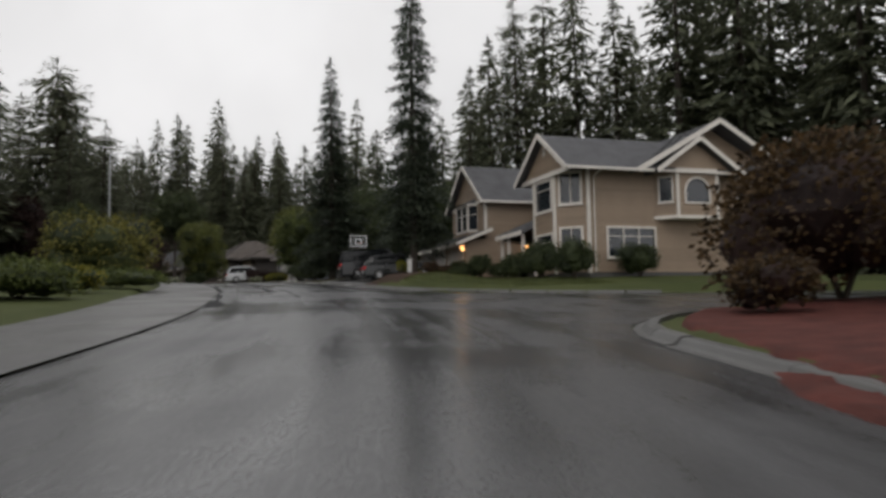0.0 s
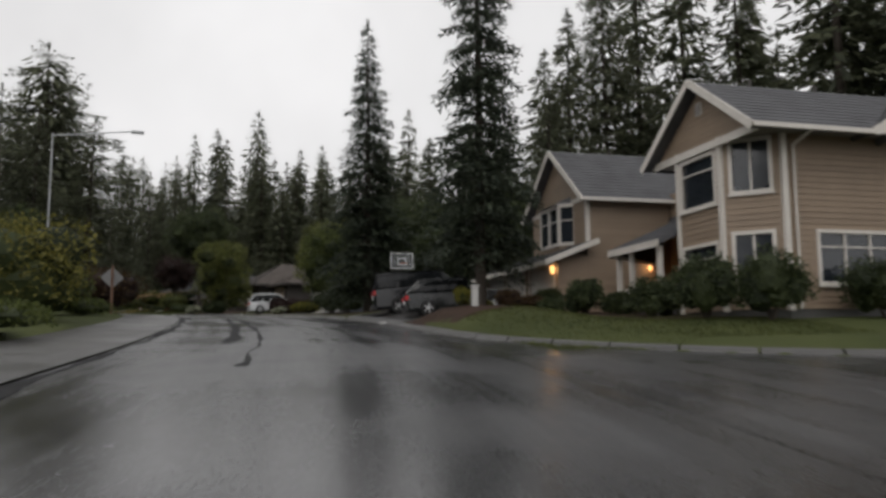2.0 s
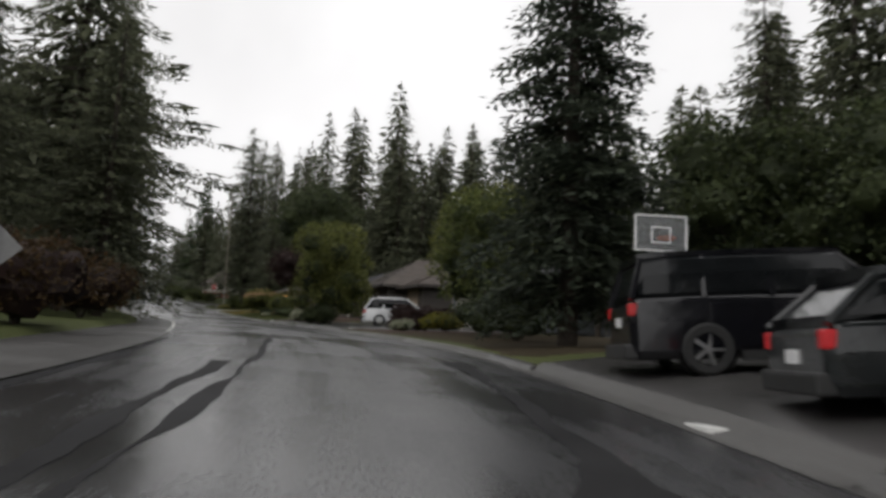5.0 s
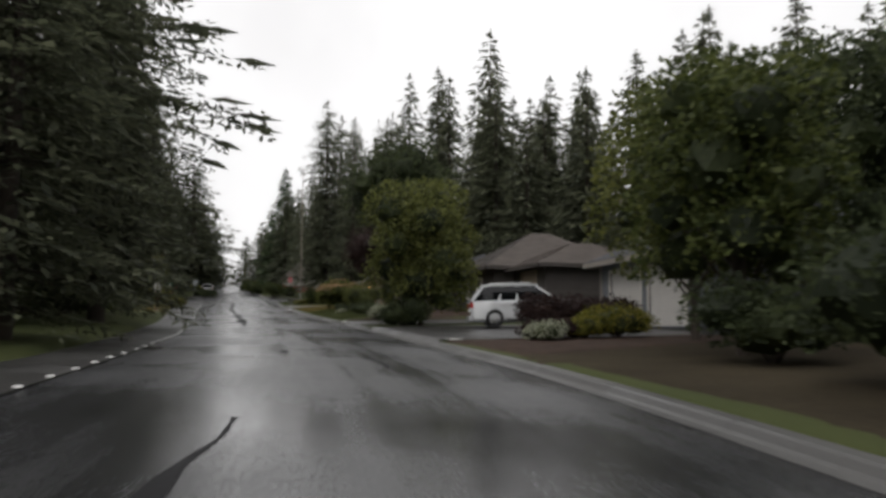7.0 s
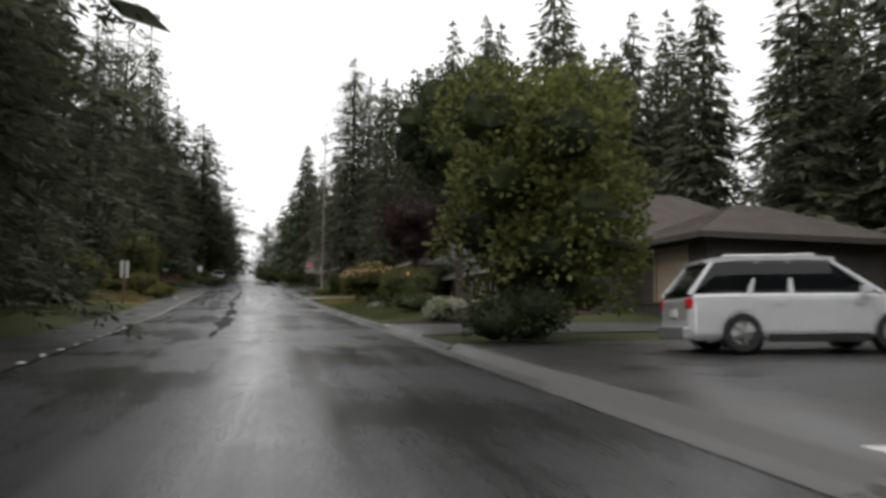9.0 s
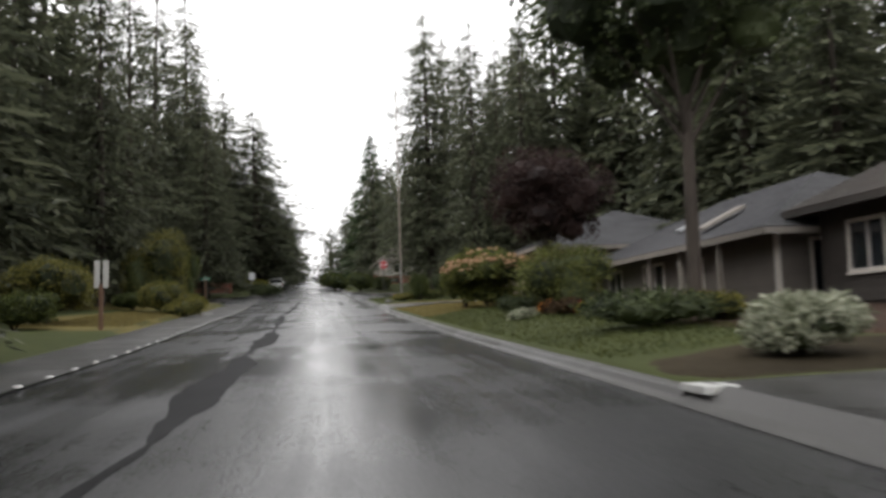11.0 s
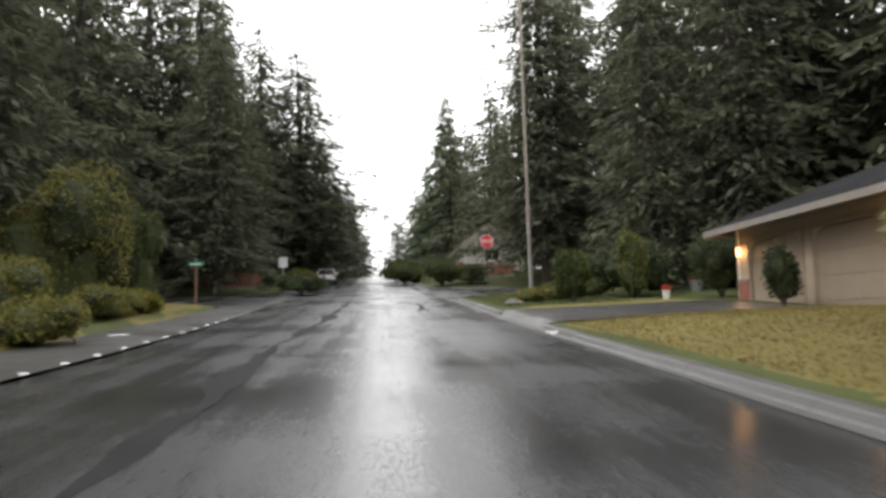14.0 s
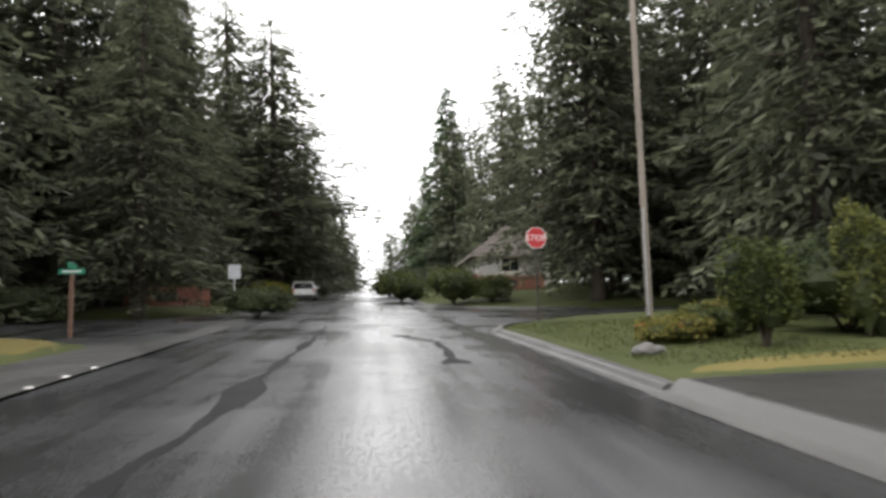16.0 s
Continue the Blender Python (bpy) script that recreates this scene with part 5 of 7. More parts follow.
    roof(h, [(-0.1, 3.95, 2.65), (-0.1, 7.6, 2.65), (4.2, 7.6, 4.5), (4.2, 3.95, 4.5)], SHINGLE)
    roof(h, [(-0.1, 7.6, 2.65), (3.4, 10.5, 2.65), (4.2, 10.5, 4.5), (4.2, 7.6, 4.5)], SHINGLE)
    beam(h, (-0.12, 3.9, 2.52), (-0.12, 7.65, 2.52), 0.06, 0.24)
    beam(h, (-0.12, 7.65, 2.52), (3.4, 10.5, 2.52), 0.06, 0.24)
    part("porch_floor", boxm(0.05, 4.2, 3.82, 10.4, -0.6, 0.26), CONCRETE, h)
    for yy in (4.2, 6.2, 7.2):
        part("porch_post", boxm(0.06, 0.22, yy, yy + 0.16, 0.26, 2.45), TRIM, h)
    rail = part("porch_rail", boxm(0.09, 0.17, 4.3, 7.2, 1.05, 1.13), TRIM, h)
    for k in range(15):
        part("baluster", boxm(0.11, 0.15, 4.42 + 0.19 * k, 4.46 + 0.19 * k, 0.3, 1.05), TRIM, rail)
    lamp(h, (3.1, 10.34, 2.35), 22)
    # garage wing
    gy0, gy1, gx, up = 10.5, 16.8, -1.0, 0.35
    eb = 5.35
    wall(h, (up, gy0), 0, 8.0, 0.15, eb, SIDING, name="garage_side")
    wall(h, (gx, gy0), 0, 1.34, 0.15, 2.75, SIDING, name="garage_side")
    wall(h, (up, gy1), -90, gy1 - gy0, 2.7, eb, SIDING, gable=(2.45, 3.15), name="garage_front")
    bay_window(h, up, 11.9, 14.9, 3.55, 5.1)
    wall(h, (gx, 20.4), -90, 20.4 - gy0, 0.15, 2.8, SIDING, [(0.4, 2.9, 0.15, 2.4), (3.4, 5.9, 0.15, 2.4), (6.6, 9.5, 0.15, 2.4)], name="garage_front")
    for a, b in ((0.4, 2.9), (3.4, 5.9), (6.6, 9.5)):
        garage_door(h, (gx, 20.4), -90, a, b, 0.12, 2.4)
    wall(h, (up + 8, gy1), 180, 8.0, 0.15, eb, SIDING, boards=False, name="garage_back")
    wall(h, (6.0, 20.4), 180, 7.0, 0.15, 2.8, SIDING, boards=False, name="garage_back")
    part("foundation", boxm(gx + 0.02, up + 7.9, gy0 + 0.02, 20.35, -1.2, 0.16), CONCRETE, h)
    part("pent_top", boxm(gx + 0.02, up + 0.05, gy0 + 0.02, 20.3, 2.6, 2.8), SIDING, h)
    roof(h, [(gx - 0.7, gy0 - 0.45, 2.55), (gx - 0.7, 20.8, 2.55), (up, 20.8, 3.4), (up, gy0 - 0.45, 3.4)], SHINGLE)
    roof(h, [(gx + 6, 20.8, 2.9), (up, 20.8, 3.4), (up, gy1, 3.4), (gx + 6, gy1, 2.9)], SHINGLE)
    beam(h, (gx - 0.72, gy0 - 0.45, 2.45), (gx - 0.72, 20.8, 2.45), 0.06, 0.2)
    beam(h, (gx - 0.72, gy0 - 0.47, 2.45), (up + 0.3, gy0 - 0.47, 3.4), 0.05, 0.22)
    for a in (gy0 - 0.45, gy1 + 0.45):
        roof(h, [(up - 0.4, a, eb - 0.18), (up + 9.0, a, eb - 0.18), (up + 9.0, 13.65, eb + 2.6), (up - 0.4, 13.65, eb + 2.6)], SHINGLE)
        beam(h, (up - 0.42, a, eb - 0.24), (up - 0.42, 13.65, eb + 2.55), 0.05, 0.22)
    part("belly_band", boxm(up - 0.05, up + 0.03, gy0, gy1, 5.2, 5.38), TRIM, h)
    beam(h, (up - 0.5, gy0 - 0.48, eb - 0.22), (up + 8.9, gy0 - 0.48, eb - 0.22), 0.12, 0.13, TRIM, "gutter")
    part("corner_trim", boxm(up - 0.06, up + 0.1, gy0 - 0.06, gy0 + 0.1, 3.3, eb - 0.1), TRIM, h)
    lamp(h, (gx - 0.16, gy0 + 0.3, 2.2), 26)
    for a, b, c in ((2.5, 2.2, r), (5.0, 2.2, r), (3.0, 13.65, eb + 2.6)):
        part("roof_vent", tubem((a, b, c - 0.2), (a, b, c + 0.2), 0.07, 0.07, 8), DARKSTEEL, h)
    return h


def hip_roof(h, x0, x1, y0, y1, z, rise_, mat, over=0.6, edge=None):
    """Four slopes to a ridge along the longer side."""
    x0, x1, y0, y1 = x0 - over, x1 + over, y0 - over, y1 + over
    if x1 - x0 > y1 - y0:
        k = (y1 - y0) / 2
        a, b = (x0 + k, y0 + k, z + rise_), (x1 - k, y0 + k, z + rise_)
    else:
        k = (x1 - x0) / 2
        a, b = (x0 + k, y0 + k, z + rise_), (x0 + k, y1 - k, z + rise_)
    c = [(x0, y0, z), (x1, y0, z), (x1, y1, z), (x0, y1, z)]
    if x1 - x0 > y1 - y0:
        quads = [(c[0], c[1], b, a), (c[2], c[3], a, b), (c[3], c[0], a, a), (c[1], c[2], b, b)]
    else:
        quads = [(c[0], c[1], a, a), (c[1], c[2], b, a), (c[2], c[3], b, b), (c[3], c[0], a, b)]
    for q in quads:
        roof(h, q, mat)
    for p, q in zip(c, c[1:] + c[:1]):
        beam(h, (p[0], p[1], z - 0.12), (q[0], q[1], z - 0.12), 0.1, 0.2, edge or TRIM, "gutter")


def plain_walls(h, x0, x1, y0, y1, z0, z1, mat, fronts, lap=0.2, door=None, edge=None):
    """Four walls; fronts maps a side (s, w, n, e) to its openings and bars."""
    sides = {"s": ((x0, y0), 0, x1 - x0), "e": ((x1, y0), 90, y1 - y0), "n": ((x1, y1), 180, x1 - x0), "w": ((x0, y1), -90, y1 - y0)}
    for key, (org, turn, length) in sides.items():
        holes = fronts.get(key, [])
        wall(h, org, turn, length, z0, z1, mat, [o[:4] for o in holes], lap, boards=key in fronts)
        for a, b, c, d, what in holes:
            if what == "door":
                garage_door(h, org, turn, a, b, c, d, door)
            else:
                window(h, org, turn, a, b, c, d, what)
    part("foundation", boxm(x0 + 0.05, x1 - 0.05, y0 + 0.05, y1 - 0.05, z0 - 2.2, z0 + 0.02), CONCRETE, h)
    for a, b in ((x0, y0), (x1, y0), (x0, y1), (x1, y1)):
        part("corner_trim", boxm(a - 0.07, a + 0.07, b - 0.07, b + 0.07, z0, z1), edge or TRIM, h)


def grey_house():
    """Dark blue-grey house with a white double garage, behind the yellow shrubs."""
    x, y = spot(82.6, 13.7)
    h = thing("house", pose(x, y, ground_at(84, 15) + 0.1, 0, 0, heading(84)), "dark slate-blue two-storey house with white garage doors", "house")
    # local x runs on along the street, local y towards the street
    m = [(0.6, 3.3, 0.05, 2.35, "door"), (4.0, 6.7, 0.05, 2.35, "door")]
    plain_walls(h, 0, 7.6, -7, 0, 0, 2.8, GREYBLUE, {"n": [(7.6 - b, 7.6 - a, c, d, w) for a, b, c, d, w in m], "w": [], "e": []}, edge=DULLTRIM)
    hip_roof(h, 0, 7.6, -7, 0, 2.85, 2.0, SHINGLE, edge=DULLTRIM)
    plain_walls(h, 4.0, 11.5, -13, -4.0, 0, 6.5, GREYBLUE, {"n": [(1.3, 3.2, 4.4, 5.9, (2, 1)), (4.9, 6.4, 4.4, 5.9, (2, 1))], "w": [(2.0, 3.2, 4.4, 5.9, (2, 1))]})
    hip_roof(h, 4.0, 11.5, -13, -4.0, 6.55, 2.3, SHINGLE, 0.8, DULLTRIM)
    return h


def rambler():
    """Long single-storey house under a brown hipped roof, behind the parked car."""
    x, y = spot(110.0, 14.8)
    h = thing("house", pose(x, y, ground_at(108, 15) + 0.45, 0, 0, heading(108)), "low single-storey brown house, walls darkened for eave shade, under a brown hipped roof", "house")
    plain_walls(h, -1.5, 7.0, -10, 0, 0, 2.75, DARKWALL, {"n": [(1.2, 2.6, 0.9, 2.2, (2, 1)), (4.6, 5.6, 0.05, 2.15, (1, 1))], "w": []}, edge=DARKWALL)
    hip_roof(h, -1.5, 7.0, -10, 0, 2.8, 2.9, BROWNSHINGLE, 0.8, DARKWALL)
    plain_walls(h, -7.0, -1.3, -9.4, -1.4, 0, 2.55, DARKWALL, {"n": [(1.6, 4.2, 0.05, 2.2, "door")], "w": []}, door=TANDOOR, edge=DARKWALL)
    hip_roof(h, -7.0, -0.5, -9.4, -1.4, 2.6, 1.7, BROWNSHINGLE, 0.75, DARKWALL)
    return h


def garden_house():
    """Single-storey house with crossing grey roofs behind the flower beds."""
    x, y = spot(111, 15.0)
    h = thing("house", pose(x, y, rise(120) + 0.25, 0, 0, heading(120)), "single-storey grey-brown house with crossing grey shingle roofs", "house")
    plain_walls(h, 7, 23.5, -8, 1.2, 0, 2.6, TAUPE, {"n": [(1.5, 3.2, 0.9, 2.2, (2, 1)), (6, 8, 0.9, 2.2, (2, 1)), (10.6, 11.5, 0.1, 2.1, (1, 1))], "w": [(1.2, 2.0, 0.7, 2.3, (1, 1))], "e": []})
    hip_roof(h, 7, 23.5, -8, 1.2, 2.65, 2.7, SHINGLE, 0.9, DULLTRIM)
    for px in (9.5, 12.5, 15.5):
        part("porch_column", boxm(px - 0.08, px + 0.08, 1.75, 1.91, -0.3, 2.5), DULLTRIM, h)
    # front slope: pale slab standing in for wet sky sheen, and a pale vent hood
    slope = math.atan2(2.7, 5.5)
    for px, w, ln, mat, name in ((11.6, 0.7, 1.9, DULLTRIM, "wet_sheen_slab"), (14.8, 0.5, 0.5, STEEL, "roof_vent")):
        m = pose(px, 0.6, 3.55, math.degrees(-slope), 0, 0)
        part(name, boxm(-w / 2, w / 2, -ln / 2, ln / 2, 0.0, 0.12, m, bevel=0.02), mat, h)
    return h


def cream_house():
    """Cream single-storey house, two wide arched garage doors facing the street."""
    x, y = spot(137.5, 17.2)
    h = thing("house", pose(x, y, rise(150.5) + 0.22, 0, 0, heading(146)), "cream single-storey house with lit lamps beside arched garage doors", "house")
    doors = [(0.8, 4.1, -0.75, 2.0, "door"), (4.75, 8.05, -0.75, 2.0, "door"), (10.2, 11.8, 0.6, 1.9, (2, 1))]
    plain_walls(h, 0, 13, -8, 5.0, -0.8, 2.5, CREAM, {"n": doors, "e": [], "w": [(3.0, 4.6, 0.6, 1.9, (2, 1))]}, door=TANDOOR)
    hip_roof(h, 0, 13, -8, 5.0, 2.55, 2.9, SHINGLE, 0.85, DULLTRIM)
    for a, b, _, top, _ in doors[:2]:
        for e, x0 in ((1, a), (-1, b)):
            bm = bmesh.new()
            arc = [(13 - x0 - e * 0.6 * (1 - math.cos(k * math.pi / 12)), top - 0.6 * (1 - math.sin(k * math.pi / 12))) for k in range(7)]
            pts = [(13 - x0, top)] + arc
            lo, hi = [bm.verts.new((p, 4.96, z)) for p, z in pts], [bm.verts.new((p, 5.03, z)) for p, z in pts]
            bm.faces.new(lo)
            bm.faces.new(hi[::-1])
            for q in range(len(pts)):
                r = (q + 1) % len(pts)
                bm.faces.new((lo[q], lo[r], hi[r], hi[q]))
            part("arch_corner", bm, CREAM, h)
    for a, b, c, d in ((12.32, 13.0, 5.02, 5.07), (13.02, 13.07, 3.0, 5.0)):
        wains = part("brick_wainscot", boxm(a, b, c, d, -0.8, 0.75), MORTAR, h, "red brick wainscot")
        part("brick_face", boxm(a - 0.012, b + 0.012, c - 0.012, d + 0.012, -0.8, 0.71), BRICK, wains)
        part("brick_cap", boxm(a - 0.05, b + 0.05, c - 0.03, d + 0.03, 0.73, 0.8), DULLTRIM, wains)
    lamp(h, (12.72, 5.16, 1.7), 16)
    lamp(h, (4.5, 5.16, 1.75), 13)
    return h


def corner_house():
    """White house with a brown roof beyond the junction."""
    x, y = spot(203.0, 8.2)
    h = thing("house", pose(x, y, ground_at(203, 12.5) + 0.4, 0, 0, heading(203)), "off-white house with a brown hipped roof beyond the junction", "house")
    plain_walls(h, 0, 9, -6.8, -1.0, -0.6, 2.2, WHITEWALL, {"w": [(2, 3.4, 0.9, 1.9, (2, 1))], "n": [(2, 3.4, 0.9, 1.9, (2, 1))]})
    hip_roof(h, 0, 9, -6.8, -1.0, 2.25, 2.7, BROWNSHINGLE, 0.6, DULLTRIM)
    return h


tan_house()
grey_house()
rambler()
garden_house()
cream_house()
corner_house()


# ---- vehicles ----
def wheel_meshes(r, w):
    bm = bmesh.new()
    n = 20
    prof = [(0.62, -0.48), (0.9, -0.5), (1.0, -0.36), (1.0, 0.36), (0.9, 0.5), (0.62, 0.48)]
    rings = [[bm.verts.new((r * a * math.cos(2 * math.pi * i / n), w * b, r * a * math.sin(2 * math.pi * i / n))) for i in range(n)] for a, b in prof]
    for p, q in zip(rings, rings[1:] + rings[:1]):
        for i in range(n):
            bm.faces.new((p[i], p[(i + 1) % n], q[(i + 1) % n], q[i]))
    bmesh.ops.recalc_face_normals(bm, faces=bm.faces)
    tm = bpy.data.meshes.new("tyre")
    bm.to_mesh(tm)
    bm.free()
    tm.materials.append(TYRE)
    bm = bmesh.new()
    for e in (-1, 1):
        tube(bm, (0, 0.30 * w * e, 0), (0, 0.38 * w * e, 0), r * 0.16, r * 0.12, 10)
        for k in range(5):
            a = 2 * math.pi * k / 5
            box(bm, 0, r * 0.6, 0.28 * w * e - 0.015, 0.28 * w * e + 0.015, -r * 0.08, r * 0.08, Matrix.Rotation(a, 4, "Y"))
    tube(bm, (0, -0.42 * w, 0), (0, 0.42 * w, 0), r * 0.63, r * 0.63, 20, False)
    rm = bpy.data.meshes.new("rim")
    bm.to_mesh(rm)
    bm.free()
    rm.materials.append(RIM)
    return tm, rm


def loft(stations, ring):
    """Skin through rings: stations of (x, half width, z low, z high, shoulder)."""
    bm = bmesh.new()
    rings = []
    for st in stations:
        rings.append([bm.verts.new(p) for p in ring(*st)])
    n = len(rings[0])
    for a, b in zip(rings, rings[1:]):
        for i in range(n):
            bm.faces.new((a[i], a[(i + 1) % n], b[(i + 1) % n], b[i]))
    bm.faces.new(rings[0])
    bm.faces.new(rings[-1][::-1])
    return bm


def car(name, m, label, paint, length, width, height, belt, hood, screen0, screen1, back, wheel_r, wb0, wb1, rack=False, lit=False, flank=None):
    """A car with its tail at x = 0 and its nose at x = length. belt: window line; hood: bonnet height; screen0..1: windscreen; back: rake of the tail glass."""
    c = thing(name, m, label, "car")
    w = width / 2
    low = wheel_r * 0.62

    def ring(x, hw, z0, z1, inset):
        return [(x, -hw * 0.9, z0), (x, -hw, z0 + 0.12), (x, -hw, z0 + 0.6 * (z1 - z0)), (x, -hw * (1 - inset * 0.4), z1 - 0.06), (x, -hw * (1 - inset), z1),
                (x, hw * (1 - inset), z1), (x, hw * (1 - inset * 0.4), z1 - 0.06), (x, hw, z0 + 0.6 * (z1 - z0)), (x, hw, z0 + 0.12), (x, hw * 0.9, z0)]

    body = loft([(0.0, w * 0.9, low + 0.1, belt - 0.1, 0.1), (0.12, w * 0.98, low, belt, 0.06), (0.8, w, low, belt + 0.01, 0.04), (screen0 - 0.2, w, low, belt, 0.04),
                 (screen0 + 0.1, w, low, hood + 0.04, 0.06), (length - 0.7, w * 0.97, low, hood - 0.03, 0.1), (length - 0.2, w * 0.9, low, hood - 0.14, 0.14),
                 (length, w * 0.74, low + 0.08, hood - 0.32, 0.16)], ring)
    ob = part("body", body, paint, c, smooth=False)
    for mod in (ob.modifiers.new("soften", "BEVEL"),):
        mod.width, mod.segments, mod.limit_method = 0.03, 2, "ANGLE"
    # cabin: glass shell with painted roof and pillars
    cab = loft([(0.06, w * 0.93, belt - 0.05, belt + 0.0, 0.02), (0.1 + back, w * 0.9, belt - 0.05, height - 0.06, 0.16), (0.5 + back, w * 0.92, belt - 0.05, height - 0.01, 0.16),
                (screen1, w * 0.92, belt - 0.05, height, 0.16), (screen0 + 0.05, w * 0.94, belt - 0.05, belt + 0.03, 0.04)], ring)
    part("cabin_glass", cab, CARGLASS, c)
    top = loft([(0.05 + back, w * 0.78, height - 0.08, height - 0.025, 0.1), (0.5 + back, w * 0.8, height - 0.05, height + 0.015, 0.1), (screen1 - 0.3, w * 0.8, height - 0.05, height + 0.025, 0.1),
                (screen1 + 0.12, w * 0.78, height - 0.07, height - 0.01, 0.1)], ring)
    part("roof", top, paint, c)
    for e in (-1, 1):
        ya, yb = e * w * 0.945, e * w * 0.8
        for xa, xb in ((0.04, 0.1 + back), (1.15, 1.1 + back * 0.6), ((screen1 + 1.15) / 2, (screen1 + 1.15) / 2), (screen0 + 0.1, screen1 + 0.02)):
            p = Vector((xa, ya, belt - 0.02))
            q = Vector((xb, yb, height - 0.04))
            part("pillar", tubem(p, q, 0.055, 0.045, 6), paint, c)
        for xa, xb in ((1.2, (screen1 + 1.15) / 2 - 0.03), ((screen1 + 1.15) / 2 + 0.03, screen0 - 0.15)):
            door = part("door", boxm(xa, xb, e * w - 0.012, e * w + 0.012, low + 0.16, belt - 0.1, bevel=0.01), paint, c)
            part("door_handle", boxm(xb - 0.3, xb - 0.12, e * (w + 0.01) - 0.015, e * (w + 0.01) + 0.02, belt - 0.24, belt - 0.2), flank or paint, door)
        mirror = part("mirror", boxm(screen0 - 0.35, screen0 - 0.2, e * (w + 0.12) - 0.1, e * (w + 0.12) + 0.1, belt - 0.02, belt + 0.14, bevel=0.03), paint, c)
        part("tail_light", boxm(-0.02, 0.14, e * w * 0.88 - 0.07, e * w * 0.88 + 0.07, belt - 0.27, belt - 0.07, bevel=0.03), TAILON if lit else TAIL, c, "red tail light")
        part("headlight", boxm(length - 0.34, length - 0.14, e * w * 0.7 - 0.16, e * w * 0.7 + 0.14, hood - 0.36, hood - 0.18, bevel=0.02), HEAD, c, "clear headlight")
        part("sill", boxm(wb0 + wheel_r + 0.1, wb1 - wheel_r - 0.1, e * w - 0.04, e * w + 0.02, low - 0.03, low + 0.12), PLASTIC, c)
        for x in (wb0, wb1):
            part("wheel_arch", tubem((x, e * (w - 0.16), wheel_r), (x, e * (w + 0.015), wheel_r), wheel_r * 1.13, wheel_r * 1.13, 22, False), PLASTIC, c)
            wh = part("wheel", tubem((x, e * (w - 0.2), wheel_r), (x, e * (w - 0.1), wheel_r), 0.06, 0.06, 8), DARKSTEEL, c)
            tm, rm = wheel_meshes(wheel_r, 0.24)
            part("tyre", tm, TYRE, wh, m=pose(x, e * (w - 0.08), wheel_r))
            part("rim", rm, RIM, wh, m=pose(x, e * (w - 0.08), wheel_r))
    part("bumper", boxm(-0.1, 0.12, -w * 0.92, w * 0.92, low + 0.02, low + 0.26, bevel=0.04), flank or PLASTIC, c)
    part("bumper", boxm(length - 0.18, length + 0.05, -w * 0.8, w * 0.8, low + 0.02, low + 0.26, bevel=0.04), PLASTIC, c)
    part("number_plate", boxm(-0.03, 0.0, -0.16, 0.16, belt - 0.42, belt - 0.27), SIGNWHITE, c)
    if rack:
        for e in (-1, 1):
            part("roof_rail", tubem((0.35 + back, e * w * 0.66, height + 0.09), (screen1 - 0.2, e * w * 0.66, height + 0.1), 0.025, 0.025, 8), paint, c)
            for x in (0.45 + back, screen1 - 0.3):
                part("rail_foot", tubem((x, e * w * 0.66, height - 0.02), (x, e * w * 0.66, height + 0.09), 0.025, 0.02, 6), PLASTIC, c)
        for x in (0.7 + back, screen1 - 0.7):
            part("cross_bar", tubem((x, -w * 0.66, height + 0.1), (x, w * 0.66, height + 0.1), 0.018, 0.018, 6), flank or STEEL, c)
        part("spoiler", boxm(-0.02 + back, 0.22 + back, -w * 0.7, w * 0.7, height - 0.05, height + 0.01, bevel=0.02), paint, c)
    return c


def parked(s, d, away=0.0, lift=0.02):
    """A pose with x pointing away from the street."""
    x, y = spot(s, d)
    u, v = spot(s, d + 4)
    z0, z1 = ground_at(s, d) + 0.035, ground_at(s, d + 4) + 0.035
    return pose(x, y, z0, 0, -math.degrees(math.atan2(z1 - z0, 4)), math.degrees(math.atan2(v - y, u - x)) + away)


car("black_suv", parked(52.7, 4.55, -12), "large black sport utility vehicle parked on the driveway", BLACKPAINT, 5.4, 1.98, 1.86, 1.2, 1.12, 3.9, 3.2, 0.14, 0.4, 1.15, 4.4)
car("dark_hatchback", parked(48.3, 4.75, -11), "dark green-grey hatchback car with a red tail light on the driveway", GREENPAINT, 4.6, 1.76, 1.47, 0.96, 0.92, 3.2, 2.4, 0.5, 0.33, 0.9, 3.6, lit=True)
car("silver_suv", parked(90.2, 7.7, -12), "silver-white sport utility vehicle with roof bars on a driveway", SILVER, 4.78, 1.9, 1.72, 1.09, 1.05, 3.5, 2.7, 0.42, 0.37, 0.98, 3.78, rack=True, flank=STEEL)
x, y = spot(205, -4.6)
car("white_car", pose(x, y, rise(205) + 0.02, 0, -4, heading(205)), "white car parked far up the street", WHITECAR, 4.5, 1.8, 1.5, 0.98, 0.95, 3.1, 2.4, 0.45, 0.33, 0.9, 3.5)
x, y = spot(214, 3.4)
car("dark_car", pose(x, y, rise(214) + 0.02, 0, -4, heading(214)), "dark car parked far up the street", GREENPAINT, 4.5, 1.8, 1.5, 0.98, 0.95, 3.1, 2.4, 0.45, 0.33, 0.9, 3.5)


# ---- signs, posts and other street things ----
def face(s, d, lift=0.0, turn=0.0):
    """A pose at a station, x along the street, z up."""
    x, y = spot(s, d)
    return pose(x, y, ground_at(s, d) + lift, 0, 0, heading(s) + turn)


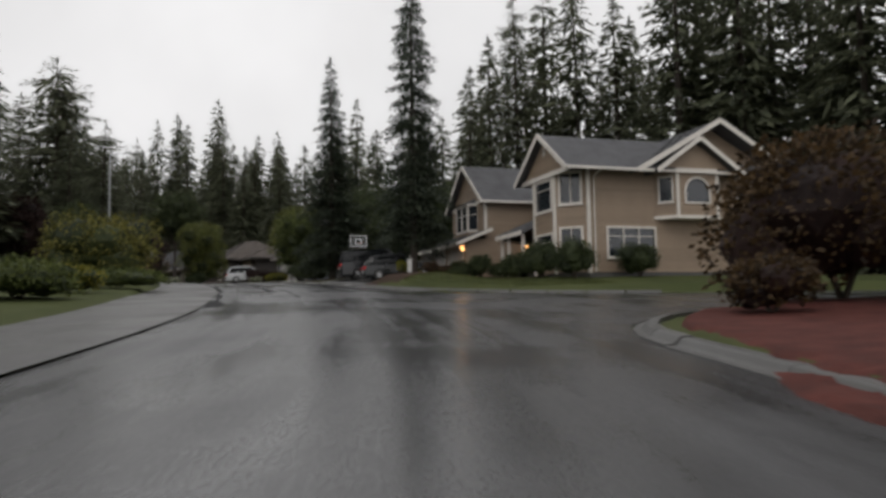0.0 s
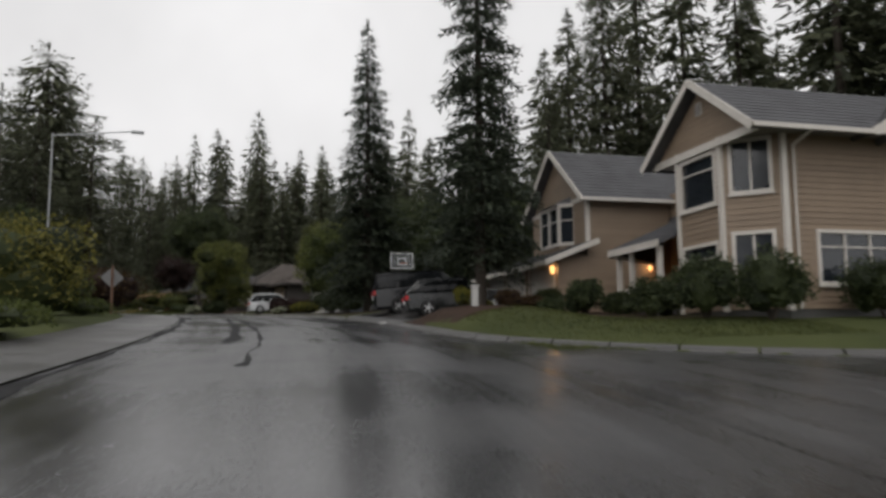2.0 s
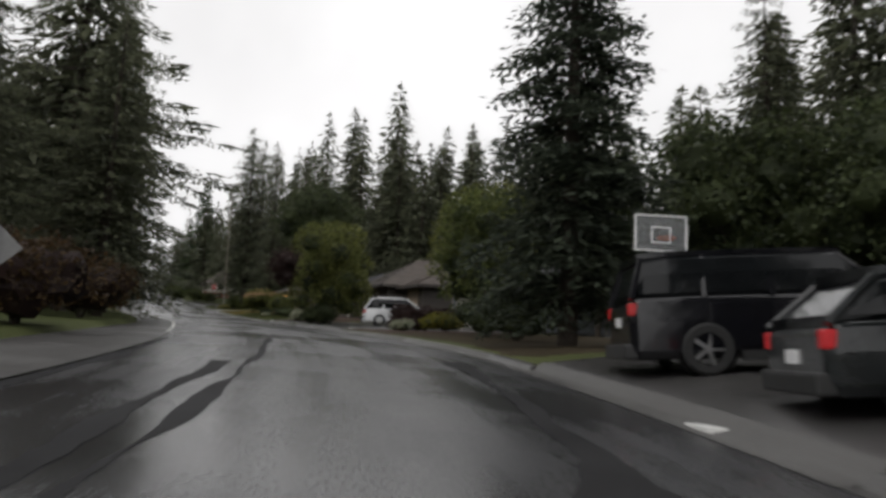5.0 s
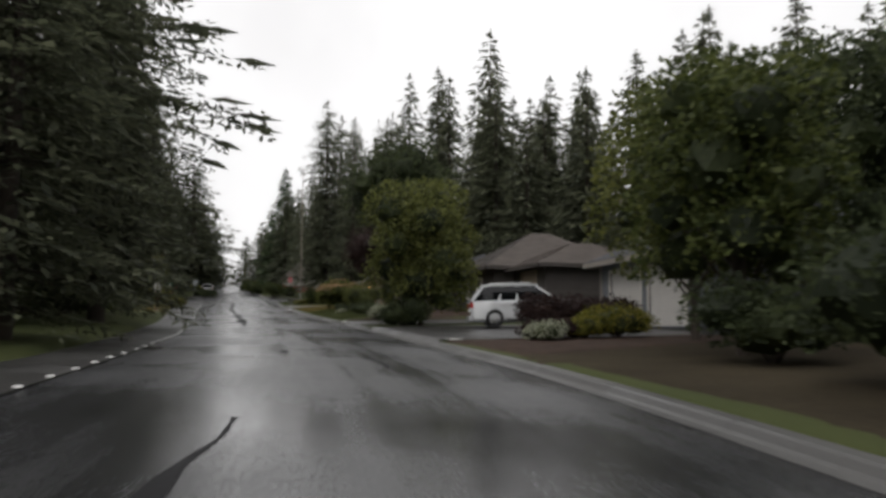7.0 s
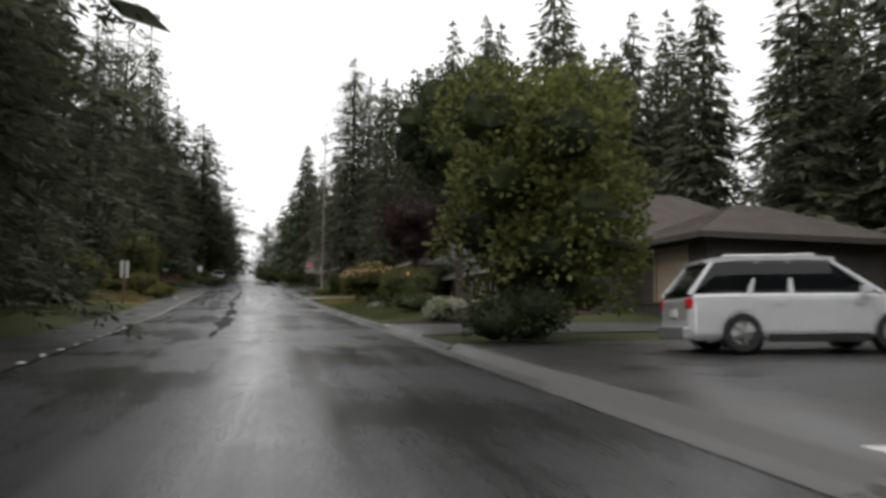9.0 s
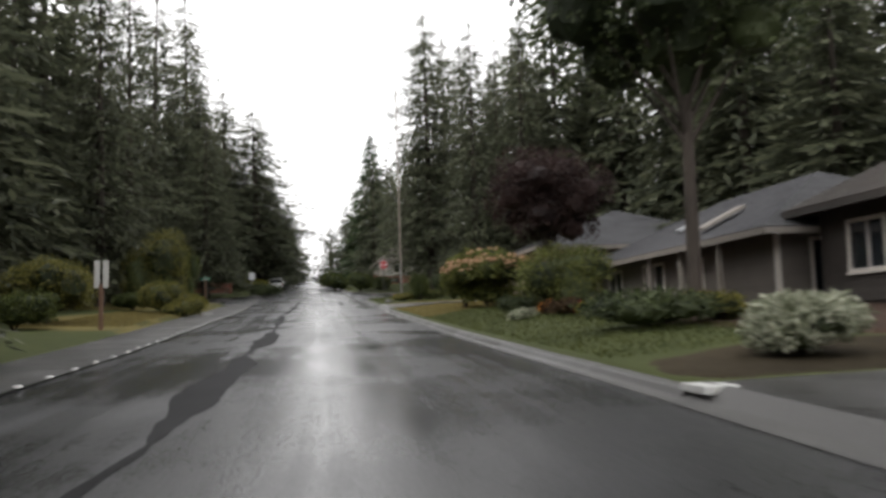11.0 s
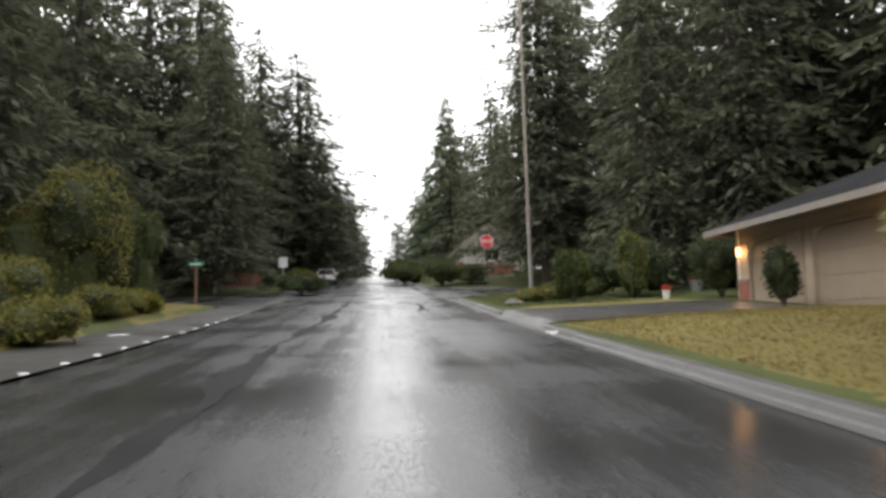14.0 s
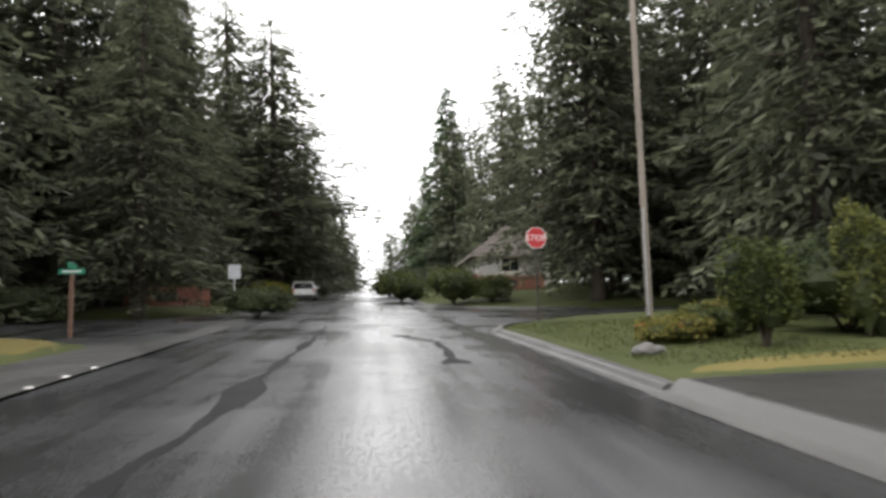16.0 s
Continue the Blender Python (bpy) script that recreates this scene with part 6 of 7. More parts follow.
def stop_sign():
    t = thing("stop_sign", face(167.8, 6.0, 0, -90 + 6), "red octagonal stop sign on a dark steel post", "sign")
    part("post", boxm(-0.03, 0.03, 0.02, 0.08, -0.2, 3.3), DARKSTEEL, t)
    bm = bmesh.new()
    r = 0.375 / math.cos(math.pi / 8)
    pts = [(r * math.cos(math.pi / 8 + k * math.pi / 4), 2.95 + r * math.sin(math.pi / 8 + k * math.pi / 4)) for k in range(8)]
    prism(bm, pts, 0.0, 0.012)
    plate = part("sign_plate", bm, SIGNWHITE, t)
    bm = bmesh.new()
    prism(bm, [(x * 0.94, 2.95 + (z - 2.95) * 0.94) for x, z in pts], -0.004, 0.003)
    part("red_field", bm, SIGNRED, plate)
    cu = bpy.data.curves.new("lettering", "FONT")
    cu.body, cu.size, cu.align_x, cu.align_y, cu.extrude = "STOP", 0.3, "CENTER", "CENTER", 0.002
    ob = new("lettering", cu)
    ob.data.materials.append(SIGNWHITE)
    ob.parent = plate
    ob.matrix_basis = pose(0, -0.007, 2.94, 90, 0, 0)
    return t


def street_name_sign():
    t = thing("street_sign", face(167.3, -9.6, 0, -90), "green street name blades on a brown wooden post", "sign")
    part("post", boxm(-0.06, 0.06, -0.06, 0.06, -0.2, 2.05, bevel=0.01), BROWNWOOD, t)
    blade = part("sign_blade", boxm(-0.42, 0.42, -0.012, 0.012, 2.06, 2.24), SIGNGREEN, t, "green blade with a line of white lettering")
    part("lettering_bar", boxm(-0.3, 0.3, -0.016, -0.012, 2.12, 2.18), SIGNWHITE, blade)
    blade = part("sign_blade", boxm(-0.012, 0.012, -0.42, 0.42, 2.25, 2.43), SIGNGREEN, t, "green blade with a line of white lettering")
    part("lettering_bar", boxm(-0.016, -0.012, -0.3, 0.3, 2.31, 2.37), SIGNWHITE, blade)
    part("sign_cap", boxm(-0.05, 0.05, -0.05, 0.05, 2.43, 2.46), STEEL, t)


def diamond_sign():
    t = thing("warning_sign", face(58.6, -7.0, 0, -90 + 8), "grey back of a diamond warning sign on a wooden post", "sign")
    part("post", boxm(-0.05, 0.05, -0.1, 0.0, -0.2, 2.35, bevel=0.008), BROWNWOOD, t)
    bm = bmesh.new()
    prism(bm, [(0, 1.22), (0.54, 1.76), (0, 2.3), (-0.54, 1.76)], 0.0, 0.014)
    part("sign_plate", bm, SIGNBACK, t)


def small_sign(s, d, label):
    t = thing("speed_sign", face(s, d, 0, -90), label, "sign")
    part("post", boxm(-0.03, 0.03, 0.01, 0.07, -0.2, 2.6), STEEL, t)
    plate = part("sign_plate", boxm(-0.3, 0.3, 0.0, 0.012, 1.9, 2.6), STEEL, t)


def hoop():
    x, y = spot(57.0, 7.4)
    t = thing("basketball_hoop", pose(x, y, gz(x, y) - 0.02, 0, 0, heading(57) - 98) @ Matrix.Diagonal((0.9, 1, 0.93, 1)), "basketball hoop with a clear backboard on a pole", "basketball hoop")
    part("base", boxm(-0.45, 0.45, 0.3, 1.1, 0, 0.22, bevel=0.05), PLASTIC, t)
    part("pole", tubem((0, 0.7, 0.15), (0, 0.55, 2.65), 0.05, 0.05, 10), DARKSTEEL, t)
    part("arm", tubem((0, 0.55, 2.5), (0, 0.06, 2.95), 0.03, 0.03, 8), DARKSTEEL, t)
    part("arm", tubem((0, 0.6, 2.1), (0, 0.06, 2.7), 0.03, 0.03, 8), DARKSTEEL, t)
    board = part("backboard", boxm(-0.66, 0.66, 0.0, 0.03, 2.5, 3.35), CLEARBOARD, t)
    bm = bmesh.new()
    for a, b, c, d in ((-0.68, 0.68, 3.34, 3.38), (-0.68, 0.68, 2.47, 2.51), (-0.68, -0.64, 2.51, 3.34), (0.64, 0.68, 2.51, 3.34)):
        box(bm, a, b, -0.012, 0.042, c, d)
    part("board_edge", bm, SIGNWHITE, board)
    bm = bmesh.new()
    for a, b, c, d in ((-0.26, 0.26, 3.05, 3.09), (-0.26, 0.26, 2.67, 2.71), (-0.26, -0.22, 2.71, 3.05), (0.22, 0.26, 2.71, 3.05)):
        box(bm, a, b, -0.008, 0.0, c, d)
    part("target_square", bm, SIGNWHITE, board)
    bm = bmesh.new()
    ring = [(0.225 * math.cos(2 * math.pi * k / 16), -0.36 + 0.225 * math.sin(2 * math.pi * k / 16), 2.75) for k in range(16)]
    for p, q in zip(ring, ring[1:] + ring[:1]):
        tube(bm, p, q, 0.01, 0.01, 6)
    part("rim", bm, ORANGE, t)


def white_post():
    x, y = spot(42.5, 5.75)
    t = thing("utility_post", pose(x, y, gz(x, y), 0, 0, heading(44)), "thick white marker post beside the driveway", "post")
    part("post", boxm(-0.12, 0.12, -0.1, 0.1, -0.15, 0.72, bevel=0.02), WHITEPOST, t)
    part("cap", boxm(-0.15, 0.15, -0.13, 0.13, 0.72, 0.78, bevel=0.02), WHITEPOST, t)


def power_pole(s, d, h, r=0.11):
    x, y = spot(s, d)
    t = thing("utility_pole", pose(x, y, gz(x, y)), "tall weathered grey wooden utility pole", "pole")
    part("shaft", tubem((0, 0, -0.3), (-0.1, 0, h), r, r * 0.62, 12), WOODPOLE, t)
    part("conduit", tubem((0.0, -r - 0.02, 0), (-0.02, -r, 3.0), 0.03, 0.03, 6), STEEL, t)


def street_lamp(s, d, h, reach):
    x, y = spot(s, d)
    t = thing("street_lamp", pose(x, y, gz(x, y), 0, 0, heading(s)), "grey street lamp with a long thin arm", "street lamp")
    part("shaft", tubem((0, 0, -0.2), (0, 0, h), 0.05, 0.035, 10), STEEL, t)
    part("arm", tubem((0, 0, h - 0.1), (0, -reach, h + 0.35), 0.035, 0.03, 8), STEEL, t)
    part("lamp_head", boxm(-0.12, 0.12, -reach - 0.55, -reach, h + 0.28, h + 0.4, bevel=0.03), STEEL, t)


def planter(x, y):
    """A pale tapered pot with a rolled rim, full of red flowers."""
    t = thing("flower_pot", pose(x, y, gz(x, y)), "pale flower pot filled with red flowers", "flower pot")
    part("pot", tubem((0, 0, -0.02), (0, 0, 0.46), 0.22, 0.31, 18), SIGNBACK, t)
    part("rim", tubem((0, 0, 0.43), (0, 0, 0.5), 0.335, 0.335, 18), SIGNBACK, t)
    me, cm = leafy([(0, 0, 0.6, 0.36, 0.36, 0.18)], 500, 0.07, 81, 0.5)
    part("foliage", me, LEAF, t)
    gen = np.random.RandomState(82)
    V, F = [], []
    for _ in range(500):
        a, q = gen.uniform(0, 6.28), 0.34 * math.sqrt(gen.uniform(0, 1))
        w = Vector((gen.normal(0, 0.6), gen.normal(0, 0.6), 1)).normalized()
        blades(V, F, Vector((q * math.cos(a), q * math.sin(a), 0.66 - 0.9 * q * q)), w, w.cross(Vector(gen.normal(size=3))).normalized(), 0.06, 0.03)
    part("blossom", mesh_of("blossom", [tuple(v) for v in V], F), REDFLOWER, t, "bright red blossoms")


def boulder(x, y, r, seed):
    bm = bmesh.new()
    bmesh.ops.create_icosphere(bm, subdivisions=3, radius=1)
    off = Vector((seed * 3.7, seed * 1.3, 0))
    for v in bm.verts:
        k = 1 + 0.3 * noise.noise(v.co * 0.9 + off) + 0.1 * noise.noise(v.co * 2.7 + off)
        v.co = Vector((v.co.x * 1.3, v.co.y, v.co.z * 0.75)) * (r * k)
    t = thing("boulder", pose(x, y, gz(x, y) + r * 0.35, 0, 0, seed * 40), "rounded grey boulder at the edge of the bed", "rock")
    part("stone", bm, ROCK, t)


def brick_wall(s, d, turn, length, label, rows=15):
    x, y = spot(s, d)
    t = thing("brick_entry_wall", pose(x, y, gz(x, y), 0, 0, turn), label, "wall")
    bw, bh = 0.215, 0.068
    top = rows * bh + 0.035
    part("core", boxm(0.02, length - 0.02, 0.015, 0.2, -0.3, top), MORTAR, t)
    me = bpy.data.meshes.new("brick")
    bm = boxm(0, bw - 0.01, 0, 0.1, 0, bh - 0.01)
    bm.to_mesh(me)
    bm.free()
    me.materials.append(BRICK)
    for row in range(rows):
        off = (row % 2) * bw / 2
        n = int((length - off) / bw)
        for k in range(n):
            part("brick", me, BRICK, t, m=pose(off + k * bw, 0, 0.02 + row * bh))
    part("coping", boxm(-0.03, length + 0.03, -0.04, 0.24, top, top + 0.06, bevel=0.012), BRICK, t)
    for a in (-0.36, length):
        pier = part("pier", boxm(a, a + 0.36, -0.08, 0.28, -0.3, top + 0.16, bevel=0.01), BRICK, t)
        part("pier_cap", boxm(a - 0.04, a + 0.4, -0.12, 0.32, top + 0.16, top + 0.22, bevel=0.015), CONCRETE, pier)
    plaque = part("plaque", boxm(length * 0.36, length * 0.64, -0.03, 0.0, top * 0.3, top * 0.8), DARKSTEEL, t, "dark name plaque")
    part("lettering_bar", boxm(length * 0.42, length * 0.58, -0.034, -0.03, top * 0.48, top * 0.6), STEEL, plaque)


def twin_sign(s, d):
    t = thing("twin_panel_sign", face(s, d, 0, -90), "two narrow white sign panels on a brown wooden post", "sign")
    part("post", boxm(-0.07, 0.07, -0.07, 0.07, -0.2, 1.7, bevel=0.01), BROWNWOOD, t)
    part("cross_piece", boxm(-0.26, 0.26, 0.01, 0.05, 1.6, 1.7), BROWNWOOD, t)
    for e in (-0.15, 0.15):
        part("sign_panel", boxm(e - 0.1, e + 0.1, -0.012, 0.012, 1.55, 2.55, bevel=0.004), WHITEPOST, t)


stop_sign()
street_name_sign()
diamond_sign()
small_sign(181, -6.4, "grey back of a small speed sign on a post")
hoop()
white_post()
power_pole(158.0, 6.4, 17, 0.085)
street_lamp(54.3, -9.6, 7.9, 3.2)
brick_wall(189.0, -13.6, heading(188) - 84, 4.2, "low red brick entry wall with a dark plaque")
brick_wall(194.5, 8.0, heading(190) - 84, 4.4, "low red brick entry wall with a dark plaque")
twin_sign(126.0, -8.1)

x, y = spot(153.3, 10.6)
t = thing("flower_pot", pose(x, y, gz(x, y)), "small white flower pot with red flowers", "flower pot")
part("pot", tubem((0, 0, 0), (0, 0, 0.34), 0.12, 0.16, 12), WHITEPOST, t)
part("flowers", leafy([(0, 0, 0.4, 0.16, 0.16, 0.12)], 260, 0.06, 9)[0], REDFLOWER, t)

# concrete slabs set in the verge beside the gutter, white standing in for wet sheen
for s, d in ((48.6, 3.95), (80.9, 4.6), (103.6, 4.1), (142.2, 3.9), (145.2, -6.7)):
    x, y = spot(s, d)
    t = thing("drain_cover", pose(x, y, ground_at(s, d) + 0.045, 0, 0, heading(s)), "concrete drain cover at the kerb, wet sheen painted pale", "drain cover", "drain covers")
    part("slab", boxm(-0.3, 0.3, -0.2, 0.2, -0.09, 0.0, bevel=0.012), MARKER, t)


# ---- shrubs and garden trees ----
bush(8.8, 17.2, 3.0, 2.6, 3.9, REDLEAF, "big smoke bush with reddish brown and green leaves", 1, 7000, 0.13, 8)
bush(10.8, 13.0, 2.6, 2.6, 3.0, REDLEAF, "big smoke bush with reddish brown and green leaves", 2, 5000, 0.13, 7)
bush(5.9, 14.0, 1.0, 0.9, 1.1, REDLEAF, "low reddish shrub in red mulch", 3, 1500, 0.09)
bush(-17.2, 34.6, 2.0, 1.0, 0.8, LEAF, "low green hedge beside the walkway", 14, 2200, 0.08)
bush(-16.2, 39.0, 1.1, 2.3, 0.75, LEAF, "low green hedge beside the walkway", 15, 2400, 0.08)
bush(-17.6, 40.8, 3.3, 2.8, 3.5, MOUND, "broad rounded yellow-green shrub", 4, 5500, 0.12, 8)
bush(-19.5, 46.5, 1.8, 1.8, 1.7, LEAF, "rounded green garden shrub", 5, 2500, 0.1)
bush(-14.0, 33.5, 2.4, 1.4, 0.9, LEAF, "low green hedge beside the walkway", 6, 2500, 0.08)
bush(-12.6, 23.0, 2.0, 2.2, 1.3, LEAF, "rounded green shrub beside the walkway", 7, 3000, 0.09)
bush(-13.5, 27.5, 1.6, 1.6, 1.0, LIGHTLEAF, "low yellow-green verge shrub", 8, 2000, 0.08)
broadleaf(-30.5, 57.0, 6.0, 2.4, PURPLE, "small purple-leaved garden tree", 9, 5000)
broadleaf(-24.2, 52.0, 5.0, 2.2, DARKLEAF, "small dark-leaved garden tree", 10, 5000)
bush(-21.5, 55.5, 2.2, 2.0, 2.4, REDLEAF, "dark reddish shrub behind the sign", 11, 3000, 0.1)
bush(-19.0, 48.5, 1.5, 1.2, 0.8, LEAF, "low green shrub by the walkway", 12, 1500, 0.08)
bush(-26.0, 63.5, 2.2, 2.0, 2.0, REDLEAF, "dark reddish shrub by the road", 13, 3000, 0.1)
# in front of the tan house
for k, (x, y, r, h) in enumerate(((4.6, 37.3, 1.05, 1.75), (6.0, 36.3, 1.15, 1.9), (9.3, 37.3, 1.15, 1.55), (3.6, 39.6, 0.95, 1.3), (2.0, 43.6, 0.75, 1.25), (3.0, 42.4, 0.55, 0.8), (0.9, 46.0, 0.6, 0.9))):
    bush(x, y, r, r, h, DARKLEAF, "rounded dark green shrub against the house", 20 + k, 2400, 0.08)
for k, (s, d, r, h, mat, label) in enumerate(((43.7, 5.75, 0.42, 0.68, LIGHTLEAF, "bright yellow-green rounded shrub in mulch"), (44.8, 6.3, 0.36, 0.45, LEAF, "small green rounded shrub in mulch"),
                                             (45.3, 7.2, 0.34, 0.5, MOUND, "small olive rounded shrub in mulch"), (41.4, 6.6, 0.5, 0.62, REDLEAF, "rounded reddish barberry shrub"),
                                             (40.6, 7.0, 0.5, 0.5, REDLEAF, "rounded reddish barberry shrub"), (39.8, 7.4, 0.5, 0.5, DARKLEAF, "rounded dark green shrub in mulch"))):
    bush(*spot(s, d), r, r, h, mat, label, 30 + k, 1700, 0.05)
# beyond the black car
broadleaf(-14.2, 77.7, 7.7, 3.0, MAPLELEAF, "spreading green birch tree", 40, 8000, 0.12, core=0.25)
broadleaf(-13.0, 72.0, 6.5, 2.6, LEAF, "rounded green garden tree", 41, 7000, 0.12)
broadleaf(-27.4, 90.4, 7.2, 3.3, MAPLELEAF, "dense rounded green tree beside a driveway", 42, 11000, 0.13, clear=0.05)
broadleaf(-3.5, 66.0, 7.5, 3.4, DARKLEAF, "tall dark green broadleaf tree", 43, 8000, 0.15)
broadleaf(1.0, 64.0, 7.5, 3.4, DARKLEAF, "tall dark green broadleaf tree", 44, 7000, 0.15)
broadleaf(-9.0, 84.0, 10.5, 4.0, DARKLEAF, "tall dark green broadleaf tree", 45, 8000, 0.15)
bush(-10.8, 66.5, 2.0, 1.8, 2.2, DARKLEAF, "dark green shrub under the trees", 46, 2500, 0.1)
bush(-12.5, 70.0, 1.6, 1.5, 1.4, DARKLEAF, "dark green shrub under the trees", 47, 2000, 0.09)
bush(-16.6, 79.6, 1.4, 1.3, 1.1, LIGHTLEAF, "yellowing shrub beside the driveway", 48, 2000, 0.08)
bush(-18.3, 77.9, 1.0, 0.9, 0.65, PURPLE, "low dark purple shrub in mulch", 49, 1500, 0.08)
bush(-19.2, 82.2, 1.6, 1.5, 1.35, PURPLE, "dark red weeping maple shrub", 50, 3500, 0.08)
bush(-17.4, 83.6, 1.2, 1.2, 1.3, PURPLE, "dark red weeping maple shrub", 51, 2500, 0.08)
bush(-27.6, 88.8, 1.6, 1.3, 1.3, DARKLEAF, "dark hedge under the rounded tree", 52, 2500, 0.08)
bush(-33.6, 99.2, 0.9, 0.85, 0.9, PALELEAF, "white-leaved variegated shrub beside the kerb", 53, 2600, 0.08)
bush(-36.5, 103.5, 1.6, 1.2, 0.8, DARKLEAF, "low dark shrub in a bed", 54, 2000, 0.08)
# front garden with blossoms
bush(-41.4, 112.6, 1.7, 1.7, 2.3, MAPLELEAF, "rounded clipped green shrub", 55, 6000, 0.07, 5)
bush(-43.6, 116.2, 0.9, 0.9, 1.2, DARKLEAF, "dark green rounded garden shrub", 56, 2000, 0.08)
rhododendron(-47.6, 120.6)
bush(*spot(131.6, 6.4), 1.1, 1.0, 2.6, MAPLELEAF, "leafy green rhododendron without blossoms", 58, 4500, 0.1, 5)
for k, (s, d, rs, rd, h, mat) in enumerate(((121.6, 6.3, 1.5, 0.6, 0.62, DARKLEAF), (118.4, 7.2, 1.1, 0.6, 0.55, REDLEAF), (116.0, 7.6, 1.1, 0.7, 0.6, DARKLEAF), (113.4, 8.0, 1.0, 0.7, 0.6, REDLEAF),
                                         (111.2, 8.2, 0.9, 0.7, 0.65, MOUND), (124.8, 8.6, 1.0, 0.8, 0.7, DARKLEAF), (127.4, 8.4, 1.0, 0.7, 0.5, DARKLEAF))):
    bush(*spot(s, d), rs, rd, h, mat, "low clipped shrub in a flower border", 60 + k, 1700, 0.06, turn=heading(s), base=0.55)
bush(*spot(119.0, 5.9), 0.45, 0.4, 0.36, PALELEAF, "small pale grey-green edging plant", 68, 900, 0.05)
bush(*spot(120.0, 7.0), 0.35, 0.35, 0.5, REDLEAF, "red and yellow flowering border plant", 69, 700, 0.05, flowers=(FLOWER, 260, 0.05))
bush(*spot(117.2, 7.4), 0.4, 0.4, 0.5, LIGHTLEAF, "yellow flowering border plant", 72, 700, 0.05, flowers=(REDFLOWER, 160, 0.05))
broadleaf(-46.0, 124.0, 7.6, 3.2, PURPLE, "purple-leaved plum tree in a front garden", 70, 10000, 0.1, clear=0.34)
# added shrub, covers the pale wall to make this spot dark
bush(*spot(135.6, 13.4), 1.8, 2.0, 2.8, DARKLEAF, "tall dark green shrub beside the house wall", 73, 4000, 0.09)
broadleaf(-36.5, 108.2, 13.0, 4.2, DARKLEAF, "tall dark garden tree with a bare trunk", 71, 9000, 0.14, clear=0.42)
# along the cream house
for k in range(6):
    x, y = spot(156.4 + 0.65 * k, 6.3 + 0.62 * k + 0.5 * (k % 2))
    bush(x, y, 0.85, 0.8, 0.55 + 0.12 * (k % 3), LEAF if k % 2 else MOUND, "low green shrub in the corner bed", 80 + k, 1600, 0.07, flowers=(REDFLOWER, 90, 0.06) if k in (0, 2) else None)
planter(*spot(158.9, 14.1))
boulder(*spot(154.2, 4.9), 0.2, 83)
boulder(*spot(154.6, 5.3), 0.13, 84)
bush(-60.0, 142.0, 0.75, 0.75, 2.6, MAPLELEAF, "upright light green young tree", 90, 3000, 0.08, base=0.55)
bush(-61.6, 139.6, 0.8, 0.8, 2.1, LEAF, "upright green young tree", 94, 2800, 0.08, base=0.55)
bush(*spot(153.0, 12.6), 1.3, 1.1, 2.3, DARKLEAF, "dark green shrub beside the house corner", 92, 3000, 0.09)
bush(-60.5, 143.2, 2.2, 2.0, 2.2, DARKLEAF, "dark green shrub below the firs", 91, 3000, 0.1)
bush(*spot(145.4, 11.0), 0.55, 0.6, 1.7, DARKLEAF, "clipped dark conical shrub beside the garage", 93, 1800, 0.07)
# left side
bush(-63.2, 109.6, 2.3, 2.2, 2.7, MOUND, "big domed olive-green garden shrub", 100, 6500, 0.08, 6)
bush(-60.2, 106.0, 2.0, 1.5, 1.3, LEAF, "spreading green shrub beside the walkway", 101, 3000, 0.09)
bush(-69.1, 121.5, 1.75, 1.5, 2.0, MOUND, "mounded olive-green clipped shrub", 102, 5000, 0.06, 4, base=0.45)
bush(-66.4, 120.7, 1.4, 1.2, 1.1, MOUND, "mounded yellow-green clipped shrub", 103, 4200, 0.06, 4, base=0.45)
bush(-73.8, 129.2, 0.75, 0.75, 0.95, LIGHTLEAF, "small yellow-green clipped shrub at the hedge end", 104, 3600, 0.06, 4, base=0.45)
bush(-73.8, 123.6, 1.8, 1.2, 1.2, LEAF, "low spreading green shrub", 99, 3000, 0.07, 5)
bush(-76.4, 128.0, 2.6, 2.4, 5.0, MOUND, "tall rounded laurel hedge", 105, 9000, 0.09, 6, base=0.38)
bush(-77.4, 131.6, 1.3, 1.3, 4.2, LEAF, "tall clipped columnar hedge", 106, 6000, 0.07, 4, base=0.36)
bush(-72.2, 126.7, 2.8, 0.95, 1.05, MOUND, "box-shaped clipped hedge with yellowish top", 98, 6000, 0.05, 6, base=0.6, turn=125)
bush(-42.5, 78.5, 2.5, 2.2, 2.2, LEAF, "green shrub below the firs", 107, 3000, 0.1)
bush(-44.5, 84.0, 2.4, 2.2, 2.0, DARKLEAF, "dark green shrub below the firs", 108, 3000, 0.1)
bush(-49.0, 91.0, 2.2, 2.2, 1.9, LEAF, "green shrub beside the walkway", 109, 3000, 0.1)
bush(-53.0, 98.0, 2.0, 2.0, 1.5, DARKLEAF, "dark green shrub beside the walkway", 110, 2500, 0.1)
bush(-86.6, 152.0, 2.4, 1.6, 1.5, DARKLEAF, "dark green hedge beyond the brick wall", 111, 3000, 0.1)
bush(-94.0, 144.5, 3.0, 2.0, 1.6, DARKLEAF, "dark hedge at the corner", 113, 3000, 0.1)
bush(*spot(187.2, 5.4), 1.9, 1.9, 2.0, LEAF, "rounded green shrub at the far corner", 114, 3500, 0.1)
bush(*spot(186.6, 7.6), 1.6, 1.5, 1.5, LEAF, "rounded green shrub at the far corner", 115, 3000, 0.1)
bush(-92.0, 172.5, 2.2, 2.0, 2.2, LEAF, "green shrub along the far verge", 116, 2500, 0.12)
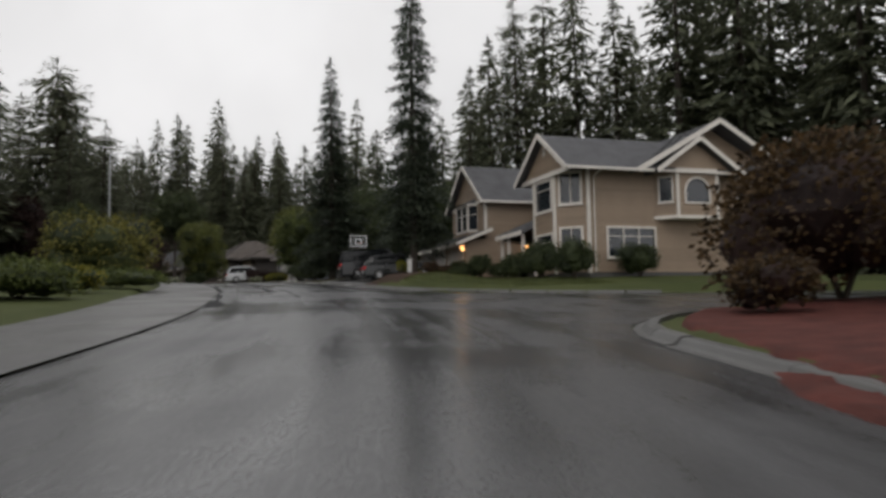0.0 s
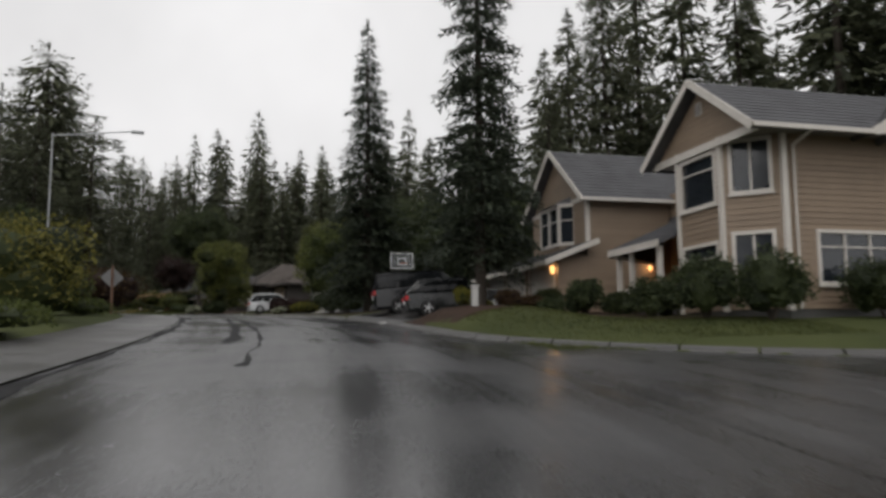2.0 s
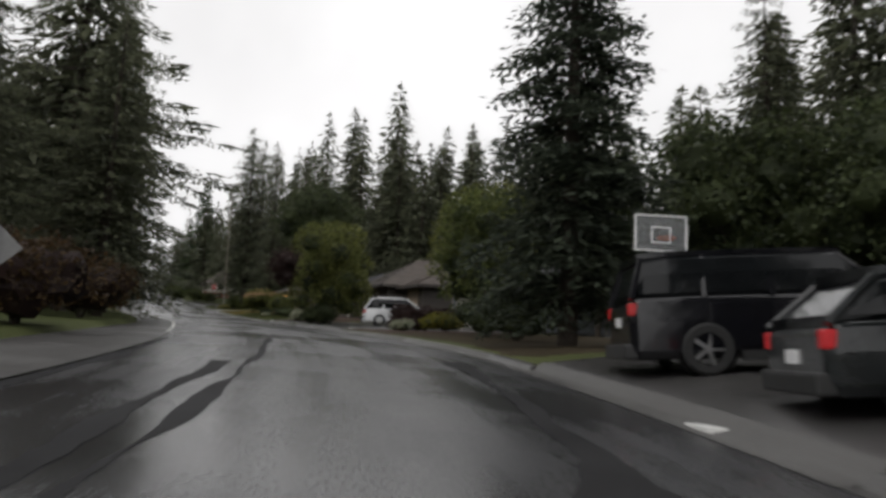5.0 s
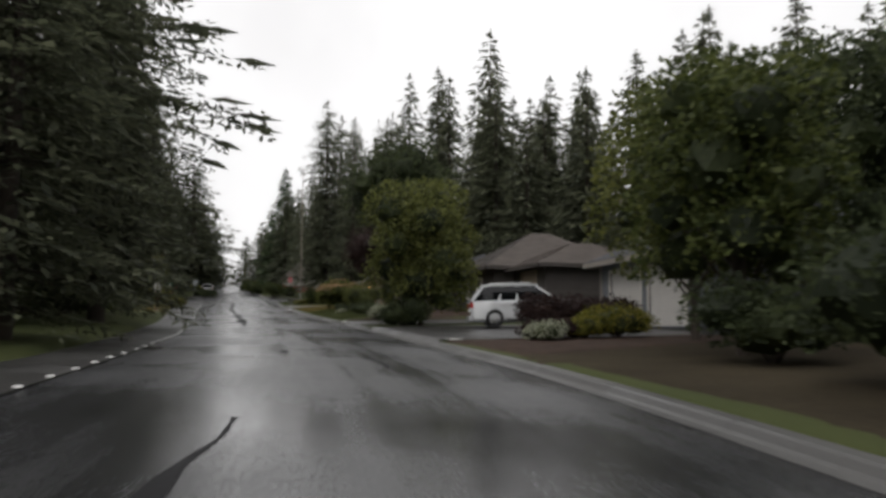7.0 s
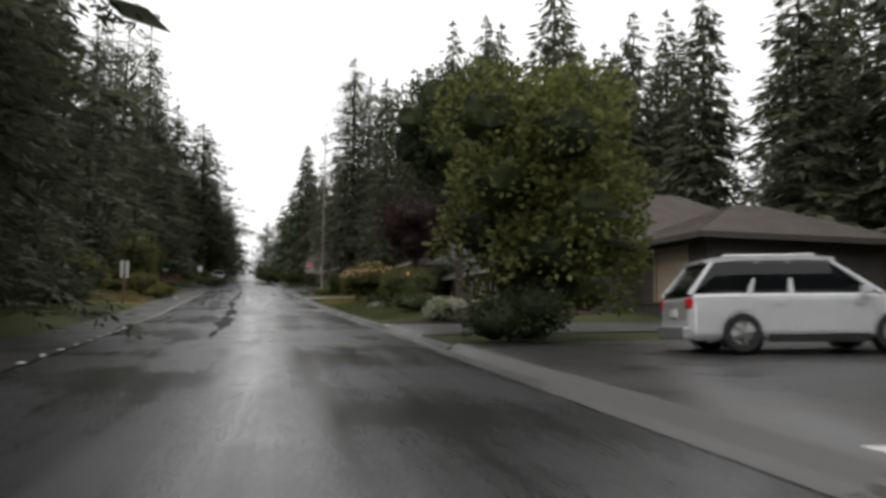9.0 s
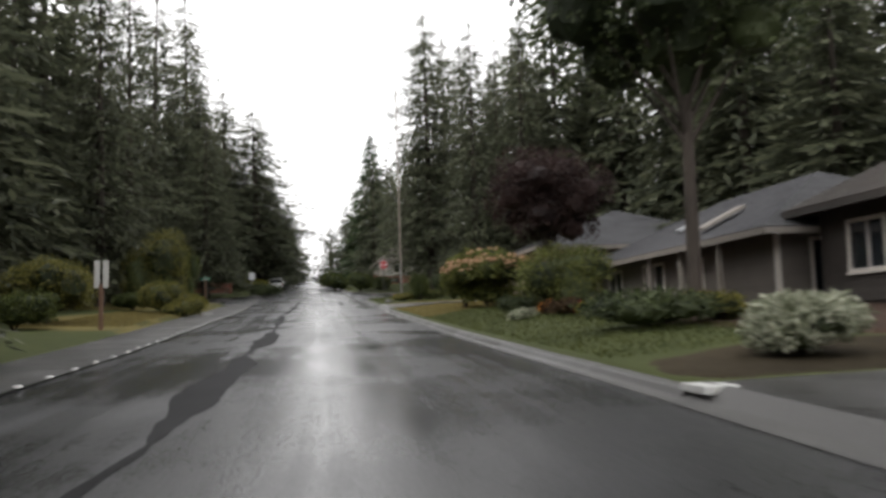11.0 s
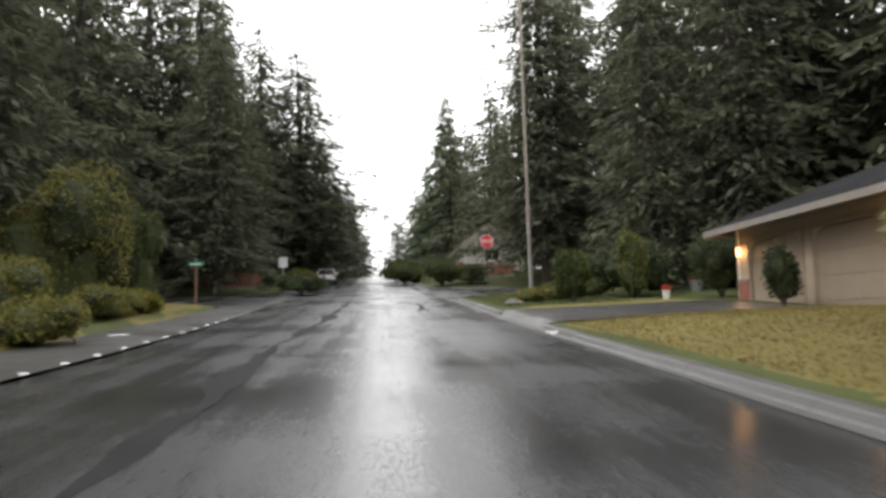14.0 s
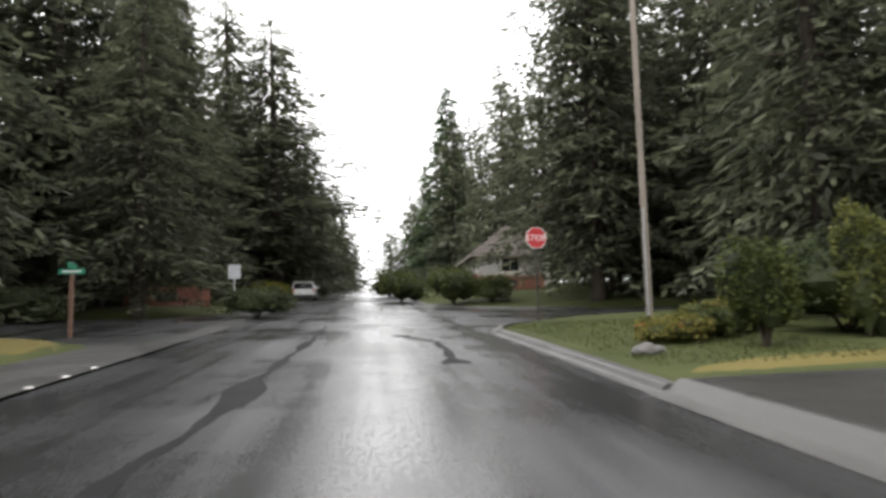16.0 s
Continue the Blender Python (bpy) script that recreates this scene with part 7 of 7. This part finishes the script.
for k, (s, d) in enumerate(((200, 17), (203, 20), (199, 23), (205, 26), (198, 29), (192, 30))):
    bush(*spot(s, d), 2.8, 2.4, 3.2, DARKLEAF, "dark green undergrowth below the firs", 120 + k, 2200, 0.13)
bush(*spot(79.0, 6.8), 0.7, 0.6, 0.6, PALELEAF, "low pale flowering shrub beside the driveway", 130, 1400, 0.06)
bush(*spot(79.6, 8.2), 0.6, 0.6, 0.7, LIGHTLEAF, "low yellow-green shrub beside the driveway", 131, 1400, 0.06)
bush(-103.0, 170.5, 2.2, 2.0, 1.6, LIGHTLEAF, "yellow-green shrub along the far verge", 117, 2500, 0.12)
bush(-99.0, 182.0, 2.4, 2.2, 2.2, LEAF, "green shrub along the far verge", 118, 2500, 0.12)


# ---- grass on the nearest lawns ----
def turf(name, s0, s1, d0, d1, count, mat, label, seed, length=0.045):
    rng = np.random.RandomState(seed)
    V, F = [], []
    for _ in range(count):
        s, d = rng.uniform(s0, s1), rng.uniform(d0, d1)
        x, y = spot(s, d)
        a = rng.uniform(0, 6.28)
        wy = Vector((rng.normal(0, 0.35), rng.normal(0, 0.35), 1)).normalized()
        blades(V, F, Vector((x, y, ground_at(s, d) + 0.03)), wy, Vector((math.cos(a), math.sin(a), 0)), length * rng.uniform(0.7, 1.5), 0.012)
    me = mesh_of(name, [tuple(v) for v in V], F)
    me.materials.append(mat)
    tagged(new(name, me), label, "grass", kind="stuff")


turf("grass", 31.5, 39.4, 4.4, 12, 17000, GRASS, "short damp lawn grass beside the street", 1)
turf("grass", 107, 130, 4.2, 8.2, 18000, GRASS, "short damp lawn grass beside the street", 2)
turf("grass", 130, 143.2, 4.25, 11.0, 20000, DRYGRASS, "dry yellowed lawn grass", 3)
turf("grass", 128, 146, -12, -7.8, 14000, DRYGRASS, "half-dry lawn grass", 4)
turf("grass", 152, 166, 4.3, 9, 7000, GRASS, "lawn grass at the corner", 5)
turf("grass", 191, 202, 4.3, 16, 7000, GRASS, "lawn grass beyond the junction", 6)
